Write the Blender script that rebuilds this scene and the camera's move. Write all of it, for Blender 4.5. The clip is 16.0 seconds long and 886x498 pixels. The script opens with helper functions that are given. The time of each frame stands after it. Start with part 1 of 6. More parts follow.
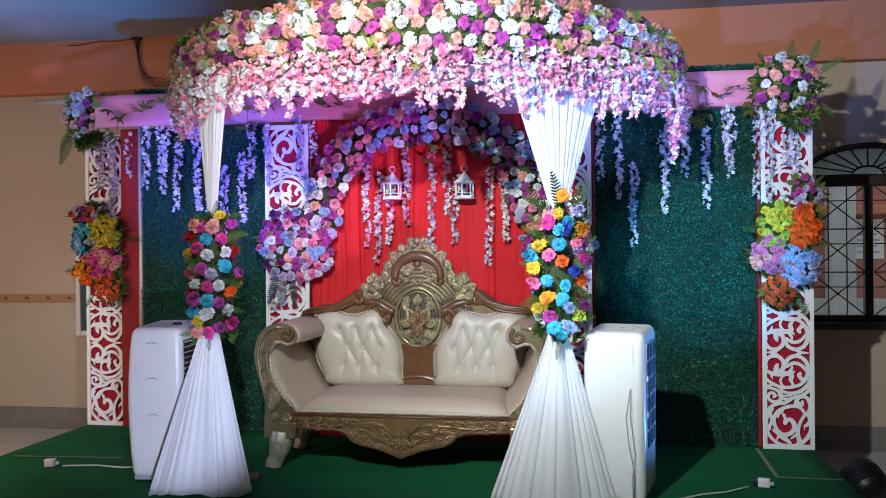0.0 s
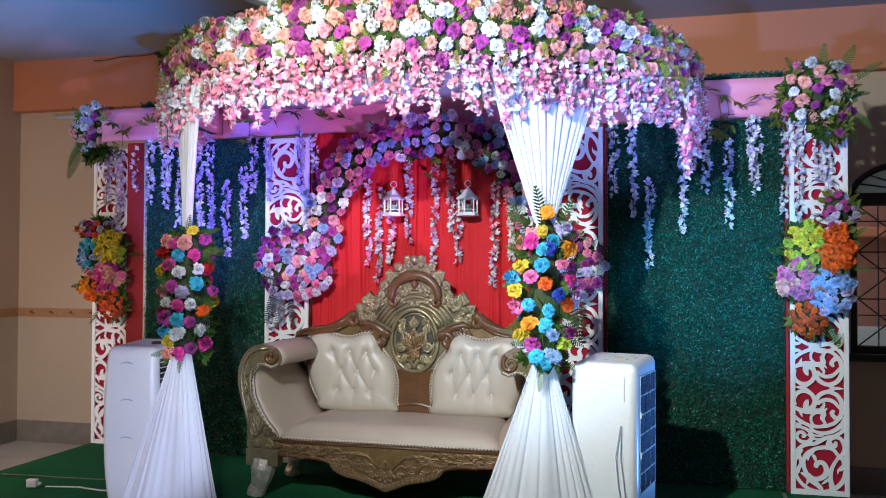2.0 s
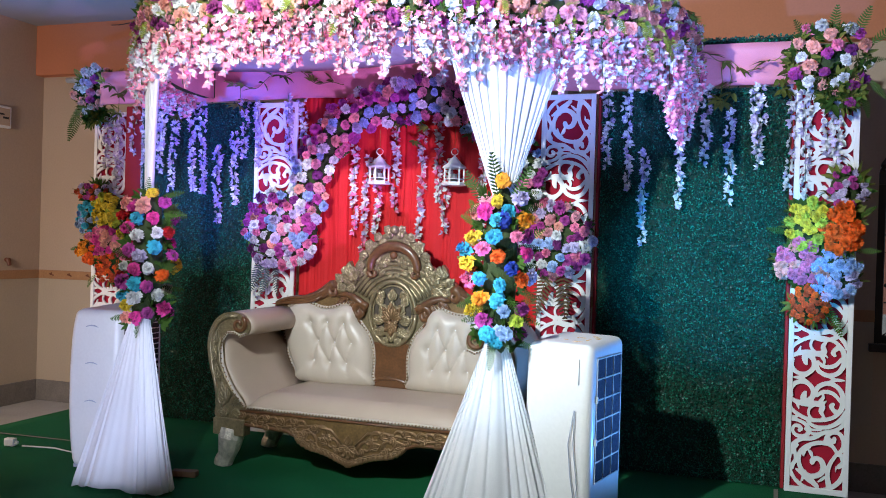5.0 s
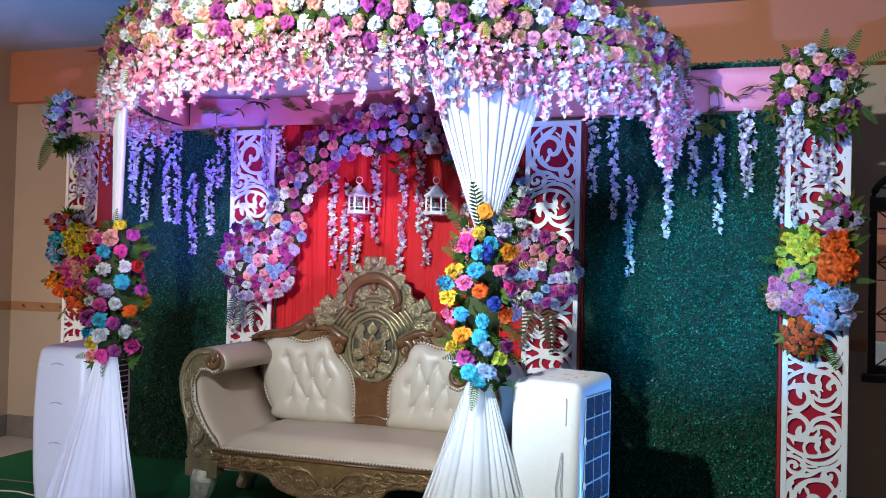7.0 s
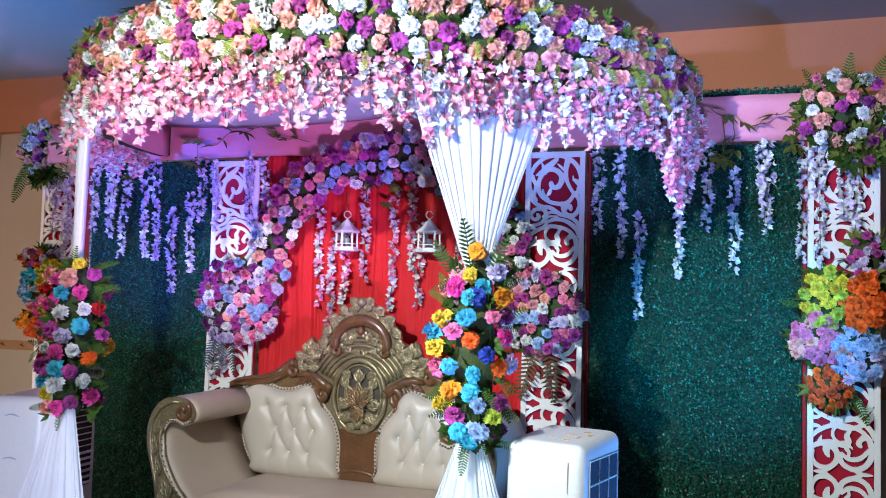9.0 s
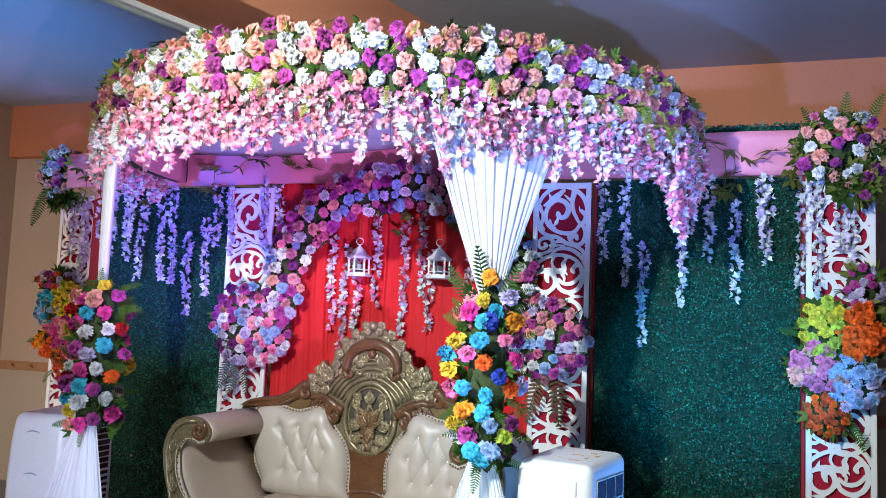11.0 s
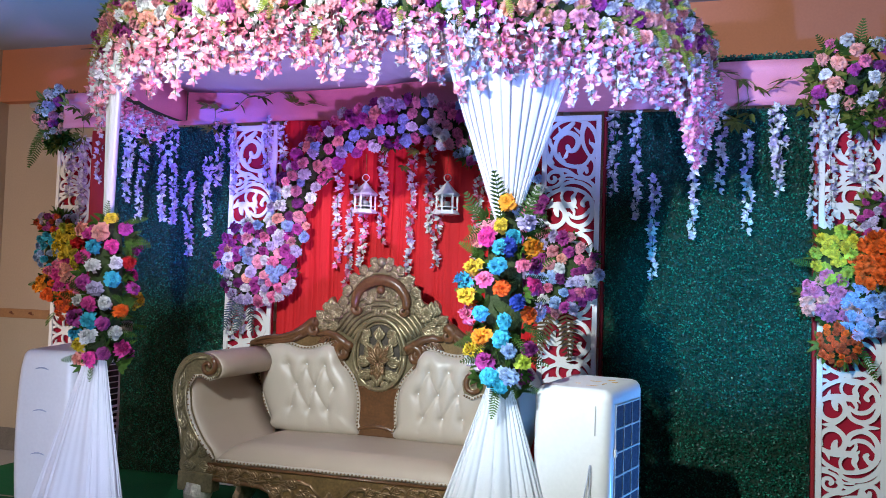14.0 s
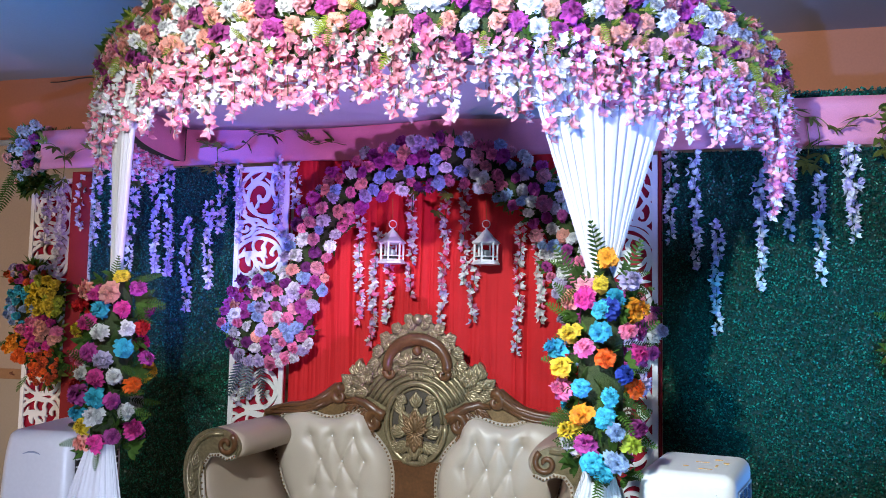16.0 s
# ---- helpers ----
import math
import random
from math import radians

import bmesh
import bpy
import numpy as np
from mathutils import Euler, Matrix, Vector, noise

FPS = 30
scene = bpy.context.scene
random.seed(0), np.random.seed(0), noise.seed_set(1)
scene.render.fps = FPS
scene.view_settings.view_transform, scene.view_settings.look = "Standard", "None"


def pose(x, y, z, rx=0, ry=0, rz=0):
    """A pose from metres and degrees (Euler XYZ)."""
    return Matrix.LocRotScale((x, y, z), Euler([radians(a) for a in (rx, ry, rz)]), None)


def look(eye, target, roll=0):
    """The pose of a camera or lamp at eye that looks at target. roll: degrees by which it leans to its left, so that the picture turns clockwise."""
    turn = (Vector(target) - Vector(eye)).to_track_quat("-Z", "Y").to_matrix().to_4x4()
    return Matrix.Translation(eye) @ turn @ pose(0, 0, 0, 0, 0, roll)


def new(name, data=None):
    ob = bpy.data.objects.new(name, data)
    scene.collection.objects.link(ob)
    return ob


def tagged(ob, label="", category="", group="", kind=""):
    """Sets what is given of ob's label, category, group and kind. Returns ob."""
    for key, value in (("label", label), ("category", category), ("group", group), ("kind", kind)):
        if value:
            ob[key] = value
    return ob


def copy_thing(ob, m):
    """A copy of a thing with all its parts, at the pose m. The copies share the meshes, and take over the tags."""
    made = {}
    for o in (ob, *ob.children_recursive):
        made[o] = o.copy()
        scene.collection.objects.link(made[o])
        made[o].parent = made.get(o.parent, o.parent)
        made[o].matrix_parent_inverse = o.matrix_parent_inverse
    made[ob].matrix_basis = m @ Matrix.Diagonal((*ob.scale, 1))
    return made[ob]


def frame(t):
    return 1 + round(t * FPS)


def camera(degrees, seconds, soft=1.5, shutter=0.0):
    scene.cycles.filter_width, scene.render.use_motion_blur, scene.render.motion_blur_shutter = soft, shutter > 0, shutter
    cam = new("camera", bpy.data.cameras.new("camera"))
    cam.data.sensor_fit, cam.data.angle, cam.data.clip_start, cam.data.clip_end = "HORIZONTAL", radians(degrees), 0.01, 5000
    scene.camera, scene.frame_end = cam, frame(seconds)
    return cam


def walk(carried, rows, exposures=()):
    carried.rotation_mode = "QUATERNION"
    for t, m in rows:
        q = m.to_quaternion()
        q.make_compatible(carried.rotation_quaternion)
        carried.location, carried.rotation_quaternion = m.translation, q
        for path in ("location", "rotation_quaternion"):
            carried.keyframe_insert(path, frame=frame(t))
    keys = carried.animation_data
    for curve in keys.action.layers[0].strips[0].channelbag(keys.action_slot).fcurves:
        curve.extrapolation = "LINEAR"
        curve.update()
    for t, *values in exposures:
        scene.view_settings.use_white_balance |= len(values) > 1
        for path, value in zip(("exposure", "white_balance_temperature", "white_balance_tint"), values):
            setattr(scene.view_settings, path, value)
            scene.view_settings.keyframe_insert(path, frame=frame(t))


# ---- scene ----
cam = camera(54.6, 16.0, soft=0.7, shutter=0.5)
PATH = [
    (0, (0.151, 0.009, 1.444), (-0.177, 1.982, 1.443), -0.5),
    (0.5, (0.209, 0.15, 1.475), (-0.12, 2.123, 1.488), -0.9),
    (1, (0.322, 0.286, 1.496), (-0.015, 2.256, 1.533), -1.0),
    (1.5, (0.449, 0.361, 1.501), (0.052, 2.32, 1.558), -0.6),
    (2, (0.603, 0.46, 1.449), (0.102, 2.396, 1.492), 0.2),
    (2.5, (0.667, 0.628, 1.425), (0.136, 2.557, 1.413), 0.5),
    (3, (0.712, 0.76, 1.392), (0.153, 2.68, 1.349), 0.8),
    (3.2, (0.805, 0.784, 1.372), (0.214, 2.694, 1.322), 1.3),
    (5.5, (1.111, 0.855, 1.462), (0.451, 2.743, 1.463), 1.8),
    (6, (1.115, 0.829, 1.488), (0.477, 2.724, 1.507), 1.6),
    (6.5, (1.129, 0.876, 1.482), (0.492, 2.772, 1.515), 1.5),
    (7, (1.077, 1.035, 1.473), (0.446, 2.932, 1.515), 1.4),
    (7.5, (0.999, 1.233, 1.461), (0.37, 3.131, 1.508), 1.3),
    (8, (0.993, 1.373, 1.461), (0.369, 3.273, 1.505), 1.1),
    (8.5, (1.011, 1.458, 1.492), (0.383, 3.355, 1.561), 1.1),
    (9, (1.029, 1.445, 1.533), (0.38, 3.334, 1.649), 1.6),
    (9.2, (1.036, 1.426, 1.531), (0.375, 3.309, 1.658), 1.8),
    (11.3, (1.012, 1.263, 1.495), (0.375, 3.15, 1.679), 2.4),
    (11.5, (1.015, 1.272, 1.484), (0.383, 3.162, 1.663), 2.4),
    (12, (1.015, 1.275, 1.481), (0.39, 3.167, 1.654), 2.2),
    (12.5, (1.007, 1.261, 1.463), (0.385, 3.155, 1.628), 2.1),
    (13, (0.987, 1.271, 1.414), (0.359, 3.166, 1.54), 1.9),
    (13.5, (0.95, 1.256, 1.388), (0.329, 3.154, 1.498), 1.7),
    (14, (0.89, 1.296, 1.376), (0.269, 3.196, 1.46), 1.8),
    (14.5, (0.789, 1.43, 1.417), (0.17, 3.33, 1.517), 1.8),
    (15, (0.663, 1.536, 1.478), (0.046, 3.433, 1.622), 2.0),
    (15.5, (0.445, 1.612, 1.487), (-0.124, 3.522, 1.65), 1.6),
    (16, (0.223, 1.645, 1.483), (-0.274, 3.575, 1.655), 1.1),
]
walk(cam, [(t, look(eye, target, roll)) for t, eye, target, roll in PATH], ((0.0, -0.06), (0.6, -0.06), (2.0, -0.08), (3.0, 0.0), (5.5, 0.12), (6.2, 0.05), (7.2, 0.0), (9.0, 0.05), (13.5, 0.0), (16.0, -0.12)))

# ---- world and lamps ----
world = bpy.data.worlds.new("world")
scene.world = world
world.use_nodes = True
world.node_tree.nodes["Background"].inputs[0].default_value = (0.62, 0.72, 0.85, 1)
world.node_tree.nodes["Background"].inputs[1].default_value = 1.3
scene.view_settings.exposure = 0.0


def spot(name, eye, target, watts, colour, cone, blend=0.6, radius=0.12):
    data = bpy.data.lights.new(name, "SPOT")
    data.energy, data.color, data.spot_size, data.spot_blend, data.shadow_soft_size = watts, colour, radians(cone), blend, radius
    ob = new(name, data)
    ob.matrix_world = look(eye, target)
    return ob


def area(name, eye, target, watts, colour, w, h):
    data = bpy.data.lights.new(name, "AREA")
    data.shape, data.size, data.size_y, data.energy, data.color = "RECTANGLE", w, h, watts, colour
    ob = new(name, data)
    ob.matrix_world = look(eye, target)
    return ob


spot("key_flood", (-0.72, 1.75, 2.76), (-0.3, 5.2, 2.2), 900, (0.86, 0.955, 1.0), 80, 0.8, 0.035)
spot("par_blue_violet", (1.7, 2.2, 0.9), (0.66, 5.5, 2.48), 1000, (0.26, 0.34, 0.92), 26, 0.8, 0.05)
spot("par_blue", (-3.7, 2.3, 0.7), (-2.75, 6.4, 2.05), 1700, (0.03, 0.14, 1.0), 25, 0.8, 0.05)
spot("par_violet", (0.9, 2.6, 0.2), (-2.2, 6.4, 2.65), 1000, (0.58, 0.30, 1.0), 34, 0.8, 0.05)
spot("par_teal", (1.5, 2.0, 1.9), (1.0, 6.4, 1.35), 1750, (0.02, 0.38, 1.0), 20, 0.9, 0.05)
spot("par_green", (-3.6, 3.6, 0.2), (-4.3, 5.9, 3.58), 1500, (0.0, 0.20, 0.70), 46, 0.9, 0.05)
spot("par_purple", (-0.4, 1.2, 1.0), (1.0, 6.3, 3.58), 1100, (0.12, 0.28, 1.0), 40, 0.8, 0.05)
# Lavender fill without a known source, added to lift the left drape and cooler.
spot("fill_lavender", (-1.0, 2.4, 0.7), (-2.42, 4.95, 0.55), 280, (0.60, 0.68, 1.0), 30, 0.8, 0.03)
spot("par_floor_blue", (1.78, 5.90, 0.08), (0.25, 5.05, 1.5), 250, (0.10, 0.36, 1.0), 74, 0.8, 0.05)
# Added bluish fill for the right drape and bouquet, not a known lamp.
spot("fill_lilac", (0.62, 1.6, 0.5), (-0.06, 4.85, 1.05), 250, (0.34, 0.62, 1.0), 22, 0.9, 0.05)
# Unseen warm fill, added so the closed hall isn't black.
area("hall_fill", (0.5, -2.5, 3.3), (0.3, 1.0, 0.5), 21, (1.0, 0.92, 0.84), 2.4, 0.3)
# Added area fill that brightens the left wall; no fixture stands here.
area("side_wall_fill", (-4.7, 3.4, 1.9), (-5.7, 4.1, 1.3), 105, (1.0, 0.84, 0.72), 1.2, 0.1)

# ---- materials ----


def mat(name, colour, rough=0.6, metal=0.0, vary=0.15, scale=6.0, bump=0.0, fine=60.0, spread=0.0, sheen=0.0, through_light=0.0, spec=0.5, coat=0.0, island=0.0, petal=0.0):
    """A surface with colour variation at two scales, fine relief, and a shift of tone from thing to thing (spread)."""
    m = bpy.data.materials.new(name)
    m.use_nodes = True
    nt, b = m.node_tree, m.node_tree.nodes["Principled BSDF"]
    add, link = nt.nodes.new, nt.links.new
    b.inputs["Roughness"].default_value, b.inputs["Metallic"].default_value = rough, metal
    b.inputs["Specular IOR Level"].default_value = spec
    b.inputs["Sheen Weight"].default_value = sheen
    b.inputs["Coat Weight"].default_value = coat
    pos = add("ShaderNodeTexCoord")
    big, small = add("ShaderNodeTexNoise"), add("ShaderNodeTexNoise")
    big.inputs["Scale"].default_value, small.inputs["Scale"].default_value = scale, fine
    big.inputs["Detail"].default_value, small.inputs["Detail"].default_value = 4, 3
    link(pos.outputs["Object"], big.inputs["Vector"]), link(pos.outputs["Object"], small.inputs["Vector"])
    total = add("ShaderNodeMath")
    total.operation = "ADD"
    link(big.outputs["Fac"], total.inputs[0]), link(small.outputs["Fac"], total.inputs[1])
    span = add("ShaderNodeMapRange")
    span.inputs["From Min"].default_value, span.inputs["From Max"].default_value = 0.6, 1.4
    span.inputs["To Min"].default_value, span.inputs["To Max"].default_value = 1 - vary, 1 + vary
    link(total.outputs[0], span.inputs["Value"])
    last = span.outputs["Result"]
    if spread:
        info = add("ShaderNodeObjectInfo")
        turn = add("ShaderNodeMapRange")
        turn.inputs["To Min"].default_value, turn.inputs["To Max"].default_value = 1 - spread, 1 + spread
        link(info.outputs["Random"], turn.inputs["Value"])
        mul = add("ShaderNodeMath")
        mul.operation = "MULTIPLY"
        link(last, mul.inputs[0]), link(turn.outputs["Result"], mul.inputs[1])
        last = mul.outputs[0]
    if island:
        geo, lift, mul2 = add("ShaderNodeNewGeometry"), add("ShaderNodeMapRange"), add("ShaderNodeMath")
        lift.inputs["To Min"].default_value, lift.inputs["To Max"].default_value = 1 - island, 1 + 3 * island
        # A few leaves come out far lighter: glints put into the leaf colour.
        glint = add("ShaderNodeMath")
        glint.operation, glint.inputs[1].default_value = "POWER", 3.5
        link(geo.outputs["Random Per Island"], glint.inputs[0])
        link(glint.outputs[0], lift.inputs["Value"])
        mul2.operation = "MULTIPLY"
        link(last, mul2.inputs[0]), link(lift.outputs["Result"], mul2.inputs[1])
        last = mul2.outputs[0]
    if petal:
        geo, lift, mul3 = add("ShaderNodeNewGeometry"), add("ShaderNodeMapRange"), add("ShaderNodeMath")
        lift.inputs["To Min"].default_value, lift.inputs["To Max"].default_value = 1 - petal, 1 + 0.5 * petal
        link(geo.outputs["Random Per Island"], lift.inputs["Value"])
        mul3.operation = "MULTIPLY"
        link(last, mul3.inputs[0]), link(lift.outputs["Result"], mul3.inputs[1])
        last = mul3.outputs[0]
    hsv = add("ShaderNodeHueSaturation")
    hsv.inputs["Color"].default_value = (*colour, 1)
    link(last, hsv.inputs["Value"])
    link(hsv.outputs["Color"], b.inputs["Base Color"])
    if bump:
        bm_node = add("ShaderNodeBump")
        bm_node.inputs["Strength"].default_value, bm_node.inputs["Distance"].default_value = bump, 0.01
        link(small.outputs["Fac"], bm_node.inputs["Height"])
        link(bm_node.outputs["Normal"], b.inputs["Normal"])
    if through_light:
        tr, mix = add("ShaderNodeBsdfTranslucent"), add("ShaderNodeMixShader")
        link(hsv.outputs["Color"], tr.inputs["Color"])
        mix.inputs["Fac"].default_value = through_light
        link(b.outputs["BSDF"], mix.inputs[1]), link(tr.outputs["BSDF"], mix.inputs[2])
        link(mix.outputs["Shader"], nt.nodes["Material Output"].inputs["Surface"])
    return m


PETALS = {
    "white": mat("petal_white", (0.80, 0.80, 0.78), 0.7, spread=0.10, vary=0.12, fine=90, petal=0.38, through_light=0.15),
    "peach": mat("petal_peach", (0.93, 0.43, 0.33), 0.7, spread=0.18, vary=0.18, fine=90, petal=0.38, through_light=0.15),
    "pink": mat("petal_pink", (0.85, 0.22, 0.38), 0.7, spread=0.18, vary=0.18, fine=90, petal=0.38, through_light=0.15),
    "blush": mat("petal_blush", (0.88, 0.38, 0.44), 0.7, spread=0.12, vary=0.15, fine=90, petal=0.38, through_light=0.2),
    "purple": mat("petal_purple", (0.46, 0.055, 0.30), 0.7, spread=0.30, vary=0.25, fine=90, petal=0.38, through_light=0.12),
    "plum": mat("petal_plum", (0.24, 0.028, 0.20), 0.7, spread=0.35, vary=0.25, fine=90, petal=0.38, through_light=0.12),
    "magenta": mat("petal_magenta", (0.72, 0.05, 0.30), 0.7, spread=0.2, vary=0.2, fine=90, petal=0.38, through_light=0.12),
    "lilac": mat("petal_lilac", (0.62, 0.54, 0.76), 0.7, spread=0.15, vary=0.15, fine=90, petal=0.38, through_light=0.15),
    "sky": mat("petal_light_blue", (0.36, 0.52, 0.80), 0.7, spread=0.15, vary=0.15, fine=90, petal=0.38, through_light=0.15),
    "turquoise": mat("petal_turquoise", (0.05, 0.50, 0.66), 0.7, spread=0.15, vary=0.2, fine=90, petal=0.38, through_light=0.12),
    "blue": mat("petal_royal_blue", (0.02, 0.06, 0.42), 0.7, spread=0.15, vary=0.2, fine=90, petal=0.38, through_light=0.1),
    "yellow": mat("petal_yellow", (0.80, 0.62, 0.04), 0.7, spread=0.12, vary=0.15, fine=90, petal=0.38, through_light=0.12),
    "lime": mat("petal_lime", (0.52, 0.60, 0.06), 0.7, spread=0.15, vary=0.15, fine=90, petal=0.38, through_light=0.12),
    "orange": mat("petal_orange", (0.95, 0.15, 0.01), 0.7, spread=0.15, vary=0.18, fine=90, petal=0.38, through_light=0.12),
    "amber": mat("petal_amber", (0.95, 0.38, 0.02), 0.7, spread=0.12, vary=0.18, fine=90, petal=0.38, through_light=0.12),
    "red": mat("petal_red", (0.62, 0.02, 0.02), 0.7, spread=0.15, vary=0.18, fine=90, petal=0.38, through_light=0.12),
    "rust": mat("petal_rust", (0.70, 0.10, 0.02), 0.7, spread=0.3, vary=0.25, fine=90, petal=0.38, through_light=0.1),
}
M_LEAF = mat("leaf_green", (0.055, 0.12, 0.018), 0.62, spec=0.2, spread=0.4, vary=0.3, fine=50, through_light=0.15)
M_OLIVE = mat("leaf_olive", (0.15, 0.17, 0.03), 0.62, spec=0.2, spread=0.3, vary=0.3, fine=50, through_light=0.15)
M_LIME = mat("leaf_yellow_green", (0.24, 0.29, 0.035), 0.6, spec=0.25, spread=0.3, vary=0.3, fine=50, through_light=0.2)
M_SILVERLEAF = mat("leaf_silver_blue", (0.025, 0.055, 0.07), 0.35, spec=0.5, spread=0.2, vary=0.3, fine=50)
M_BRONZE = mat("leaf_bronze", (0.10, 0.06, 0.025), 0.65, spec=0.15, spread=0.3, vary=0.3, fine=50)
M_MOSS = mat("foliage_mat", (0.042, 0.066, 0.017), 0.9, vary=0.4, scale=20, bump=0.6, fine=120)
M_TURF = mat("boxwood_leaf", (0.004, 0.092, 0.052), 0.40, vary=0.45, scale=2.2, fine=25, spec=0.35, island=0.6)
M_TURFBACK = mat("boxwood_backing", (0.008, 0.030, 0.014), 0.9, vary=0.3)
M_BOARD = mat("white_painted_board", (0.80, 0.79, 0.77), 0.45, vary=0.04, scale=3, bump=0.05)
M_REDCLOTH = mat("red_cloth", (0.60, 0.018, 0.022), 0.75, vary=0.18, scale=4, bump=0.12, fine=260, spec=0.25)
M_DARKRED = mat("dark_red_cloth", (0.30, 0.010, 0.016), 0.8, vary=0.2, scale=4, bump=0.1, fine=260)
# Darker red: the shade behind the scrollwork is put into the colour.
M_SHADERED = mat("shaded_red_backing_cloth", (0.36, 0.010, 0.030), 0.8, vary=0.2, scale=4, bump=0.1, fine=260, spec=0.2)
M_PINKCLOTH = mat("pink_satin_cloth", (0.78, 0.28, 0.34), 0.5, vary=0.12, scale=5, bump=0.1, fine=180, through_light=0.15)
M_WHITECLOTH = mat("white_satin_cloth", (0.82, 0.82, 0.84), 0.45, vary=0.05, scale=5, bump=0.05, fine=220, through_light=0.12)
M_ROOFCLOTH = mat("pale_roof_cloth", (0.62, 0.62, 0.68), 0.7, vary=0.1, scale=3, bump=0.1, fine=150, through_light=0.1)
M_CARPET = mat("green_carpet", (0.005, 0.108, 0.036), 0.95, vary=0.3, scale=2.2, bump=0.4, fine=320, spec=0.2)
M_TAPE = mat("seam_tape", (0.22, 0.20, 0.15), 0.6, vary=0.2)
M_LEATHER = mat("cream_leatherette", (0.43, 0.335, 0.255), 0.46, vary=0.07, scale=5, bump=0.10, fine=240, spec=0.55)
M_PADLEATHER = mat("pale_cream_leatherette", (0.50, 0.43, 0.35), 0.38, vary=0.07, scale=5, bump=0.10, fine=240, spec=0.6)
M_GOLD = mat("antique_gilt_carving", (0.27, 0.215, 0.12), 0.29, metal=0.5, vary=0.4, scale=14, bump=0.12, fine=70)
M_WOOD = mat("brown_lacquered_wood", (0.125, 0.055, 0.022), 0.30, vary=0.35, scale=12, bump=0.12, fine=60, coat=0.2)
M_APRON = mat("gilt_brown_apron", (0.21, 0.125, 0.05), 0.36, metal=0.35, vary=0.45, scale=16, bump=0.2, fine=80)
# Near-black brown that carries shade in its colour.
M_SHADEBROWN = mat("shade_brown", (0.055, 0.040, 0.025), 0.6, vary=0.4, scale=30)
M_COPPER = mat("copper_gilt", (0.21, 0.125, 0.06), 0.33, metal=0.5, vary=0.3, scale=20)
M_WRAP = mat("silver_wrapped_leg", (0.62, 0.58, 0.50), 0.28, metal=0.35, vary=0.35, scale=24, bump=0.7, fine=45)
M_NAIL = mat("brass_nail", (0.20, 0.12, 0.06), 0.35, metal=0.6, vary=0.2)
M_CRYSTAL = mat("crystal_button", (0.85, 0.85, 0.88), 0.1, vary=0.05)
M_PLASTIC = mat("white_cooler_plastic", (0.80, 0.80, 0.79), 0.32, vary=0.04, scale=4, bump=0.03)
M_GREYPLASTIC = mat("grey_blue_plastic", (0.42, 0.46, 0.56), 0.4, vary=0.08)
M_PAD = mat("cooling_pad", (0.012, 0.020, 0.052), 0.9, vary=0.5, scale=40, bump=0.8, fine=180)
M_BLACK = mat("black_plastic", (0.012, 0.012, 0.013), 0.42, vary=0.25, bump=0.1)
M_STICKER = mat("printed_sticker", (0.72, 0.42, 0.08), 0.4, vary=0.4, scale=25)
M_CABLE = mat("pale_cable", (0.66, 0.66, 0.56), 0.5, vary=0.1)
M_WALL = mat("beige_wall_paint", (0.50, 0.38, 0.28), 0.85, vary=0.08, scale=1.2, bump=0.08, fine=60)
M_DADO = mat("beige_dado_tile", (0.47, 0.39, 0.29), 0.42, vary=0.07, scale=2, bump=0.03)
M_SKIRT = mat("grey_stone_skirting", (0.20, 0.18, 0.16), 0.5, vary=0.25, scale=8)
M_BORDER = mat("tan_border_tile", (0.40, 0.21, 0.10), 0.45, vary=0.15, scale=10)
M_MOTIF = mat("dark_border_motif", (0.16, 0.05, 0.025), 0.5, vary=0.2)
M_SALMON = mat("salmon_beam_paint", (0.55, 0.20, 0.10), 0.8, vary=0.06, scale=1.5, bump=0.05)
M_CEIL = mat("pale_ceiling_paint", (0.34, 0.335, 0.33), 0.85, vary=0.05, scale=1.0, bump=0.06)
M_FLOOR = mat("pale_marble_floor", (0.55, 0.53, 0.50), 0.25, vary=0.15, scale=2.5)
M_DARKWOOD = mat("dark_window_wood", (0.030, 0.018, 0.014), 0.5, vary=0.3, scale=9)
M_IRON = mat("black_iron", (0.012, 0.012, 0.012), 0.5, vary=0.2)
M_FROST = mat("frosted_pane", (0.62, 0.68, 0.68), 0.3, vary=0.08, through_light=0.6)
M_POLE = mat("pale_metal_pole", (0.60, 0.60, 0.55), 0.45, vary=0.12, metal=0.3)
M_BRICKPINK = mat("pink_outdoor_wall", (0.42, 0.19, 0.14), 0.85, vary=0.25, scale=2.5)
M_OUTGREY = mat("grey_outdoor_wall", (0.45, 0.46, 0.44), 0.85, vary=0.25, scale=3)
M_LENS = mat("lamp_glass", (0.05, 0.12, 0.14), 0.08, vary=0.1)
M_BROWNBOX = mat("raw_timber", (0.15, 0.09, 0.05), 0.7, vary=0.25, scale=15)

# ---- mesh helpers ----


def mesh_of(name, verts, faces, mats, index=None, smooth=False):
    me = bpy.data.meshes.new(name)
    me.from_pydata([tuple(v) for v in verts], [], faces)
    for m in mats:
        me.materials.append(m)
    if index is not None:
        me.polygons.foreach_set("material_index", index)
    if smooth:
        me.polygons.foreach_set("use_smooth", [True] * len(me.polygons))
    me.update()
    return me


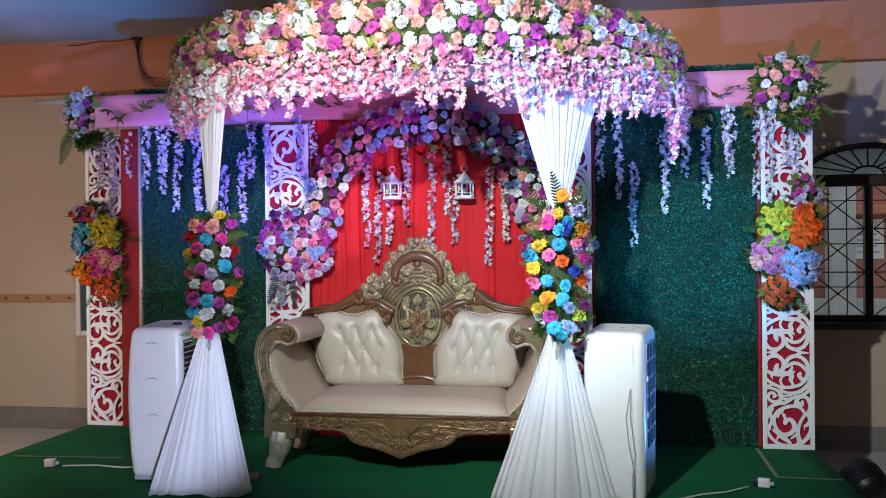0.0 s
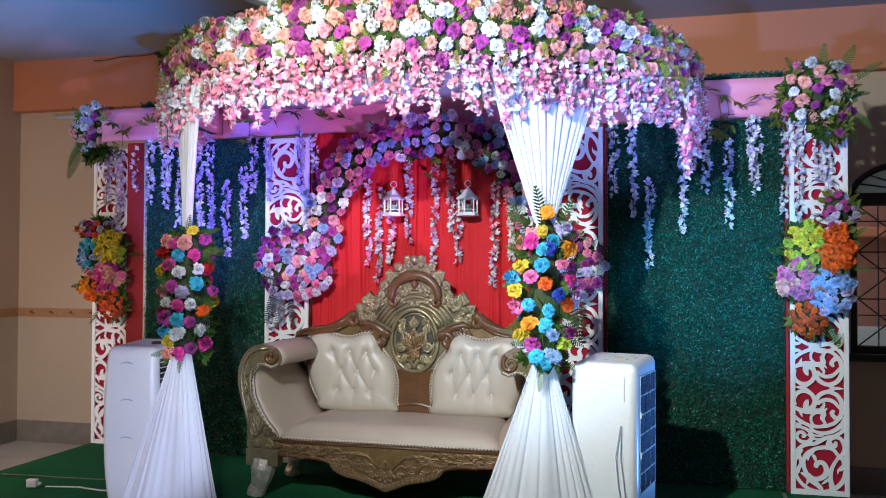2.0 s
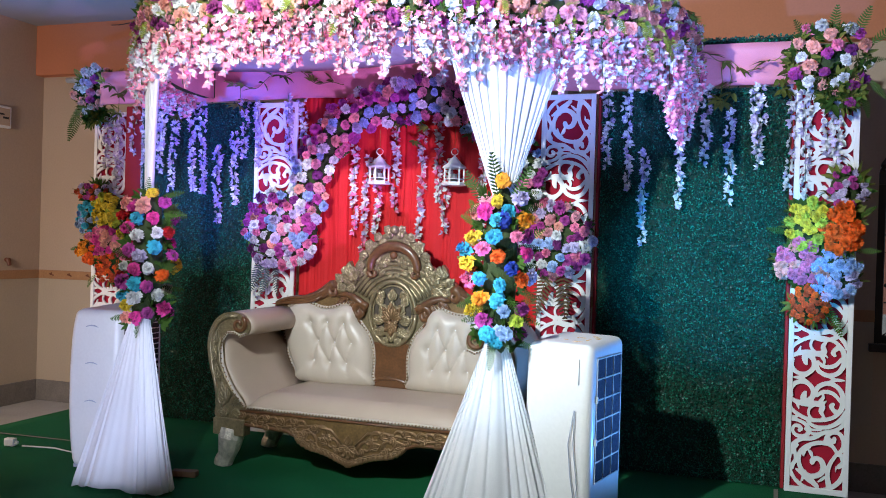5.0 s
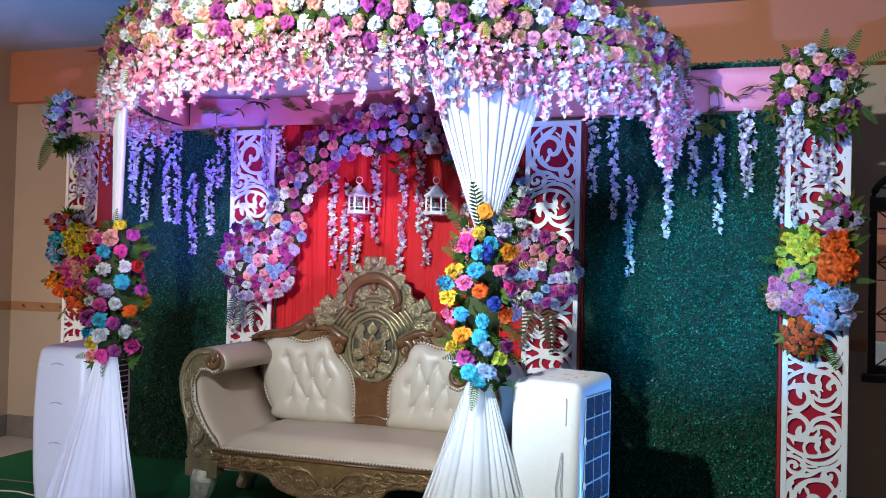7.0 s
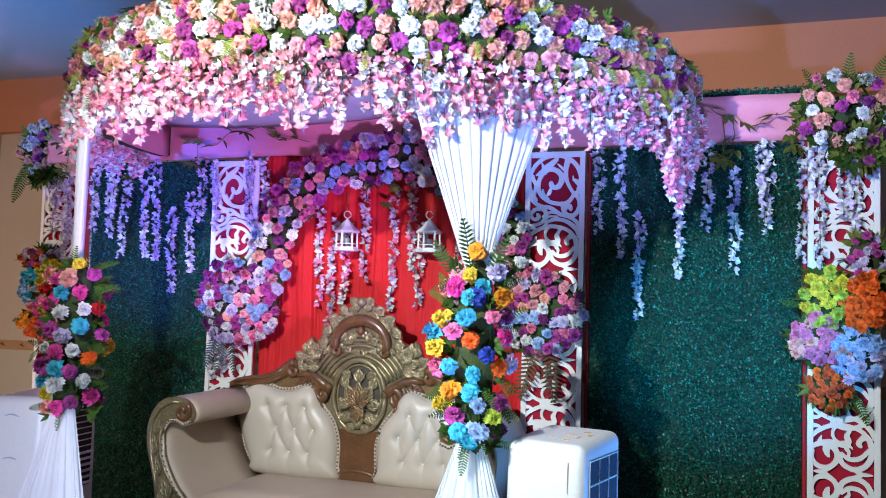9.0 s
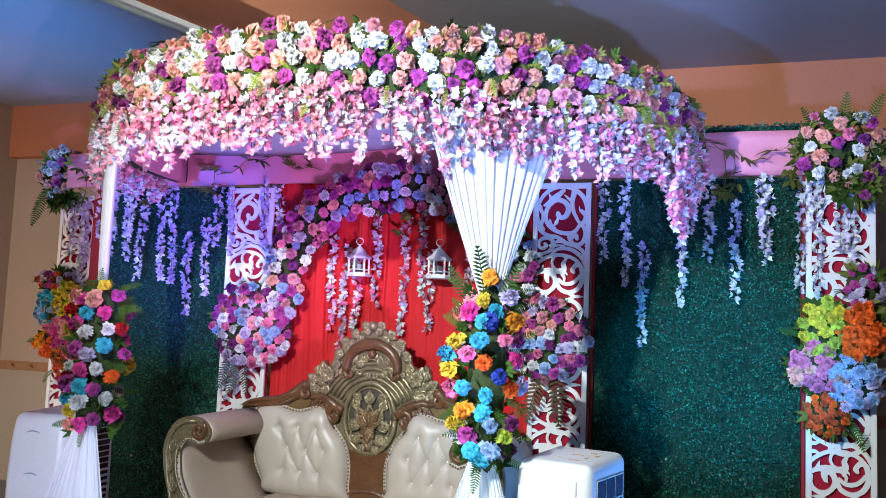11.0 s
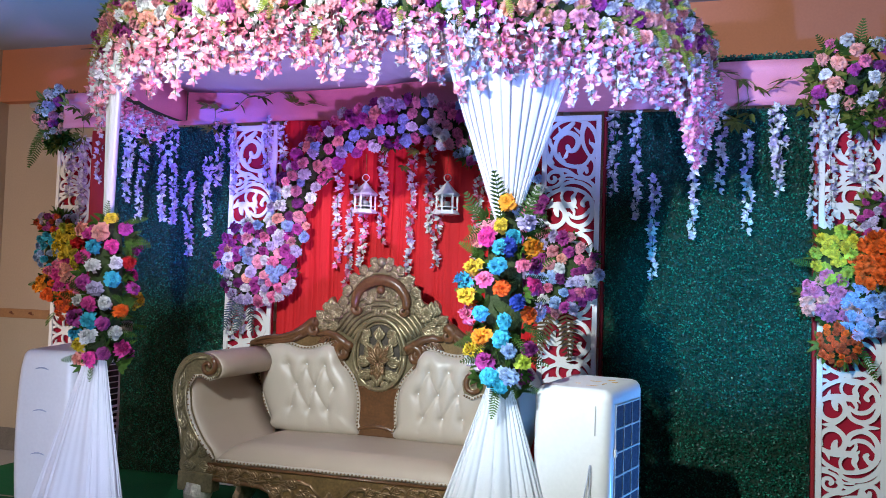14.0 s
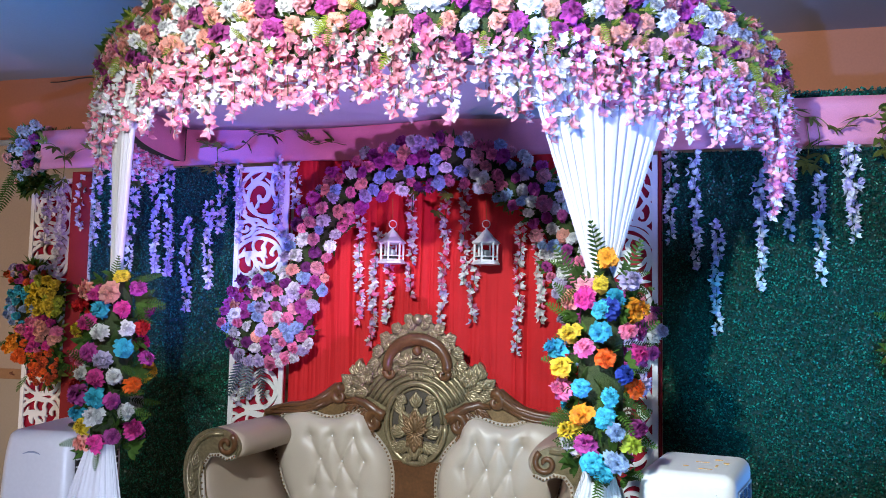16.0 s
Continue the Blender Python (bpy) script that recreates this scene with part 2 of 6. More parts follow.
def part(name, data, material, parent, label="", m=None, kind="", smooth=False):
    """Links a bmesh or a mesh as ONE object under its thing."""
    if isinstance(data, bmesh.types.BMesh):
        bmesh.ops.recalc_face_normals(data, faces=data.faces)
        me = bpy.data.meshes.new(name)
        data.to_mesh(me)
        data.free()
        me.materials.append(material)
        if smooth:
            me.polygons.foreach_set("use_smooth", [True] * len(me.polygons))
        data = me
    ob = new(name, data)
    if parent is not None:
        ob.parent = parent
    if m is not None:
        ob.matrix_basis = m
    return tagged(ob, label, "", "", kind)


def thing(name, m, label, category, group="", kind=""):
    ob = new(name)
    ob.matrix_basis = m
    ob.empty_display_size = 0.1
    return tagged(ob, label, category, group, kind)


def box(bm, x0, x1, y0, y1, z0, z1, bevel=0.0, seg=2):
    r = bmesh.ops.create_cube(bm, size=1, matrix=Matrix.LocRotScale(((x0 + x1) / 2, (y0 + y1) / 2, (z0 + z1) / 2), None, (x1 - x0, y1 - y0, z1 - z0)))
    if bevel:
        edges = list({e for v in r["verts"] for e in v.link_edges})
        bmesh.ops.bevel(bm, geom=edges, offset=bevel, segments=seg, affect="EDGES", profile=0.5)
    return bm


def boxed(*args, **kw):
    return box(bmesh.new(), *args, **kw)


def tube(bm, pts, radii, sides=8, flat=1.0, up=(0, 0, 1)):
    """A tapered tube along a line of points; flat squeezes it along up."""
    rings, n = [], len(pts)
    if not isinstance(radii, (list, tuple)):
        radii = [radii] * n
    pts = [Vector(p) for p in pts]
    for i, p in enumerate(pts):
        d = (pts[min(i + 1, n - 1)] - pts[max(i - 1, 0)]).normalized()
        u = Vector(up)
        if abs(d.dot(u)) > 0.95:
            u = Vector((1, 0, 0)) if abs(d.x) < 0.9 else Vector((0, 1, 0))
        s = d.cross(u).normalized()
        w = s.cross(d).normalized()
        rings.append([bm.verts.new(p + radii[i] * (math.cos(a) * s + flat * math.sin(a) * w)) for a in (2 * math.pi * k / sides for k in range(sides))])
    for a, b in zip(rings, rings[1:]):
        for k in range(sides):
            bm.faces.new((a[k], a[(k + 1) % sides], b[(k + 1) % sides], b[k]))
    bm.faces.new(rings[0][::-1])
    bm.faces.new(rings[-1])
    return bm


def lathe(bm, profile, sides=16, centre=(0, 0, 0)):
    """A turned shape about z from (radius, z) pairs."""
    rings = [[bm.verts.new((centre[0] + r * math.cos(2 * math.pi * k / sides), centre[1] + r * math.sin(2 * math.pi * k / sides), centre[2] + z)) for k in range(sides)] for r, z in profile]
    for a, b in zip(rings, rings[1:]):
        for k in range(sides):
            bm.faces.new((a[k], a[(k + 1) % sides], b[(k + 1) % sides], b[k]))
    bm.faces.new(rings[0][::-1])
    bm.faces.new(rings[-1])
    return bm


def slab(bm, outline, y0, y1, bevel=0.0):
    """A board with the given (x, z) outline between two depths."""
    front = [bm.verts.new((x, y0, z)) for x, z in outline]
    back = [bm.verts.new((x, y1, z)) for x, z in outline]
    f = bm.faces.new(front)
    g = bm.faces.new(back[::-1])
    n = len(outline)
    for k in range(n):
        bm.faces.new((front[(k + 1) % n], front[k], back[k], back[(k + 1) % n]))
    if bevel:
        bmesh.ops.bevel(bm, geom=list(f.edges), offset=bevel, segments=3, affect="EDGES")
    return bm


def ribbon(bm, pts, widths, y0, thick):
    """A flat cut-out band in the x-z plane, with thickness."""
    n = len(pts)
    L, R = [], []
    for i in range(n):
        a, b = pts[max(i - 1, 0)], pts[min(i + 1, n - 1)]
        d = Vector((b[0] - a[0], b[1] - a[1]))
        d = d.normalized() if d.length > 1e-9 else Vector((1, 0))
        w = widths[i] / 2 if isinstance(widths, (list, tuple)) else widths / 2
        L.append((pts[i][0] - d.y * w, pts[i][1] + d.x * w))
        R.append((pts[i][0] + d.y * w, pts[i][1] - d.x * w))
    v = [[bm.verts.new((x, y, z)) for x, z in row] for y in (y0, y0 + thick) for row in (L, R)]
    lf, rf, lb, rb = v
    for i in range(n - 1):
        bm.faces.new((lf[i], rf[i], rf[i + 1], lf[i + 1]))
        bm.faces.new((lb[i + 1], rb[i + 1], rb[i], lb[i]))
        bm.faces.new((lf[i + 1], lb[i + 1], lb[i], lf[i]))
        bm.faces.new((rf[i], rb[i], rb[i + 1], rf[i + 1]))
    bm.faces.new((lf[0], lb[0], rb[0], rf[0]))
    bm.faces.new((rf[-1], rb[-1], lb[-1], lf[-1]))
    return bm


def spiral(cx, cz, r0, r1, a0, a1, n=18):
    """Points of a spiral arc in x-z, radius r0 to r1 and angle a0 to a1 in degrees."""
    return [(cx + (r0 + (r1 - r0) * k / n) * math.cos(radians(a0 + (a1 - a0) * k / n)), cz + (r0 + (r1 - r0) * k / n) * math.sin(radians(a0 + (a1 - a0) * k / n))) for k in range(n + 1)]


def taper(w0, w1, n, bulge=0.0):
    return [w0 + (w1 - w0) * k / n + bulge * math.sin(math.pi * k / n) for k in range(n + 1)]


# ---- flowers ----
rnd = random.Random(7)


def rose_mesh(name, colour, seed, layers=((8, 0.040, 98, 0.000, 0.036), (8, 0.039, 78, 0.009, 0.034), (7, 0.035, 58, 0.017, 0.031), (6, 0.031, 42, 0.022, 0.027), (5, 0.027, 26, 0.025, 0.022), (3, 0.024, 10, 0.027, 0.018))):
    """A cloth rose about 9 cm across, facing +z: whorls of broad cupped petals whose lips roll out and crimp."""
    r = random.Random(seed)
    V, F = [], []
    for n, length, tilt, base_h, width in layers:
        a0 = r.uniform(0, 360)
        for k in range(n):
            a = radians(a0 + 360 * k / n + r.uniform(-16, 16))
            tl = radians(tilt + r.uniform(-14, 14))
            ln, wd = length * r.uniform(0.78, 1.15), width * r.uniform(0.8, 1.15)
            ph, base = r.uniform(0, 6.28), len(V)
            for i in range(4):
                q = i / 3
                bend = tl * (0.55 + 0.45 * q) + (0.5 if i == 3 else 0.0)
                if i == 0:
                    rad, h = 0.0, base_h
                else:
                    rad, h = rad + ln / 3 * math.sin(bend), h + ln / 3 * math.cos(bend)
                for j in range(5):
                    e = (j - 2) / 2
                    w = wd * (0.22 + 0.78 * math.sin(1.9 * q)) / 2 * e
                    cup = 0.30 * wd * e * e * q
                    crimp = (0.0065 * math.sin(2.6 * j + ph) + r.uniform(-0.0035, 0.0035)) * q * q
                    rr = rad - cup * math.cos(tl) * 0.9 + crimp * math.cos(tl)
                    hh = h + cup * math.sin(tl) + crimp * math.sin(tl) - (0.006 * abs(e) if i == 3 else 0)
                    V.append((rr * math.cos(a) - w * math.sin(a), rr * math.sin(a) + w * math.cos(a), hh))
            for i in range(3):
                for j in range(4):
                    p = base + 5 * i + j
                    F.append((p, p + 1, p + 6, p + 5))
    return mesh_of(name, V, F, [PETALS[colour]], smooth=True)


ROSES = {c: [rose_mesh("rose_" + c, c, 11 * i + k) for k in range(4)] for i, c in enumerate(PETALS)}


def facing(p, normal, roll=0.0, size=1.0):
    """The pose of a flower at p that faces along normal."""
    q = Vector(normal).to_track_quat("Z", "Y").to_matrix().to_4x4()
    return Matrix.Translation(p) @ q @ Matrix.Rotation(roll, 4, "Z") @ Matrix.Scale(size, 4)


FLOWER_WORDS = {"white": "white cloth rose", "peach": "peach cloth rose", "pink": "pink cloth rose", "blush": "pale pink cloth rose", "purple": "purple cloth rose", "plum": "dark plum cloth rose", "magenta": "magenta cloth rose", "lilac": "lilac cloth rose", "sky": "light blue cloth rose", "turquoise": "turquoise cloth rose", "blue": "royal blue cloth rose", "yellow": "yellow cloth rose", "lime": "lime green cloth rose", "orange": "bright orange cloth rose", "amber": "amber orange cloth rose", "red": "red cloth rose", "rust": "rust orange small blossom"}


def rose(parent, p, normal, colour, size=1.0):
    return part("rose", rnd.choice(ROSES[colour]), None, parent, FLOWER_WORDS[colour], facing(p, normal, rnd.uniform(0, 6.28), size) @ Matrix.Diagonal((rnd.uniform(0.84, 1.12), rnd.uniform(0.78, 1.06), rnd.uniform(0.85, 1.3), 1)))


def leaf_quads(V, F, base, direction, side, normal, length, width, curl=0.15, steps=3):
    """Adds one folded, curling leaf blade to the lists."""
    b = len(V)
    for i in range(steps + 1):
        s = i / steps
        w = width * math.sin(math.pi * (0.12 + 0.85 * s) ** 0.8) / 2
        c = base + direction * (length * s) - normal * (curl * length * s * s)
        V.extend([c - side * w + normal * (0.25 * w), c, c + side * w + normal * (0.25 * w)])
    for i in range(steps):
        for j in range(2):
            p = b + 3 * i + j
            F.append((p, p + 1, p + 4, p + 3))


def sprig_mesh(name, material, seed, count=5, spread_deg=160, length=0.075, width=0.038):
    """A spray of leaves that spreads along +z from its foot."""
    r = random.Random(seed)
    V, F = [], []
    for k in range(count):
        a = radians(-spread_deg / 2 + spread_deg * (k + 0.5) / count + r.uniform(-10, 10))
        d = Vector((math.sin(a), r.uniform(-0.25, 0.35), math.cos(a))).normalized()
        n = Vector((0, 1, 0.25 * r.uniform(-1, 1))).normalized()
        s = d.cross(n).normalized()
        leaf_quads(V, F, d * 0.012, d, s, s.cross(d), length * r.uniform(0.75, 1.2), width * r.uniform(0.8, 1.15))
    return mesh_of(name, V, F, [material], smooth=True)


def fern_mesh(name, material, length=0.2, pairs=12, width=0.075, bend=0.3):
    """A fern frond along +z with paired narrow leaflets."""
    V, F = [], []
    for k in range(pairs):
        s = (k + 0.5) / pairs
        c = Vector((0, bend * length * s * s, length * s))
        w = width * math.sin(math.pi * (0.15 + 0.82 * s)) / 2 + 0.006
        for sg in (-1, 1):
            d = Vector((sg, 0.1, 0.45)).normalized()
            leaf_quads(V, F, c, d, Vector((0, 0, 1)), Vector((0, 1, 0)), w, 0.75 * length / pairs, 0.1, 2)
    b = len(V)
    for s in (0, 0.5, 1):
        c = Vector((0, bend * length * s * s, length * s))
        V.extend([c - Vector((0.002, 0, 0)), c + Vector((0.002, 0, 0))])
    F.extend([(b, b + 1, b + 3, b + 2), (b + 2, b + 3, b + 5, b + 4)])
    return mesh_of(name, V, F, [material], smooth=True)


SPRIGS = [sprig_mesh("leaf_spray", M_LEAF, 50 + k) for k in range(3)]
OLIVES = [sprig_mesh("olive_spray", M_OLIVE, 60 + k, 4, 150, 0.085, 0.032) for k in range(3)]
FERN = fern_mesh("fern_frond", M_LEAF)
FERN_LONG = fern_mesh("long_fern_frond", M_LEAF, 0.30, 16, 0.10, 0.15)
FERN_SILVER = fern_mesh("silver_fern_frond", M_SILVERLEAF, 0.30, 15, 0.10, 0.15)
FERN_LIME = fern_mesh("lime_frond", M_LIME, 0.16, 10, 0.055, 0.2)
FERN_BRONZE = fern_mesh("bronze_frond", M_BRONZE, 0.26, 13, 0.11, 0.25)


def leaf(parent, p, direction, roll=0.0, size=1.0, mesh=None, name="leaf_spray"):
    d = Vector(direction).normalized()
    if name.endswith("frond"):
        side = d.cross(Vector((0.25, -1, 0.15))).normalized()
        q = Matrix((side, d.cross(side), d)).transposed().to_4x4()
    else:
        q = d.to_track_quat("Z", "Y").to_matrix().to_4x4()
    return part(name, mesh or rnd.choice(SPRIGS), None, parent, "", Matrix.Translation(p) @ q @ Matrix.Rotation(roll, 4, "Z") @ Matrix.Scale(size, 4))


def strand_mesh(name, colours, weights, length, seed, fat=0.022, step=0.0105, petal=0.017, broad=1.2):
    """A hanging wisteria strand from z = 0 down to -length: a stem with many small two-petalled florets."""
    r = random.Random(seed)
    V, F, I = [], [], []
    z, wob = -0.01, r.uniform(0, 6)
    while z > -length:
        s = -z / length
        rad = fat * (1.0 - 0.6 * s) * r.uniform(0.4, 1.1)
        a = r.uniform(0, 6.28)
        c = Vector((rad * math.cos(a) + 0.008 * math.sin(wob + 9 * s), rad * math.sin(a), z))
        mi = r.choices(range(len(colours)), weights)[0]
        face = Vector((math.cos(a), math.sin(a), r.uniform(-0.5, 0.5))).normalized()
        e1 = face.cross(Vector((0.3, 0.2, 1))).normalized()
        e2 = face.cross(e1)
        t0 = r.uniform(0, 6.28)
        for k in range(4):
            aa = t0 + 1.571 * k + r.uniform(-0.25, 0.25)
            d = (e1 * math.cos(aa) + e2 * math.sin(aa) + face * r.uniform(0.05, 0.5)).normalized()
            sd = d.cross(face).normalized()
            b = len(F)
            leaf_quads(V, F, c, d, sd, sd.cross(d), petal * r.uniform(0.75, 1.2), petal * broad, -0.45, 4)
            I.extend([mi] * (len(F) - b))
        z -= step * r.uniform(0.6, 1.4)
    b = len(V)
    for k in range(5):
        zz = -length * k / 4
        V.extend([Vector((-0.0015, 0, zz)), Vector((0.0015, 0, zz)), Vector((0, 0.002, zz))])
    for k in range(4):
        for j in range(3):
            F.append((b + 3 * k + j, b + 3 * k + (j + 1) % 3, b + 3 * k + 3 + (j + 1) % 3, b + 3 * k + 3 + j))
            I.append(len(colours))
    return mesh_of(name, V, F, [PETALS[c] for c in colours] + [M_LEAF], I, smooth=True)

# ---- room ----
FLOOR_Z, WALL_Y, LEFT_X, RIGHT_X, FRONT_Y, CEIL_Z = -0.38, 8.1, -5.99, 6.5, -5.5, 3.58


def setting(name, bm, material, label, category, m=None):
    ob = part(name, bm, material, None, label, m)
    return tagged(ob, "", category, "", "structure")


setting("floor", boxed(LEFT_X - 0.2, RIGHT_X + 0.2, FRONT_Y - 0.2, WALL_Y + 0.2, FLOOR_Z - 0.2, FLOOR_Z), M_FLOOR, "pale polished marble hall floor around the stage", "floor")
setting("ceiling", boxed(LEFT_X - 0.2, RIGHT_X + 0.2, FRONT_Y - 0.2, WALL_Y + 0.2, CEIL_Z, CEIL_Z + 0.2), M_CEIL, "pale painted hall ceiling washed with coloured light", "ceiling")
setting("wall_west", boxed(LEFT_X - 0.2, LEFT_X, FRONT_Y, WALL_Y, 1.01, CEIL_Z), M_WALL, "beige painted side wall of the hall", "wall")
setting("wall_west_dado", boxed(LEFT_X - 0.2, LEFT_X, FRONT_Y, WALL_Y, FLOOR_Z, 0.92), M_DADO, "beige tiled lower wall of the hall", "wall")
setting("wall_east", boxed(RIGHT_X, RIGHT_X + 0.2, FRONT_Y, WALL_Y, FLOOR_Z, CEIL_Z), M_WALL, "beige painted far side wall of the hall", "wall")
setting("wall_south", boxed(LEFT_X - 0.2, RIGHT_X + 0.2, FRONT_Y - 0.2, FRONT_Y, FLOOR_Z, CEIL_Z), M_WALL, "beige painted wall closing the hall", "wall")

# back wall with an arched window opening
WX0, WX1, WZ0, WZ1, WRISE = 2.07, 3.19, 0.76, 2.07, 0.28
WCX = (WX0 + WX1) / 2
setting("wall_north_1", boxed(LEFT_X - 0.2, WX0, WALL_Y, WALL_Y + 0.2, 1.01, CEIL_Z), M_WALL, "beige painted wall behind the stage", "wall")
setting("wall_north_1_dado", boxed(LEFT_X - 0.2, WX0, WALL_Y, WALL_Y + 0.2, FLOOR_Z, 0.92), M_DADO, "beige tiled lower wall behind the stage", "wall")
setting("wall_north_2", boxed(WX1, RIGHT_X + 0.2, WALL_Y, WALL_Y + 0.2, FLOOR_Z, CEIL_Z), M_WALL, "beige painted wall beside the window", "wall")
setting("wall_north_3", boxed(WX0, WX1, WALL_Y, WALL_Y + 0.2, FLOOR_Z, WZ0), M_WALL, "beige painted wall below the window", "wall")
arch = [(WCX + (WX1 - WX0) / 2 * math.cos(radians(a)), WZ1 + WRISE * math.sin(radians(a))) for a in range(180, -1, -12)]
bm = bmesh.new()
for (xa, za), (xb, zb) in zip(arch, arch[1:]):
    slab(bm, [(xa, za), (xb, zb), (xb, CEIL_Z), (xa, CEIL_Z)], WALL_Y, WALL_Y + 0.2)
setting("wall_north_4", bm, M_WALL, "beige painted wall over the arched window", "wall")

# border tiles and skirting
bm = bmesh.new()
box(bm, LEFT_X - 0.005, WX0, WALL_Y - 0.008, WALL_Y + 0.1, 0.92, 1.01, 0.003, 1)
border = setting("trim_border", bm, M_BORDER, "tan decorative tile border along the wall", "border")
setting("trim_border_west", boxed(LEFT_X - 0.1, LEFT_X + 0.008, FRONT_Y, WALL_Y - 0.01, 0.92, 1.01, 0.003, 1), M_BORDER, "tan decorative tile border along the side wall", "border")
bm = bmesh.new()
for k in range(5):
    a = spiral(0.03 + 0.012 * (k - 2), 0.0, 0.018, 0.004, 40 * k, 40 * k + 200, 8)
    ribbon(bm, a, taper(0.008, 0.003, 8), -0.002 - 0.0004 * k, 0.003)
me = bpy.data.meshes.new("border_motif")
bm.to_mesh(me)
bm.free()
me.materials.append(M_MOTIF)
for k in range(14):
    part("motif", me, None, border, "", pose(LEFT_X + 0.15 + 0.24 * k, WALL_Y - 0.0085, 0.965))
setting("baseboard", boxed(LEFT_X, RIGHT_X, WALL_Y - 0.014, WALL_Y + 0.05, FLOOR_Z, -0.16, 0.004, 1), M_SKIRT, "dark grey stone skirting along the wall", "skirting")
setting("baseboard_west", boxed(LEFT_X - 0.05, LEFT_X + 0.014, FRONT_Y, WALL_Y - 0.02, FLOOR_Z, -0.16, 0.004, 1), M_SKIRT, "dark grey stone skirting along the side wall", "skirting")

# beams
setting("beam_back", boxed(LEFT_X, RIGHT_X, WALL_Y - 0.12, WALL_Y + 0.1, 3.06, CEIL_Z + 0.02, 0.006, 1), M_SALMON, "salmon painted concrete beam above the back wall", "beam")
setting("beam_cross", boxed(-0.28, 0.28, -7.5, 3.0, 3.14, CEIL_Z + 0.02, 0.006, 1), M_SALMON, "salmon painted ceiling beam crossing the hall", "beam", pose(-1.72, 4.85, 0, 0, 0, -14))
fixture = thing("tube_light_fixture", pose(-1.72, 4.85, 3.14, 0, 0, -14), "unlit white tube light fixture under the ceiling beam", "light fixture")
part("tray", boxed(-0.275, -0.215, -1.2, 1.2, -0.035, 0.0, 0.006), M_BOARD, fixture)
bm = tube(bmesh.new(), [(-0.245, -1.15, -0.048), (-0.245, 1.15, -0.048)], 0.014, 10)
part("tube", bm, M_FROST, fixture, "", smooth=True)

# window in the back wall
window = thing("window_1", pose(0, 0, 0), "dark timber arched window with black iron grille", "window", kind="structure")
bm = bmesh.new()
for x0, x1, z0, z1 in ((WX0, WX0 + 0.06, WZ0, WZ1), (WX1 - 0.06, WX1, WZ0, WZ1), (WCX - 0.035, WCX + 0.035, WZ0 + 0.06, WZ1 - 0.1), (WX0 + 0.06, WX1 - 0.06, WZ0, WZ0 + 0.06)):
    box(bm, x0, x1, WALL_Y + 0.03, WALL_Y + 0.10, z0, z1, 0.006, 1)
part("window_frame", bm, M_DARKWOOD, window)
part("transom", boxed(WX0, WX1, WALL_Y - 0.01, WALL_Y + 0.12, WZ1 - 0.1, WZ1, 0.006, 1), M_DARKWOOD, window)
bm = bmesh.new()
rim = [(WCX + (WX1 - WX0 - 0.05) / 2 * math.cos(radians(a)), WALL_Y + 0.02, WZ1 + (WRISE - 0.025) * math.sin(radians(a))) for a in range(180, -1, -10)]
tube(bm, rim, 0.03, 6)
part("arch_frame", bm, M_DARKWOOD, window)
bm = bmesh.new()
for a in range(18, 180, 18):
    c, s = math.cos(radians(a)), math.sin(radians(a))
    tube(bm, [(WCX + 0.12 * c, WALL_Y + 0.05, WZ1 + 0.07 * s), (WCX + 0.55 * c, WALL_Y + 0.05, WZ1 + WRISE * s)], 0.007, 5)
tube(bm, [(WCX + 0.13 * math.cos(radians(a)), WALL_Y + 0.05, WZ1 + 0.075 * math.sin(radians(a))) for a in range(180, -1, -15)], 0.009, 5)
part("fan_bars", bm, M_IRON, window, "black iron fan bars")
bm = slab(bmesh.new(), arch, WALL_Y + 0.085, WALL_Y + 0.09)
part("fanlight_pane", bm, M_FROST, window, "frosted fanlight pane")
for x0, x1 in ((WX0 + 0.06, WCX - 0.035), (WCX + 0.035, WX1 - 0.06)):
    bm = bmesh.new()
    y, z0, z1 = WALL_Y + 0.02, WZ0 + 0.06, WZ1 - 0.1
    zs = [z0 + (z1 - z0) * k / 3 for k in range(4)]
    for za, zb in zip(zs, zs[1:]):
        for q in ((x0, za, x1, zb), (x0, zb, x1, za)):
            tube(bm, [(q[0], y, q[1]), (q[2], y, q[3])], 0.006, 5)
        tube(bm, [(x0, y, zb), (x1, y, zb)], 0.006, 5)
        tube(bm, [(x0, y, (za + zb) / 2 + 0.06), (x1, y, (za + zb) / 2 + 0.06)], 0.005, 5)
    for k in (1, 2):
        x = x0 + (x1 - x0) * k / 3
        tube(bm, [(x, y, z0), (x, y, z1)], 0.006, 5)
    part("grille", bm, M_IRON, window, "black iron grille with diagonal bars")
part("window_sill", boxed(WX0 - 0.04, WX1 + 0.04, WALL_Y - 0.06, WALL_Y + 0.1, WZ0 - 0.06, WZ0, 0.006, 1), M_DARKWOOD, window)

# what is seen outside the window
setting("ground", boxed(-40, 40, 8.4, 60, FLOOR_Z - 0.3, FLOOR_Z - 0.1), M_OUTGREY, "grey paved yard outside the window", "ground")
house = thing("neighbouring_house", pose(0, 0, FLOOR_Z - 0.1), "pink plastered house across the yard", "house")
part("wall", boxed(1.0, 9.0, 11.6, 11.9, 0, 6.0), M_BRICKPINK, house)
part("pillar", boxed(3.15, 3.45, 11.3, 11.6, 0, 6.0, 0.02), M_OUTGREY, house)
part("plinth", boxed(1.0, 9.0, 11.4, 11.6, 0, 1.25, 0.02), M_OUTGREY, house)
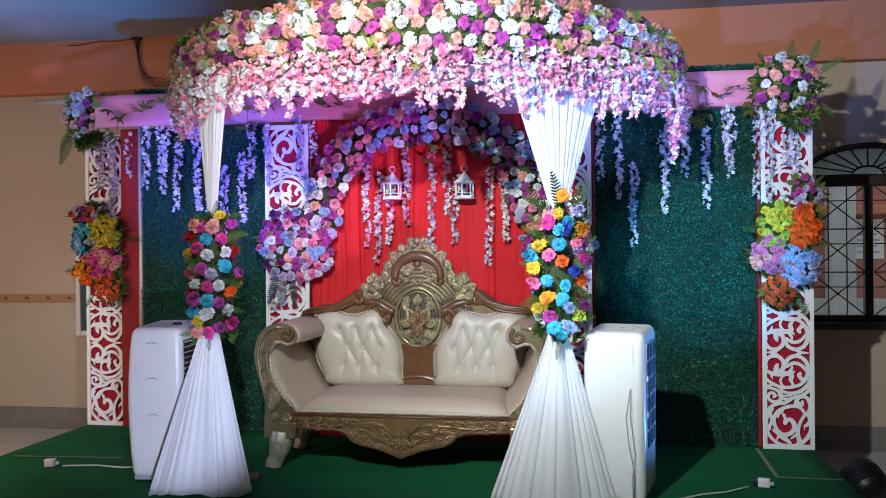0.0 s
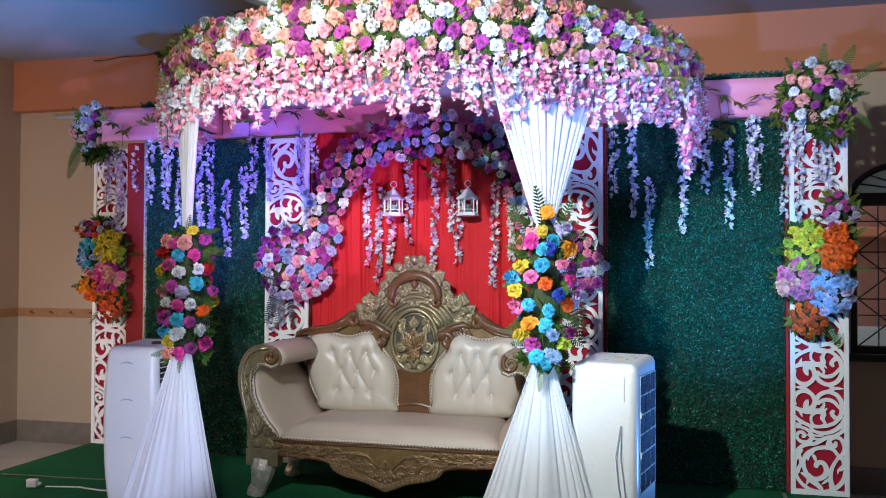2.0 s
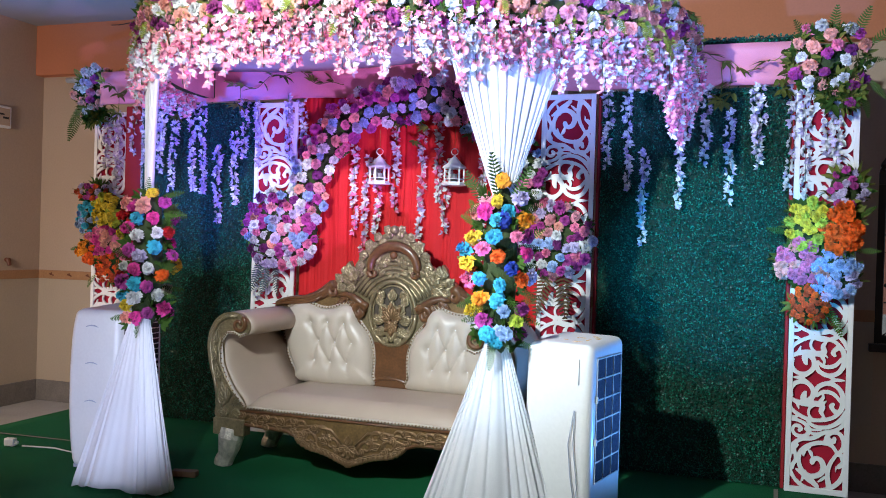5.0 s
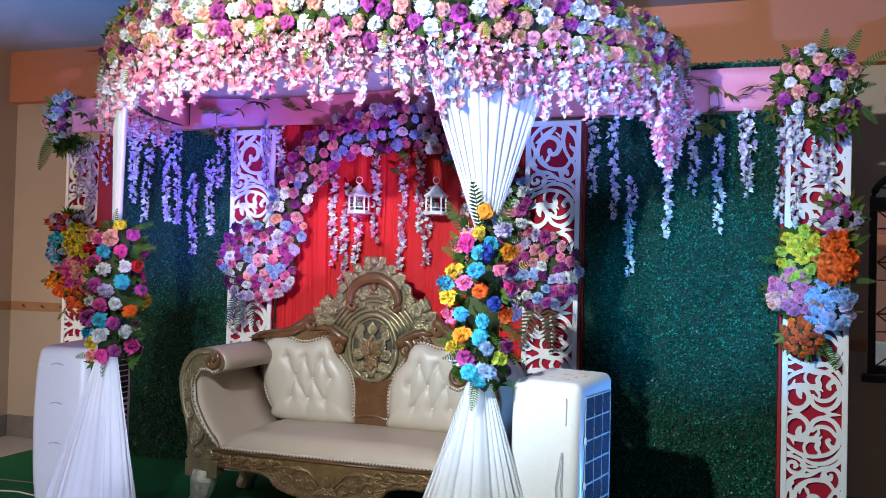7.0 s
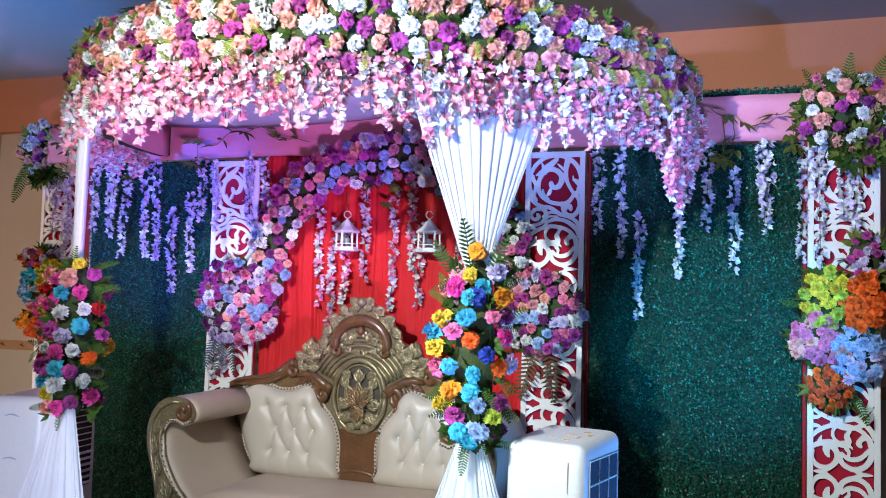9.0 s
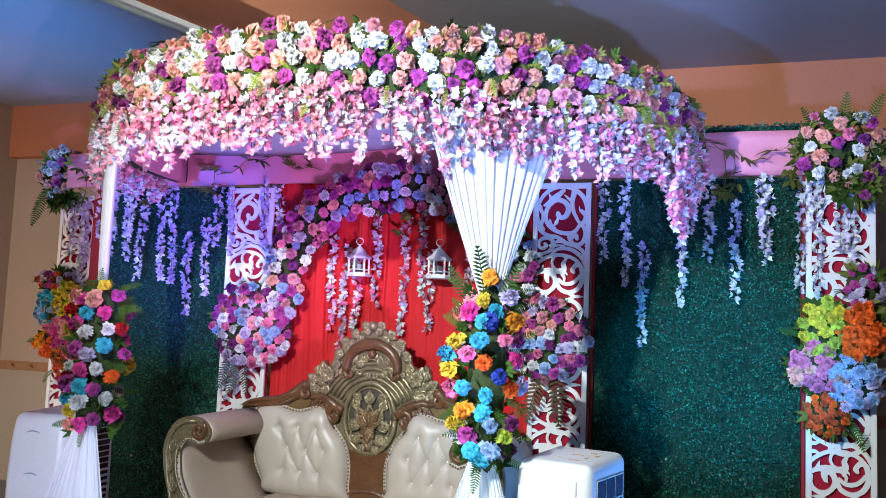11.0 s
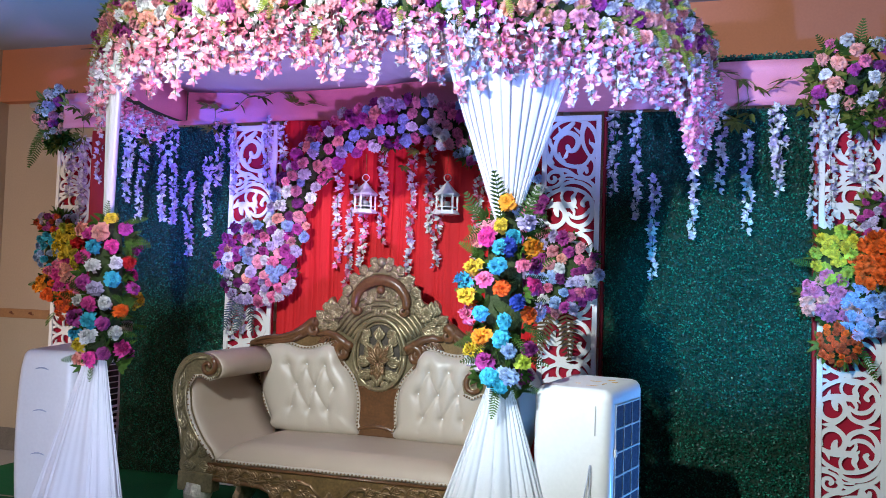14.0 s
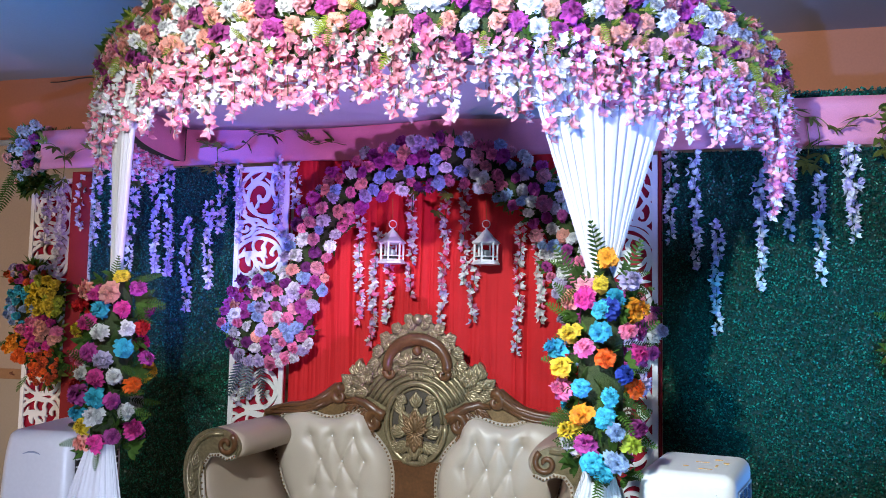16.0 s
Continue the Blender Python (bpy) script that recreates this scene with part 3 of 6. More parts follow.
part("ledge", boxed(1.0, 9.0, 11.35, 11.6, 2.3, 2.42, 0.02), M_SALMON, house)
sign = part("notice", boxed(3.5, 3.85, 11.57, 11.595, 1.75, 2.25), M_BOARD, house, "white notice with grey lines of writing")
bm = bmesh.new()
for k in range(5):
    box(bm, 3.54, 3.8 - 0.03 * (k % 2), 11.562, 11.569, 1.82 + 0.075 * k, 1.85 + 0.075 * k)
part("writing_lines", bm, M_GREYPLASTIC, sign)

# small things on the walls
bracket = thing("wall_box", pose(LEFT_X, 7.53, 2.56, 0, 0, 90), "small white wall box with dark marks", "wall box")
part("case", boxed(-0.11, 0.11, -0.05, 0.0, -0.11, 0.11, 0.012), M_BOARD, bracket)
part("face", boxed(-0.085, 0.085, -0.054, -0.049, -0.085, 0.085, 0.002, 1), M_WALL, bracket)
bm = box(boxed(-0.07, 0.01, -0.058, -0.0545, 0.015, 0.032), -0.005, 0.065, -0.058, -0.0545, -0.02, 0.0)
part("pointer", bm, M_BLACK, bracket)
hook = part("wall_hook", tube(bmesh.new(), [(LEFT_X, 7.66, 1.12), (LEFT_X + 0.03, 7.66, 1.12), (LEFT_X + 0.05, 7.66, 1.06)], [0.022, 0.026, 0.018], 8), M_MOTIF, None, "dark brown hook on the wall above the border")
tagged(hook, "", "hook")
win2 = thing("window_2", pose(-5.0, WALL_Y, 0.585), "white framed small window in the back wall", "window", kind="structure")
bm = bmesh.new()
for q in ((0, 0.05, 0, 0.95), (0.5, 0.55, 0, 0.95), (0.05, 0.5, 0, 0.05), (0.05, 0.5, 0.9, 0.95)):
    box(bm, q[0], q[1], -0.05, 0.0, q[2], q[3], 0.004, 1)
part("window_frame", bm, M_BOARD, win2)
part("pane", boxed(0.05, 0.5, -0.015, -0.005, 0.05, 0.9), M_LENS, win2, "dark glass pane")

# ---- stage ----
SX0, SX1, SY0, SY1 = -3.97, 1.72, 3.75, 6.72
stage = thing("stage", pose(0, 0, 0), "low stage platform covered in green carpet", "stage", kind="structure")
part("platform", boxed(SX0 + 0.01, SX1 - 0.01, SY0 + 0.01, SY1 - 0.01, FLOOR_Z, -0.012), M_BROWNBOX, stage)
bm = bmesh.new()
N = 40
grid = [[bm.verts.new((SX0 + (SX1 - SX0) * i / N, SY0 + (SY1 - SY0) * j / 20, -0.0035 + 0.0035 * noise.noise(Vector((i * 0.45, j * 0.7, 0))))) for j in range(21)] for i in range(N + 1)]
for i in range(N):
    for j in range(20):
        bm.faces.new((grid[i][j], grid[i + 1][j], grid[i + 1][j + 1], grid[i][j + 1]))
rim = [grid[i][0] for i in range(N + 1)] + [grid[N][j] for j in range(1, 21)] + [grid[i][20] for i in range(N - 1, -1, -1)] + [grid[0][j] for j in range(19, 0, -1)]
low = [bm.verts.new((v.co.x, v.co.y, FLOOR_Z + 0.002)) for v in rim]
for k in range(len(rim)):
    q = (k + 1) % len(rim)
    bm.faces.new((rim[q], rim[k], low[k], low[q]))
part("carpet", bm, M_CARPET, stage, "green carpet", smooth=True)
bm = bmesh.new()
for pts in (((-3.86, 5.50), (-3.05, 5.55)), ((1.34, 6.40), (1.315, 5.62)), ((1.315, 5.62), (1.70, 5.60))):
    (xa, ya), (xb, yb) = pts
    d = Vector((xb - xa, yb - ya, 0)).normalized() * 0.012
    vs = [bm.verts.new((xa - d.y, ya + d.x, z)) for z in (0.004,)] + [bm.verts.new((xa + d.y, ya - d.x, 0.004)), bm.verts.new((xb + d.y, yb - d.x, 0.004)), bm.verts.new((xb - d.y, yb + d.x, 0.004))]
    bm.faces.new(vs)
part("seam_tape", bm, M_TAPE, stage, "pale tape along the carpet seams")

# ---- backdrop ----
BY = 6.42


def fretwork():
    """White cut-out scrolls of one tall panel, 0.35 wide and 2.41 high: a board sawn into rings, curls and leaf tongues."""
    step, X0, X1, Z0, Z1 = 0.0038, 0.028, 0.322, 0.03, 2.38
    nx, nz = int((X1 - X0) / step), int((Z1 - Z0) / step)
    gx, gz = np.meshgrid(np.linspace(X0, X1, nx + 1), np.linspace(Z0, Z1, nz + 1), indexing="ij")
    field = np.full(gx.shape, -1.0)

    def bar(pts, z0, g):
        """A curling bar of the board along (x, z, width) points, in centimetres; g = -1 turns it over."""
        nonlocal field
        fine, q = [], [Vector(pts[0])] + [Vector(p) for p in pts] + [Vector(pts[-1])]
        for a, b, c, d in zip(q, q[1:], q[2:], q[3:]):
            fine.extend(0.5 * (2 * b + (c - a) * t + (2 * a - 5 * b + 4 * c - d) * t * t + (3 * b - a - 3 * c + d) * t ** 3) for t in (0, 0.25, 0.5, 0.75))
        pts = [(v.x / 100, z0 + g * v.y / 100, (1.06 * v.z + 0.05) / 200) for v in fine + q[-1:]]
        for (xa, za, ra), (xb, zb, rb) in zip(pts, pts[1:]):
            dx, dz = xb - xa, zb - za
            if abs(dx) + abs(dz) > 1e-6:
                u = np.clip(((gx - xa) * dx + (gz - za) * dz) / (dx * dx + dz * dz), 0, 1)
                field = np.maximum(field, ra + (rb - ra) * u - np.hypot(gx - xa - u * dx, gz - za - u * dz))

    def wheel(z0, g):
        for pts in (((6.6, 28.2, 1.7), (2.9, 21.9, 1.8), (2.6, 14.6, 1.9), (5.7, 7.9, 2), (11.5, 3.4, 2.1), (18.8, 2.2, 2.2), (25.7, 4.4, 2.3), (30.8, 9.6, 2.4), (32.8, 16.6, 2.5), (31.2, 23.8, 2.6)),
                    ((29.1, 24.2, 1.7), (25.9, 29.2, 2), (21, 30.7, 2.2), (14.2, 29.2, 2.2), (9, 25, 2.2), (7.7, 19.3, 2.2), (9.7, 13.3, 2.4), (14.5, 10.2, 2.6), (19.5, 11.9, 2.8), (21.5, 15.9, 3), (20.1, 19.9, 2.8), (17.5, 21.2, 2.4), (15.6, 19.9, 2.8), (15.2, 18.5, 2.4)),
                    ((28.1, 24.2, 1.7), (24.8, 18.1, 2), (23.7, 11.4, 2.4), (25, 4.5, 3.3))):
            bar(pts, z0, g)
        for pts in (((10.3, 22.2, 0.9), (10.9, 25.6, 2.2), (13.2, 27.6, 2)),
                    ((13, 25.6, 0.7), (14.3, 24.2, 2), (15.1, 21.6, 1.1)),
                    ((6.6, 13.6, 1.1), (9.8, 11.4, 2.2), (12.9, 9.1, 3.5), (16.1, 6.5, 2.8), (18.2, 4.5, 2.2))):
            bar(pts, z0, g)
        for pts in (((11.3, 12.5, 2), (10.1, 8, 1.3), (9.3, 6.2, 0.3)),
                    ((4.8, 26.7, 1.7), (6.2, 19.9, 2), (4.8, 16.7, 2), (4, 14.4, 2.4)),
                    ((31.9, 19.9, 2.2), (29.8, 17.4, 2.2), (28.4, 16.7, 1.1), (28, 14.2, 0.3))):
            bar(pts, z0, g)
        for pts in (((22, 10.2, 1.5), (20.3, 8.5, 1.3), (18.7, 7.2, 0.4)),):
            bar(pts, z0, g)

    def band(z0, g):
        for pts in (((2.5, 25.6, 2.6), (5.8, 29.9, 2.2), (10, 32.2, 2.2), (15.2, 33, 2.2), (20.9, 36.7, 2.2), (25.6, 38.1, 2), (30.2, 40.9, 2), (33.3, 46, 2.4)),
                    ((2.5, 43.8, 2.4), (7.2, 42.8, 1.7), (10.7, 41, 2), (12.8, 37.5, 2.2), (11, 33.8, 2.4), (6.3, 33.8, 2), (3.9, 36.4, 1.7), (4.6, 39.2, 1.7), (6.9, 39.7, 2), (8.4, 38.1, 2.2), (7.6, 36.9, 1.7)),
                    ((21.7, 30.1, 1.5), (22.7, 34.4, 2), (25.8, 37.3, 2.2), (29.8, 36.7, 2.2), (32.1, 31.8, 2.4), (31.2, 27.3, 2.2), (28.4, 24.7, 2))):
            bar(pts, z0, g)
        for pts in (((23.1, 34.4, 2), (24.8, 32.2, 2.4), (26.5, 31.7, 2), (26.9, 33.8, 2)),
                    ((10.9, 38.1, 1.5), (15.2, 35.6, 1.5), (19.8, 36.2, 1.5)),
                    ((11.7, 41, 1.3), (14.1, 38.1, 1.1), (19.3, 38.1, 0.9))):
            bar(pts, z0, g)

    def half_quatre(zc, g):
        for pts in (((2.5, 10.7, 2.2), (2.2, 7.2, 2.2), (3.8, 4.1, 2.3), (6.9, 2.4, 2.3), (10.4, 2.6, 2.4), (13.2, 4.7, 2.4), (14.6, 8, 2.5), (13.9, 11.4, 2.6), (11.5, 13.9, 2.6), (11.6, 14.8, 2.2)),
                    ((11.6, 14.8, 2.2), (9.4, 12.5, 3.3), (9.8, 9.3, 2.2), (10.8, 7.9, 0.4)),
                    ((2.9, 13.1, 2), (6.5, 14.8, 2.6), (10.7, 15, 3.7), (14.9, 14.8, 2.8), (18, 13.9, 1.5))):
            bar(pts, zc, g)
        for pts in (((5.5, 14.8, 1.7), (6.4, 17, 1.3), (7, 18.9, 0.3)),
                    ((14, 13.1, 1.3), (15.8, 7.9, 2.2), (17.5, 4.5, 2.4), (22.5, 2.3, 2.4), (27.8, 4.3, 2.4), (30.7, 9.6, 2.6), (30.4, 15.9, 2.6), (28.6, 19.5, 2.2)),
                    ((16.7, 10.2, 1.5), (19.5, 7.7, 2), (23.7, 7.6, 2.2), (26.8, 9.3, 2), (29.3, 12.5, 1.7))):
            bar(pts, zc, g)
        for pts in (((29.6, 18.4, 2.2), (27.5, 19.1, 2.8), (25.6, 17.6, 2.2), (24.7, 15.7, 2.4), (25.6, 14.5, 1.7)),
                    ((19.5, 7.7, 0.9), (20.1, 10.8, 1.5), (18.8, 13.4, 2.2), (19.9, 16.5, 2.8), (19.1, 19.3, 2.4), (20.4, 21.8, 1.5)),
                    ((19.6, 14.8, 1.7), (21.4, 13.4, 0.9), (21.8, 12.5, 0.2))):
            bar(pts, zc, g)
        for pts in (((2.4, 18.2, 1.7), (4.7, 20.7, 2), (9.8, 23.6, 2), (15, 24.8, 2), (21.3, 24.1, 2), (26.5, 21.8, 2), (30.1, 17.6, 2.2)),
                    ((20.9, 22.5, 1.3), (19, 24.3, 1.3), (16.5, 24.8, 1.4), (14.1, 23.9, 1.4), (12.6, 21.8, 1.4), (12.4, 19.2, 1.4), (13.6, 17, 1.5), (15.8, 15.7, 1.5), (18.4, 15.9, 1.5), (19.6, 14.2, 1.1)),
                    ((10.9, 23.8, 1.5), (14, 27.5, 1.7), (18.8, 28.8, 2), (24.5, 27.7, 2.2), (29.7, 23.8, 2.4), (32.7, 18.7, 2.4))):
            bar(pts, zc, g)
        for pts in (((6.7, 22.9, 1.1), (4.8, 23.8, 1.7), (2.7, 23.8, 2.2)),
                    ((3, 0, 0.4), (7.2, 0, 1.7), (11.6, 2.5, 1.5)),
                    ((31.4, 0, 0.4), (26.7, 0, 1.7), (21.5, 2.5, 1.5))):
            bar(pts, zc, g)

    def quatre(zc):
        half_quatre(zc, -1)
        half_quatre(zc, 1)

    wheel(0.0, 1)
    band(0.0, 1)
    for zc in (0.685, 1.205, 1.725):
        quatre(zc)
    band(2.41, -1)
    wheel(2.41, -1)
    V, F, seen = [], [], {}

    def node(a, b, y):
        """The vertex on grid point a, or where the edge from a to b crosses the rim of a hole."""
        key = (min(a, b), max(a, b), y)
        if key not in seen:
            f = 0.0 if a == b else field[a] / (field[a] - field[b])
            seen[key] = len(V)
            V.append((gx[a] + (gx[b] - gx[a]) * f, y, gz[a] + (gz[b] - gz[a]) * f))
        return seen[key]

    solid = field > 0
    for i in range(nx):
        for k in range(nz):
            c = ((i, k), (i + 1, k), (i + 1, k + 1), (i, k + 1))
            if not any(solid[p] for p in c):
                continue
            walk_ = []
            for p, q in zip(c, c[1:] + c[:1]):
                if solid[p]:
                    walk_.append((p, p))
                if solid[p] != solid[q]:
                    walk_.append((p, q) if p < q else (q, p))
            if len(walk_) < 3:
                continue
            F.append([node(p, q, -0.013) for p, q in walk_])
            for e, h in zip(walk_, walk_[1:] + walk_[:1]):
                if e[0] != e[1] and h[0] != h[1]:
                    F.append([node(*e, -0.013), node(*e, -0.002), node(*h, -0.002), node(*h, -0.013)])
    return mesh_of("scrollwork", V, F, [M_BOARD])


def lattice_panel():
    t = thing("lattice_panel", pose(0, 0, 0), "tall white cut-out scroll panel over red cloth", "decor panel", "scroll panels of the backdrop")
    bm = bmesh.new()
    for q in ((0, 0.03, 0, 2.41), (0.32, 0.35, 0, 2.41), (0.03, 0.32, 0, 0.034), (0.03, 0.32, 2.376, 2.41)):
        box(bm, q[0], q[1], -0.017, 0.0, q[2], q[3], 0.002, 1)
    part("border_frame", bm, M_BOARD, t)
    part("scrollwork", fretwork(), None, t, "white curling cut-out scrollwork")
    part("backing_cloth", boxed(0.002, 0.348, 0.008, 0.03, 0.001, 2.405), M_SHADERED, t, "red cloth backing")
    return t


panel = lattice_panel()
panel.matrix_basis = pose(-3.962, 6.60, 0)
for x, y in ((-2.30, 6.37), (-0.155, 6.37), (1.385, BY)):
    copy_thing(panel, pose(x, y, 0))


def turf_panel(x0, x1, z1, seed):
    """A board covered in small glossy boxwood leaves."""
    t = thing("grass_wall", pose(x0, 6.475, 0), "artificial boxwood grass panel of the backdrop", "grass wall", "grass panels of the backdrop")
    w = x1 - x0
    part("board", boxed(0, w, 0, 0.03, 0.001, z1), M_TURFBACK, t)
    g = np.random.default_rng(seed)
    n = int(w * z1 * 17000)
    c = np.stack([g.uniform(0.004, w - 0.004, n), g.uniform(-0.036, -0.004, n), g.uniform(0.006, z1 - 0.004, n)], 1)
    d = np.stack([g.normal(0, 0.7, n), g.uniform(-0.55, -0.05, n), g.normal(0.15, 0.7, n)], 1)
    d /= np.linalg.norm(d, axis=1)[:, None]
    nn = np.stack([g.normal(0, 0.8, n), np.full(n, -1.0), g.normal(0.2, 0.8, n)], 1)
    s = np.cross(d, nn)
    s /= np.linalg.norm(s, axis=1)[:, None]
    L = g.uniform(0.009, 0.016, n)[:, None]
    V = np.stack([c, c + d * L * 0.5 + s * L * 0.36, c + d * L, c + d * L * 0.5 - s * L * 0.36], 1).reshape(-1, 3)
    F = np.arange(4 * n).reshape(-1, 4).tolist()
    part("leaves", mesh_of("boxwood_leaves", V.tolist(), F, [M_TURF]), None, t, "dense small green leaves", kind="stuff")
    return t


turf_panel(-3.385, -2.31, 2.44, 3)
turf_panel(0.22, 1.36, 2.44, 4)
for x0, x1, y0 in ((-3.63, -3.33, 6.56), (1.364, 1.384, 6.44), (0.198, 0.216, 6.44)):
    ob = part("red_side_cloth", boxed(x0, x1, y0, y0 + 0.06, 0.001, 2.45, 0.004, 1), M_DARKRED, None, "narrow strip of dark red cloth beside the grass panel")
    tagged(ob, "", "cloth", "red cloth strips of the backdrop")


def pleated_sheet(bm, x0, x1, z0, z1, y, amp, folds, nx, nz, seed, thick=0.006, gather=0.0):
    """A hanging cloth with uneven vertical folds, front and back."""
    r = random.Random(seed)
    ph = [r.uniform(0, 6.28) for _ in range(4)]
    rows = []
    for back in (0, 1):
        g = []
        for i in range(nx + 1):
            u = i / nx
            col = []
            for j in range(nz + 1):
                v = j / nz
                k = 2 * math.pi * folds * u
                o = amp * (math.sin(k + ph[0] + 0.5 * math.sin(2 * v + ph[1])) + 0.5 * math.sin(2.3 * k + ph[2] + v) + 0.35 * math.sin(0.37 * k + ph[3] - 2 * v))
                col.append(bm.verts.new((x0 + (x1 - x0) * u, y + o + back * thick + gather * noise.noise(Vector((u * 7, v * 5, seed))), z0 + (z1 - z0) * v)))
            g.append(col)
        rows.append(g)
    a, b = rows
    for i in range(nx):
        for j in range(nz):
            bm.faces.new((a[i][j], a[i + 1][j], a[i + 1][j + 1], a[i][j + 1]))
            bm.faces.new((b[i][j + 1], b[i + 1][j + 1], b[i + 1][j], b[i][j]))
    for i in range(nx):
        bm.faces.new((a[i + 1][0], a[i][0], b[i][0], b[i + 1][0]))
        bm.faces.new((a[i][nz], a[i + 1][nz], b[i + 1][nz], b[i][nz]))
    for j in range(nz):
        bm.faces.new((a[0][j], a[0][j + 1], b[0][j + 1], b[0][j]))
        bm.faces.new((a[nx][j + 1], a[nx][j], b[nx][j], b[nx][j + 1]))
    return bm


def seamed_curtain(x0, x1, z0, z1, y, seed):
    """Cloth hung in uneven widths: soft bellies parted by narrow seams, with fine upright creases."""
    r = random.Random(seed)
    cuts = [x0]
    while cuts[-1] < x1 - 0.05:
        cuts.append(min(x1, cuts[-1] + r.uniform(0.055, 0.155)))
    if cuts[-1] < x1:
        cuts[-1] = x1
    deep = [r.uniform(0.4, 1.3) for _ in cuts]
    bm, nx, nz = bmesh.new(), 460, 20
    sides = []
    for thick in (0.0, 0.006):
        grid = []
        for i in range(nx + 1):
            x = x0 + (x1 - x0) * i / nx
            row = []
            for j in range(nz + 1):
                z = z0 + (z1 - z0) * j / nz
                xs = min(x1 - 1e-5, max(x0, x + 0.018 * noise.noise(Vector((x * 1.5, z * 1.1, seed)))))
                k = next(q for q in range(len(cuts) - 1) if xs < cuts[q + 1])
                f = (xs - cuts[k]) / (cuts[k + 1] - cuts[k])
                o = -0.021 * deep[k] * math.sin(math.pi * f) ** 0.7 - 0.008 * noise.noise(Vector((x * 42, z * 1.6, seed))) - 0.0035 * noise.noise(Vector((x * 95, z * 3.5, seed + 3))) - 0.02 * noise.noise(Vector((x * 3, z * 1.3, seed + 7)))
                row.append(bm.verts.new((x, y + o + thick, z)))
            grid.append(row)
        sides.append(grid)
    a, b = sides
    for i in range(nx):
        for j in range(nz):
            bm.faces.new((a[i][j], a[i + 1][j], a[i + 1][j + 1], a[i][j + 1]))
            bm.faces.new((b[i][j + 1], b[i + 1][j + 1], b[i + 1][j], b[i][j]))
    return bm


ob = part("red_curtain", seamed_curtain(-1.955, -0.15, 0.004, 2.46, 6.44, 5), M_REDCLOTH, None, "bright red gathered curtain behind the sofa", smooth=True)
tagged(ob, "", "curtain")
ob = part("pelmet_cloth", pleated_sheet(bmesh.new(), -3.76, 1.44, 2.445, 2.70, 6.405, 0.004, 9, 180, 6, 9, 0.02, 0.03), M_PINKCLOTH, None, "pink satin cloth stretched along the backdrop top", smooth=True)
tagged(ob, "", "pelmet")
truss = thing("backdrop_frame", pose(0, 0, 0), "pale metal pipe frame behind the backdrop panels", "frame")
part("top_rail", tube(bmesh.new(), [(-3.40, 6.66, 2.705), (1.7, 6.56, 2.69)], 0.021, 10), M_POLE, truss, smooth=True)
part("side_rail", tube(bmesh.new(), [(-4.83, 7.2, 2.82), (-3.36, 6.645, 2.705)], 0.024, 10), M_POLE, truss, smooth=True)
for x in (-3.45, -2.1, -0.05, 1.5):
    part("post", tube(bmesh.new(), [(x, 6.56, 0.0), (x, 6.56, 2.70)], 0.02, 10), M_POLE, truss, smooth=True)
grass_top = thing("grass_strip", pose(0, 0, 0), "strip of boxwood grass along the backdrop top", "grass wall")
for x0, x1 in ((-3.45, -3.0), (0.80, 1.36)):
    part("board", boxed(x0, x1, 6.48, 6.53, 2.60, 2.745), M_TURFBACK, grass_top)
g = np.random.default_rng(8)
n = 1500
xs = np.where(g.random(n) < 0.45, g.uniform(-3.45, -3.0, n), g.uniform(0.80, 1.36, n))
c = np.stack([xs, g.uniform(6.455, 6.50, n), g.uniform(2.69, 2.755, n)], 1)
d = g.normal(0, 1, (n, 3))
d /= np.linalg.norm(d, axis=1)[:, None]
s = np.cross(d, np.array([0.2, -1, 0.3]))
s /= np.linalg.norm(s, axis=1)[:, None]
V = np.stack([c, c + d * 0.009 + s * 0.006, c + d * 0.018, c + d * 0.009 - s * 0.006], 1).reshape(-1, 3)
part("leaves", mesh_of("strip_leaves", V.tolist(), np.arange(4 * n).reshape(-1, 4).tolist(), [M_TURF]), None, grass_top, kind="stuff")

# ---- flower canopy ----
CX, CY, CA, CB = -0.99, 6.30, 1.77, 1.78


def ring(theta, grow=0.0):
    """A point of the canopy's half-oval plan and its outward normal; theta 0 is the front."""
    x, y = CX + (CA + grow) * math.sin(theta), CY - (CB + grow) * math.cos(theta)
    n = Vector((math.sin(theta) / CA, -math.cos(theta) / CB, 0)).normalized()
    return x, y, n


canopy = thing("flower_canopy", pose(0, 0, 0), "half-round canopy covered with pink, white and purple cloth flowers", "canopy")
bm = bmesh.new()
prof = ((-0.10, 2.46), (-0.01, 2.46), (0.0, 2.52), (0.0, 2.68), (-0.03, 2.78), (-0.10, 2.80))
rows = []
for k in range(61):
    th = radians(-92 + 184 * k / 60)
    row = []
    for g_, z in prof:
        x, y, n = ring(th, g_)
        row.append(bm.verts.new((x, y, z)))
    rows.append(row)
for a, b in zip(rows, rows[1:]):
    for k in range(len(prof)):
        q = (k + 1) % len(prof)
        bm.faces.new((a[k], b[k], b[q], a[q]))
bm.faces.new(rows[0])
bm.faces.new(rows[-1][::-1])
part("rim", bm, M_MOSS, canopy, "leafy dark green rim")
bm = bmesh.new()
rows = []
for k in range(61):
    th = radians(-91 + 182 * k / 60)
    row = []
    for g_, z in ((-0.104, 2.448), (-0.112, 2.448), (-0.112 - 0.004 * math.sin(k * 2.1), 2.56), (-0.112, 2.70), (-0.104, 2.70)):
        x, y, n = ring(th, g_)
        row.append(bm.verts.new((x, y, z)))
    rows.append(row)
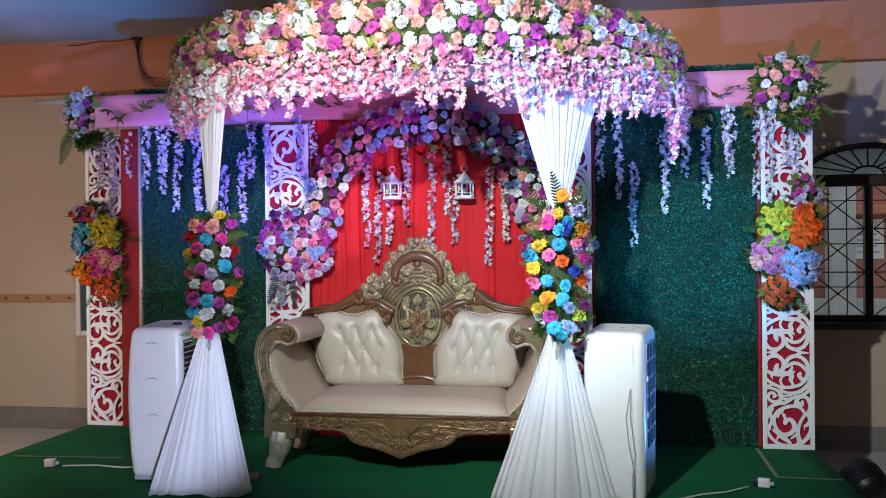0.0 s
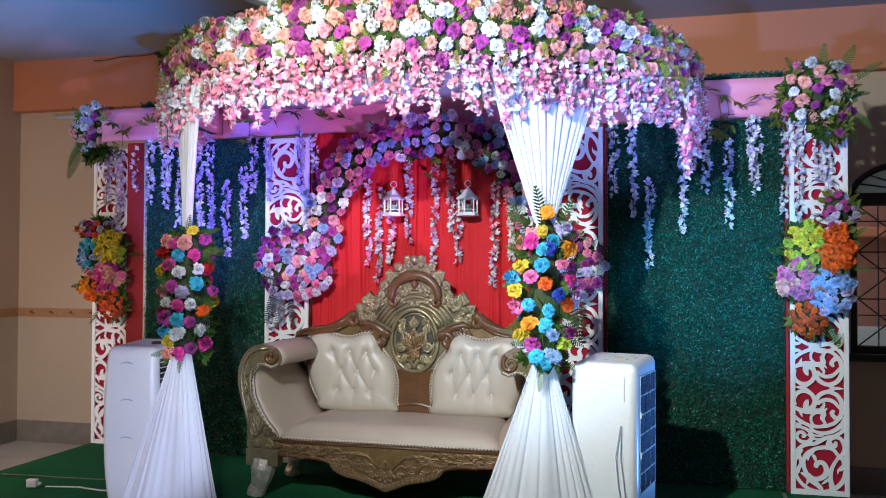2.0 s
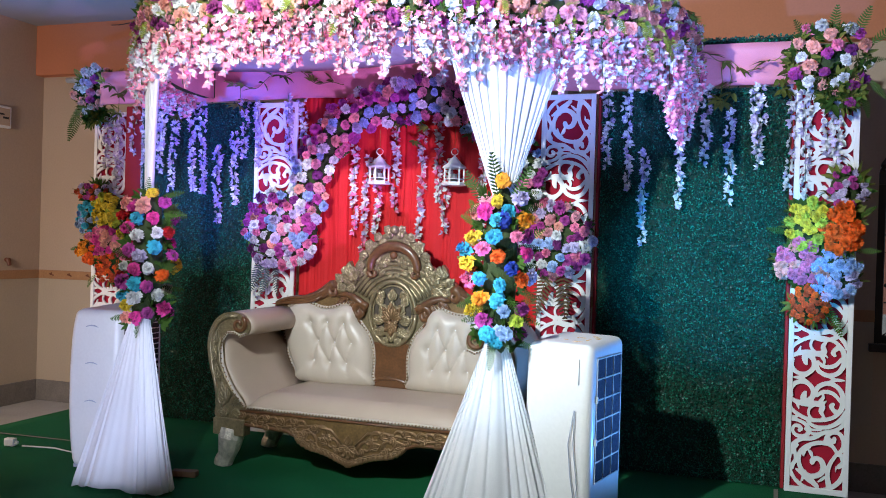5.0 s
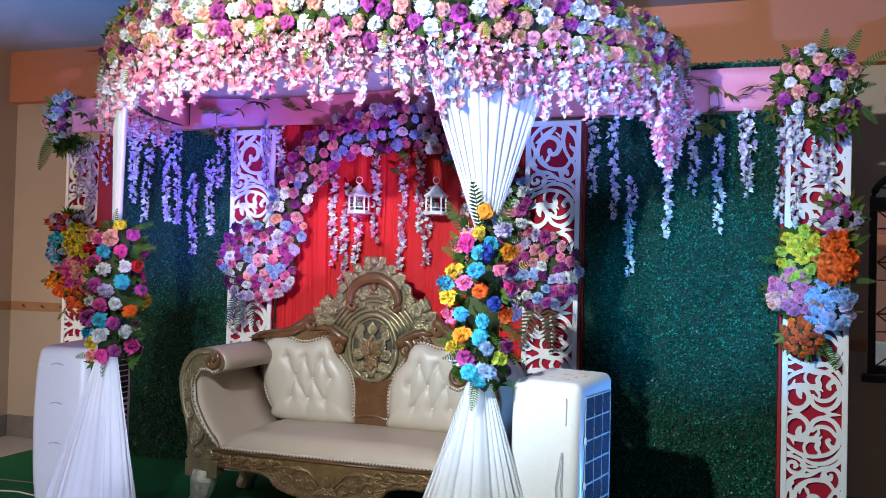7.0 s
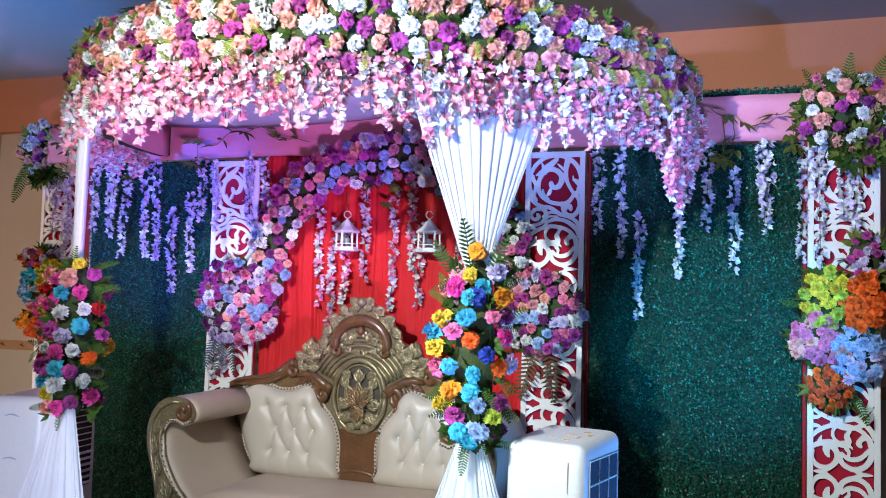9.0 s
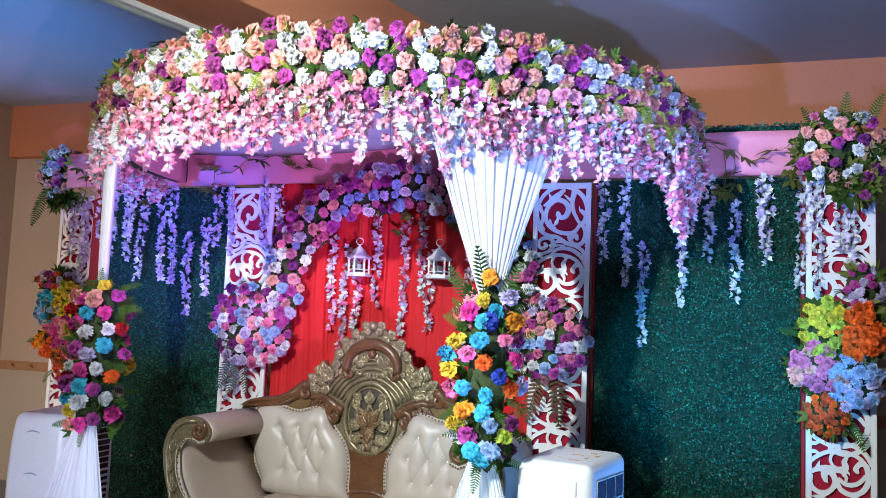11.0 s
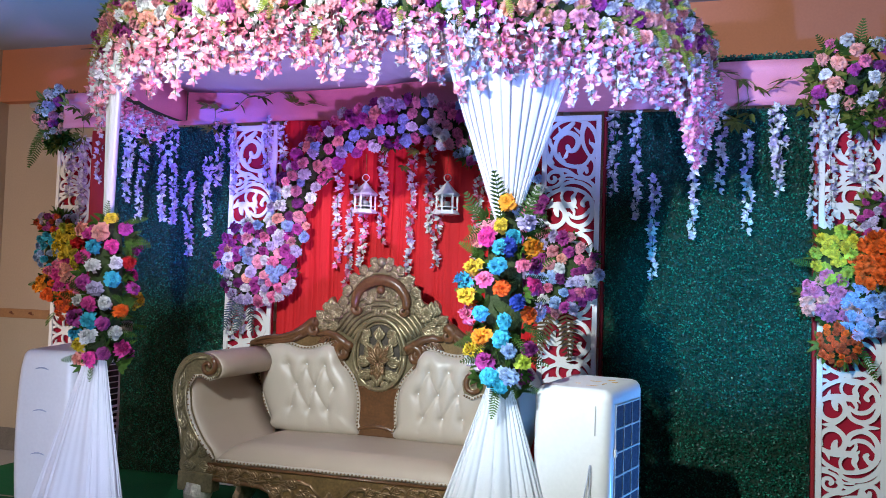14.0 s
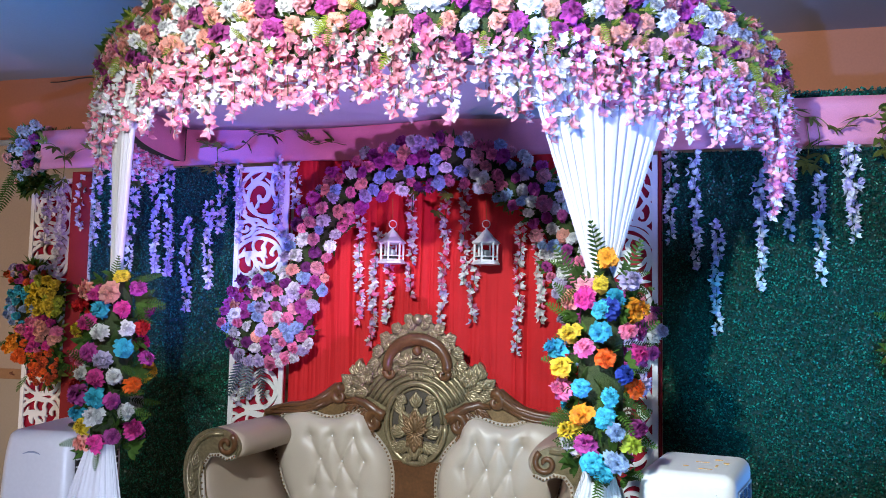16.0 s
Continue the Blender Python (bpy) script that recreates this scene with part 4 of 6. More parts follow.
for a, b in zip(rows, rows[1:]):
    for k in range(5):
        q = (k + 1) % 5
        bm.faces.new((a[k], b[k], b[q], a[q]))
bm.faces.new(rows[0])
bm.faces.new(rows[-1][::-1])
part("lining", bm, M_PINKCLOTH, canopy, "pink cloth lining", smooth=True)
# roof cloth under the rim
bm = bmesh.new()
rings_ = []
for k in range(9):
    f = 1 - k / 9
    rings_.append([bm.verts.new((CX + (CA - 0.08) * f * math.sin(radians(-90 + 6 * j)), CY + 0.06 - (CB - 0.02) * f * math.cos(radians(-90 + 6 * j)), 2.66 - 0.03 * (1 - f) * f * 4 + 0.004 * math.sin(j * 1.7))) for j in range(31)])
for a, b in zip(rings_, rings_[1:]):
    for j in range(30):
        bm.faces.new((a[j], a[j + 1], b[j + 1], b[j]))
tip = bm.verts.new((CX, CY + 0.06, 2.66))
for j in range(30):
    bm.faces.new((rings_[-1][j], rings_[-1][j + 1], tip))
r_ = bmesh.ops.extrude_face_region(bm, geom=list(bm.faces))
bmesh.ops.translate(bm, vec=(0, 0, 0.012), verts=[v for v in r_["geom"] if isinstance(v, bmesh.types.BMVert)])
part("roof_cloth", bm, M_ROOFCLOTH, canopy, "pale cloth roof", smooth=True)

CANOPY_COLOURS = ("white", "peach", "purple", "white", "blush", "purple", "peach")
for row, (z, g_, up, count) in enumerate(((2.80, -0.02, 0.9, 66), (2.725, 0.02, 0.35, 68), (2.645, 0.035, 0.1, 68), (2.565, 0.03, -0.05, 68), (2.495, 0.005, -0.1, 24))):
    for k in range(count):
        th = radians(-90 + 180 * (k + 0.5 + 0.5 * (row % 2)) / (count + 0.5)) + rnd.uniform(-0.006, 0.006)
        x, y, n = ring(th, g_ + rnd.uniform(-0.012, 0.012))
        nn = (n + Vector((rnd.uniform(-0.25, 0.25), rnd.uniform(-0.25, 0.25), up + rnd.uniform(-0.2, 0.2)))).normalized()
        col = CANOPY_COLOURS[(k + row * 3 + (rnd.randint(1, 3) if rnd.random() < 0.18 else 0)) % len(CANOPY_COLOURS)]
        rose(canopy, Vector((x, y, z + rnd.uniform(-0.018, 0.018))) - 0.02 * nn, nn, col, rnd.uniform(0.98, 1.18))
for k in range(230):
    th = radians(rnd.uniform(-90, 90))
    z = rnd.choice((2.82, 2.76, 2.68, 2.60, 2.53))
    x, y, n = ring(th, -0.01 if z > 2.8 else 0.02)
    d = (n + Vector((rnd.uniform(-0.7, 0.7), rnd.uniform(-0.7, 0.7), rnd.uniform(-0.4, 0.5)))).normalized()
    leaf(canopy, (x, y, z), d, rnd.uniform(0, 6.28), rnd.uniform(0.40, 0.66), rnd.choice(SPRIGS + OLIVES))

for k in range(230):
    th = radians(rnd.uniform(-90, 90))
    z = rnd.choice((2.76, 2.76, 2.68, 2.68, 2.60, 2.60, 2.53))
    x, y, n = ring(th, 0.0 if z > 2.8 else 0.03)
    leaf(canopy, (x, y, z), n + Vector((rnd.uniform(-0.6, 0.6), rnd.uniform(-0.6, 0.6), rnd.uniform(-0.5, 0.8))), rnd.uniform(-0.6, 0.6), rnd.uniform(0.30, 0.44), FERN_LIME, "lime_frond")

FRINGE = [strand_mesh("fringe_strand", ["blush", "white", "pink", "lilac"], w, ln, 200 + k, 0.034, 0.0088, 0.0270, 0.72)
          for k, (w, ln) in enumerate((((6, 4, 2, 0), 0.26), ((4, 6, 1, 0), 0.30), ((7, 3, 2, 0), 0.23), ((5, 5, 1, 0), 0.33), ((7, 3, 2, 0), 0.28), ((4, 6, 1, 1), 0.24)))]
FRINGE_LONG = [strand_mesh("long_fringe_strand", ["blush", "white", "pink", "lilac"], (6, 3, 2, 2), ln, 230 + k, 0.036, 0.0088, 0.0270, 0.72) for k, ln in enumerate((0.40, 0.48))]
for row, (g_, z, count) in enumerate(((0.045, 2.525, 80), (0.0, 2.52, 70))):
    for k in range(count):
        th = radians(-89 + 178 * (k + 0.5 + rnd.uniform(-0.3, 0.3)) / count)
        x, y, n = ring(th, g_ + rnd.uniform(-0.02, 0.02))
        far = th > radians(66)
        mesh = rnd.choice(FRINGE_LONG if far and rnd.random() < 0.6 else FRINGE)
        part("flower_strand", mesh, None, canopy, "", pose(x, y, z + rnd.uniform(-0.02, 0.02), rnd.uniform(-5, 5), rnd.uniform(-5, 5), rnd.uniform(0, 360)) @ Matrix.Diagonal((1, 1, rnd.uniform(0.75, 1.08) * (0.72 if th < radians(-62) else 1), 1)))

for k in range(54):
    th = radians(rnd.uniform(-88, 88))
    x, y, n = ring(th, 0.055)
    leaf(canopy, (x, y, 2.56 + rnd.uniform(-0.09, 0.05)), n * 0.5 + Vector((rnd.uniform(-0.5, 0.5), 0, -1)), rnd.uniform(-0.5, 0.5), rnd.uniform(0.42, 0.7), FERN_LIME, "lime_frond")

# ---- drapes tied on the canopy posts ----


def drape(name_m, w_top, top_turn, w_low, low_turn, low_shift, seed):
    """A white cloth gathered round a post under a tie of flowers: a pleated fan up to the canopy and one down to the carpet."""
    t = thing("tied_drape", name_m, "white satin drape gathered in the middle on a post", "drape", "drapes on the canopy posts")
    r = random.Random(seed)

    def fan(zs, ws, turn, shift, folds, deep, crease):
        """crease 1: flat pleats parted by narrow creases; 0: soft uneven folds."""
        bm = bmesh.new()
        n = folds * 10
        c, s = math.cos(radians(turn)), math.sin(radians(turn))
        amps = [r.uniform(0.5, 1.4) if crease > 0.5 or r.random() < 0.6 else 0.0 for _ in range(folds)]
        mid = [r.uniform(0.3, 0.7) for _ in range(folds)]
        rows = []
        for z, w in zip(zs, ws):
            row = []
            sh, fwd = (q * max(0.0, (1.3 - z) / 1.3) for q in shift)
            for k in range(n):
                a = 2 * math.pi * k / n
                fo = k / 10
                i = int(fo) % folds
                f = fo - int(fo)
                sharp = -amps[i] * math.exp(-((f - mid[i]) / 0.14) ** 2)
                soft = 0.14 * math.sin(2 * math.pi * fo + 2.5 * noise.noise(Vector((fo * 0.4, z * 0.5, seed)))) + 1.7 * noise.noise(Vector((fo * 0.42, z * 0.7, seed + 5)))
                pl = crease * sharp + (1 - crease) * soft if crease > 0.5 else 1.3 * sharp + soft
                u = w / 2 * math.cos(a) * (1 + 0.02 * pl)
                v = (0.022 + deep * w) * math.sin(a) + (0.006 + (0.028 if crease > 0.5 else 0.013) * w) * pl * (1 if math.sin(a) > 0 else -1) * min(1, abs(math.sin(a)) * 3 + 0.15)
                row.append(bm.verts.new((u * c - v * s + sh, u * s + v * c + fwd, z + (0.010 * math.sin(3 * a + seed) + 0.004 * math.sin(11 * a) if z < 0.05 else 0))))
            rows.append(row)
        for a_, b_ in zip(rows, rows[1:]):
            for k in range(n):
                bm.faces.new((a_[k], a_[(k + 1) % n], b_[(k + 1) % n], b_[k]))
        bm.faces.new(rows[0][::-1])
        bm.faces.new(rows[-1])
        return bm

    zt = [1.25 + (2.47 - 1.25) * k / 24 for k in range(25)]
    wt = [max(0.085, 0.10 + (w_top - 0.10) * (z - 1.66) / 0.62) for z in zt]
    part("upper_fan", fan(zt, wt, top_turn, (0.0, 0.0), 30, 0.02, 0.8), M_WHITECLOTH, t, smooth=True)
    zl = [0.014 + (1.27 - 0.014) * k / 26 for k in range(27)]
    wl = [max(0.085, 0.12 + (w_low - 0.12) * (0.94 - z) / 0.93) for z in zl]
    part("lower_fan", fan(zl, wl, low_turn, low_shift, 30, 0.10, 0.15), M_WHITECLOTH, t, smooth=True)
    part("post", tube(bmesh.new(), [(0, 0, 0.0), (0, 0, 2.56)], 0.02, 10), M_POLE, t)
    return t


PL, PR = (-2.07, 4.89), (0.0, 4.88)
drape(pose(*PL, 0), 0.42, 135, 0.61, 9, (-0.035, -0.11), 1)
drape(pose(*PR, 0), 0.55, 36, 0.74, 6, (-0.03, 0.0), 2)
block = part("timber_block", boxed(-0.075, 0.075, -0.03, 0.03, 0.0, 0.035, 0.005), M_BROWNBOX, None, "raw brown timber block weighting the post foot", pose(-1.96, 5.14, 0.004, 0, 0, 15))
tagged(block, "", "timber")

# ---- bouquets ----


def post_bouquet(x, y, z0, z1, rad, table, seed, label, ferns):
    """A tall tie of mixed roses round a post. table: rows of (height, angle from the front, colour)."""
    global rnd
    rnd = random.Random(seed)
    t = thing("post_bouquet", pose(x, y, 0), label, "flower bouquet", "bouquets on the canopy posts")
    part("core", lathe(bmesh.new(), ((0.03, z0 + 0.04), (0.07, z0 + 0.12), (0.085, (z0 + z1) / 2), (0.07, z1 - 0.14), (0.03, z1 - 0.04)), 14), M_MOSS, t, "leafy core", smooth=True)
    for z, a, col in table:
        a = radians(a)
        taper_ = 1.0 - 0.45 * abs((z - (z0 + z1) / 2) / ((z1 - z0) / 2)) ** 2
        n = Vector((math.sin(a), -math.cos(a), rnd.uniform(-0.15, 0.3))).normalized()
        p = Vector((rad * taper_ * math.sin(a), -rad * taper_ * math.cos(a), z))
        rose(t, p - rnd.uniform(-0.012, 0.03) * n, (n + Vector((rnd.uniform(-0.35, 0.35), 0, rnd.uniform(-0.3, 0.45)))).normalized(), col, rnd.uniform(0.92, 1.16))
    for k in range(46):
        a, z = rnd.uniform(0, 6.28), rnd.uniform(z0 + 0.08, z1 - 0.05)
        leaf(t, (0.085 * math.sin(a), -0.085 * math.cos(a), z), Vector((math.sin(a), -0.7 * math.cos(a), rnd.uniform(-0.7, 0.9))), rnd.uniform(-0.6, 0.6), rnd.uniform(0.4, 0.62), FERN, "fern_frond")
        a, z = rnd.uniform(0, 6.28), rnd.uniform(z0 + 0.05, z1 - 0.05)
        d = Vector((math.sin(a), -math.cos(a), rnd.uniform(-0.6, 0.7))).normalized()
        leaf(t, (0.09 * math.sin(a), -0.09 * math.cos(a), z), d, rnd.uniform(0, 6.28), rnd.uniform(0.55, 0.85), rnd.choice(SPRIGS))
    for z, a, up, size in ferns:
        a = radians(a)
        leaf(t, (0.09 * math.sin(a), -0.09 * math.cos(a), z), Vector((0.7 * math.sin(a), -0.5 * math.cos(a), up)).normalized(), rnd.uniform(-0.4, 0.4), size, FERN, "fern_frond")
    return t


def by_rows(rows, seed, backs):
    """Roses of a tie from rows of (height, 'colour@angle colour@angle'), with a few round the back."""
    r = random.Random(seed)
    out = []
    for z, words in rows:
        for w in words.split():
            col, a = w.split("@")
            out.append((z + r.uniform(-0.012, 0.012), float(a) + r.uniform(-4, 4), col))
    for k, col in enumerate(backs):
        out.append((0.98 + 0.66 * k / len(backs), 195 + (48 if k % 2 else -40) + r.uniform(-12, 12), col))
    return out


BACKS = "purple pink white turquoise yellow orange magenta lilac purple white".split()
RIGHT_ROWS = ((1.715, "amber@20"), (1.64, "blush@-32 yellow@4 lilac@62"), (1.575, "magenta@-20 turquoise@32 peach@-62"), (1.535, "turquoise@2 blue@24 amber@68"), (1.455, "yellow@-36 turquoise@2 pink@48 purple@84"),
              (1.40, "pink@-20 turquoise@-66"), (1.375, "orange@6 magenta@74"), (1.32, "blue@32 yellow@-48"), (1.275, "turquoise@-22 orange@58 lilac@92"), (1.235, "turquoise@14 pink@-62"), (1.17, "amber@-24 turquoise@10"),
              (1.115, "sky@24 purple@58 yellow@-54"), (1.06, "purple@-22 white@-52 lime@50"), (1.005, "turquoise@-8 sky@28"), (0.965, "turquoise@8"))
LEFT_ROWS = ((1.665, "yellow@45"), (1.60, "purple@76 peach@-30"), (1.58, "peach@26 magenta@-8"), (1.53, "magenta@52 red@-44"), (1.51, "turquoise@10"), (1.45, "red@98 magenta@-22"), (1.425, "white@58 white@14 yellow@-56"), (1.345, "turquoise@52 purple@0"),
             (1.31, "purple@92 lilac@18 pink@-48"), (1.24, "magenta@16 white@-24"), (1.225, "white@42"), (1.18, "orange@74 red@-50"), (1.15, "turquoise@8 purple@38 purple@-26"), (1.075, "white@62 white@10 turquoise@-44"), (1.02, "yellow@-16"), (1.0, "purple@44 magenta@88"), (0.955, "magenta@14 peach@-36"))
post_bouquet(*PL, 0.86, 1.72, 0.138, by_rows(LEFT_ROWS, 21, BACKS), 31, "tall bouquet of mixed bright cloth roses tied to a post", ((0.93, 10, -1, 0.4), (1.3, -70, 0.2, 0.5), (1.2, 80, 0.3, 0.5), (1.62, 30, 1, 0.6), (1.5, 100, 0.4, 0.5), (1.4, -20, 0.3, 0.4)))
post_bouquet(*PR, 0.86, 1.74, 0.148, by_rows(RIGHT_ROWS, 22, BACKS), 32, "tall bouquet of turquoise, yellow, pink and orange cloth roses with ferns", ((1.66, 0, 1.6, 1.0), (1.62, 50, 1.2, 0.95), (1.62, -50, 0.9, 0.9), (0.95, 0, -1.2, 0.6), (1.35, -80, 0.1, 0.65), (1.15, -80, -0.2, 0.65), (1.1, 80, -0.2, 0.6), (1.45, 85, 0.3, 0.65), (1.5, -75, 0.5, 0.65), (1.16, 70, -0.7, 0.7)))


def wall_cluster(name, m, label, blobs, leaves, group="", ferns=(), pad=0.9):
    """Roses crowded on ellipses against the backdrop. blobs: (x, z, rx, rz, colours, count, size, bulge)."""
    t = thing(name, m, label, "flower bouquet", group)
    for x, z, rx, rz, colours, count, size, bulge in blobs:
        pts, tries = [], 0
        gap = 1.45 * math.sqrt(rx * rz / count)
        while len(pts) < count and tries < 4000:
            tries += 1
            a, q = rnd.uniform(0, 6.28), math.sqrt(rnd.random())
            p = (x + rx * q * math.cos(a), z + rz * q * math.sin(a), q, a)
            if all((p[0] - o[0]) ** 2 + (p[1] - o[1]) ** 2 > gap * gap for o in pts):
                pts.append(p)
            elif tries % 400 == 0:
                gap *= 0.9
        for i, (px, pz, q, a) in enumerate(pts):
            n = Vector((0.85 * q * math.cos(a) + rnd.uniform(-0.5, 0.5), -1, 0.85 * q * math.sin(a) + rnd.uniform(-0.3, 0.6))).normalized()
            rose(t, Vector((px, -0.035 - bulge * (1 - q * q) - rnd.uniform(0, 0.045), pz)), n, colours[i % len(colours)], 1.07 * size * rnd.uniform(0.84, 1.15))
        bm = bmesh.new()
        bmesh.ops.create_icosphere(bm, subdivisions=2, radius=1, matrix=Matrix.LocRotScale((x, -0.012, z), None, (rx * pad, 0.03 + bulge * 0.6, rz * pad)))
        part("foliage_pad", bm, M_MOSS, t, "dark leafy pad", smooth=True)
        for k in range(0 if pad > 0.6 else 40):
            a, q = rnd.uniform(0, 6.28), math.sqrt(rnd.random())
            leaf(t, (x + rx * q * math.cos(a), -0.05, z + rz * q * math.sin(a)), Vector((rnd.uniform(-1, 1), -0.6, rnd.uniform(-1, 1))), rnd.uniform(0, 6.28), rnd.uniform(0.7, 1.0), rnd.choice(SPRIGS + OLIVES))
        for k in range(leaves):
            a = rnd.uniform(0, 6.28)
            d = Vector((math.cos(a), rnd.uniform(-0.9, -0.1), math.sin(a))).normalized()
            leaf(t, (x + rx * 0.8 * math.cos(a), -0.03, z + rz * 0.8 * math.sin(a)), d, rnd.uniform(0, 6.28), rnd.uniform(0.7, 1.1), rnd.choice(SPRIGS + OLIVES))
    for x, z, dx, dz, size, mesh in ferns:
        leaf(t, (x, -0.05, z), Vector((dx, -0.35, dz)).normalized(), rnd.uniform(-0.5, 0.5), size, mesh, "fern_frond")
    return t


rnd = random.Random(41)
CORNER = "peach white purple peach white pink purple white peach plum".split()
wall_cluster("corner_bouquet", pose(1.56, 6.36, 2.54), "corner bouquet of peach, white and purple cloth roses with ferns", ((-0.02, 0.02, 0.225, 0.20, CORNER, 23, 0.92, 0.06), (0.06, -0.17, 0.10, 0.09, CORNER, 3, 0.85, 0.03)), 22, "corner bouquets of the backdrop",
             ((0.0, 0.15, 0.1, 1, 0.9, FERN), (0.12, 0.15, 0.5, 1, 0.9, FERN), (0.2, 0.1, 1, 0.8, 0.9, FERN), (-0.12, 0.12, -0.6, 1, 0.8, FERN), (0.2, -0.1, 0.6, -0.8, 0.5, FERN_LONG), (0.16, -0.14, 0.3, -1, 0.65, FERN_LONG), (0.16, 0.0, 1, 0.1, 0.6, FERN)), 0.5)
CORNER = "white peach white purple peach white pink white lilac peach".split()
wall_cluster("corner_bouquet", pose(-3.87, 6.54, 2.555), "corner bouquet of white, peach and lilac cloth roses", ((0.0, 0.01, 0.185, 0.18, CORNER, 20, 0.90, 0.05), (-0.02, -0.17, 0.08, 0.07, CORNER, 3, 0.85, 0.03)), 20, "corner bouquets of the backdrop",
             ((-0.15, -0.12, -0.15, -1, 0.95, FERN_LONG), (-0.17, -0.10, -0.3, -1, 0.7, FERN_LONG), (-0.12, 0.1, -0.7, 0.7, 0.7, FERN), (0.15, 0.1, 0.9, 0.6, 0.7, FERN)), 0.5)
wall_cluster("panel_bouquet", pose(0, 6.38, 0), "yellow, orange, pink and pale blue cloth flowers on the panel",
             ((1.47, 1.60, 0.105, 0.13, ["lime", "yellow", "yellow", "lime"], 17, 0.92, 0.035), (1.645, 1.565, 0.095, 0.14, ["orange"], 18, 0.98, 0.035), (1.44, 1.37, 0.115, 0.115, ["pink", "peach", "pink"], 19, 0.95, 0.035), (1.61, 1.31, 0.12, 0.125, ["sky", "sky", "lilac"], 21, 0.92, 0.035), (1.665, 1.81, 0.10, 0.10, ["purple", "lilac"], 16, 0.62, 0.03), (1.485, 1.14, 0.10, 0.11, ["rust", "orange", "rust"], 34, 0.5, 0.05)), 13, "bouquets on the scroll panels",
             ((1.36, 1.55, -1, 0.1, 0.6, FERN), (1.74, 1.45, 1, 0.1, 0.55, FERN), (1.6, 1.1, 0.5, -1, 0.8, FERN), (1.73, 1.65, 1, 0.5, 0.55, FERN)))
wall_cluster("panel_bouquet", pose(-0.05, 6.56, 0), "yellow, turquoise, pink and orange cloth flowers on the panel",
             ((-3.68, 1.60, 0.115, 0.13, ["yellow", "lime", "yellow"], 18, 0.95, 0.035), (-3.86, 1.52, 0.09, 0.13, ["turquoise", "sky"], 15, 0.85, 0.05), (-3.70, 1.37, 0.13, 0.105, ["pink", "peach", "magenta"], 21, 0.92, 0.035), (-3.85, 1.29, 0.08, 0.10, ["amber", "orange"], 10, 0.85, 0.05), (-3.84, 1.76, 0.13, 0.07, ["purple", "lilac", "rust"], 18, 0.55, 0.03), (-3.66, 1.15, 0.10, 0.11, ["rust", "orange", "rust"], 34, 0.5, 0.05)), 13, "bouquets on the scroll panels",
             ((-3.52, 1.55, 1, 0.0, 0.7, FERN), (-3.93, 1.3, -1, -0.1, 0.6, FERN), (-3.8, 1.08, -0.6, -0.8, 0.6, FERN)))

# arch garland of roses with two wide feet
ARCH_MIX = "purple sky blush purple pink plum peach lilac white purple pink lilac white sky blush white".split()
garland = thing("flower_arch", pose(0, 6.36, 0), "arched garland of purple, pale blue, pink and white cloth roses", "flower arch")
spine = [(-1.83, 1.62), (-1.81, 1.80), (-1.78, 1.95), (-1.71, 2.085), (-1.61, 2.20), (-1.48, 2.29), (-1.33, 2.355), (-1.17, 2.39), (-1.03, 2.395)]
spine = spine + [(-2.06 - x, z) for x, z in spine[-2::-1]]
bm = tube(bmesh.new(), [(x, -0.02, z) for x, z in spine], 0.10, 10, 0.45, (0, 1, 0))
part("foliage_band", bm, M_MOSS, garland, "dark leafy band", smooth=True)
pts = []
for x, z, rx, rz, cnt in ((-2.02, 1.49, 0.29, 0.27, 72), (-0.05, 1.47, 0.25, 0.22, 54)):
    got, tries, gap = 0, 0, 1.42 * math.sqrt(rx * rz / cnt)
    while got < cnt and tries < 4000:
        tries += 1
        a, q = rnd.uniform(0, 6.28), math.sqrt(rnd.random())
        p = (x + rx * q * math.cos(a), z + rz * q * math.sin(a), q * math.cos(a), q * math.sin(a))
        if all((p[0] - o[0]) ** 2 + (p[1] - o[1]) ** 2 > gap * gap for o in pts):
            pts.append(p)
            got += 1
    bm = bmesh.new()
    bmesh.ops.create_icosphere(bm, subdivisions=2, radius=1, matrix=Matrix.LocRotScale((x, -0.02, z), None, (rx * 0.92, 0.07, rz * 0.92)))
    part("foliage_pad", bm, M_MOSS, garland, "dark leafy pad", smooth=True)
tries = 0
while tries < 9000 and len(pts) < 340:
    tries += 1
    k = rnd.randint(0, len(spine) - 2)
    f, off = rnd.random(), rnd.uniform(-1, 1)
    (xa, za), (xb, zb) = spine[k], spine[k + 1]
    d = Vector((xb - xa, zb - za)).normalized()
    p = (xa + (xb - xa) * f - d.y * off * 0.135, za + (zb - za) * f + d.x * off * 0.135, -d.y * off, d.x * off)
    if all((p[0] - o[0]) ** 2 + (p[1] - o[1]) ** 2 > 0.055 ** 2 for o in pts):
        pts.append(p)
for k, (x, z, nx, nz) in enumerate(pts):
    n = Vector((0.9 * nx + rnd.uniform(-0.6, 0.6), -1, 0.9 * nz + rnd.uniform(-0.4, 0.7))).normalized()
    q = min(1, nx * nx + nz * nz)
    rose(garland, (x, -0.035 - 0.055 * (1 - q) - rnd.uniform(0, 0.04), z), n, rnd.choice(ARCH_MIX), rnd.uniform(0.82, 1.16))
for k in range(210):
    x, z, nx, nz = rnd.choice(pts)
    d = Vector((nx + rnd.uniform(-0.7, 0.7), -0.5, nz + rnd.uniform(-0.7, 0.7))).normalized()
    leaf(garland, (x, -0.05, z), d, rnd.uniform(0, 6.28), rnd.uniform(0.5, 0.9), rnd.choice(SPRIGS))
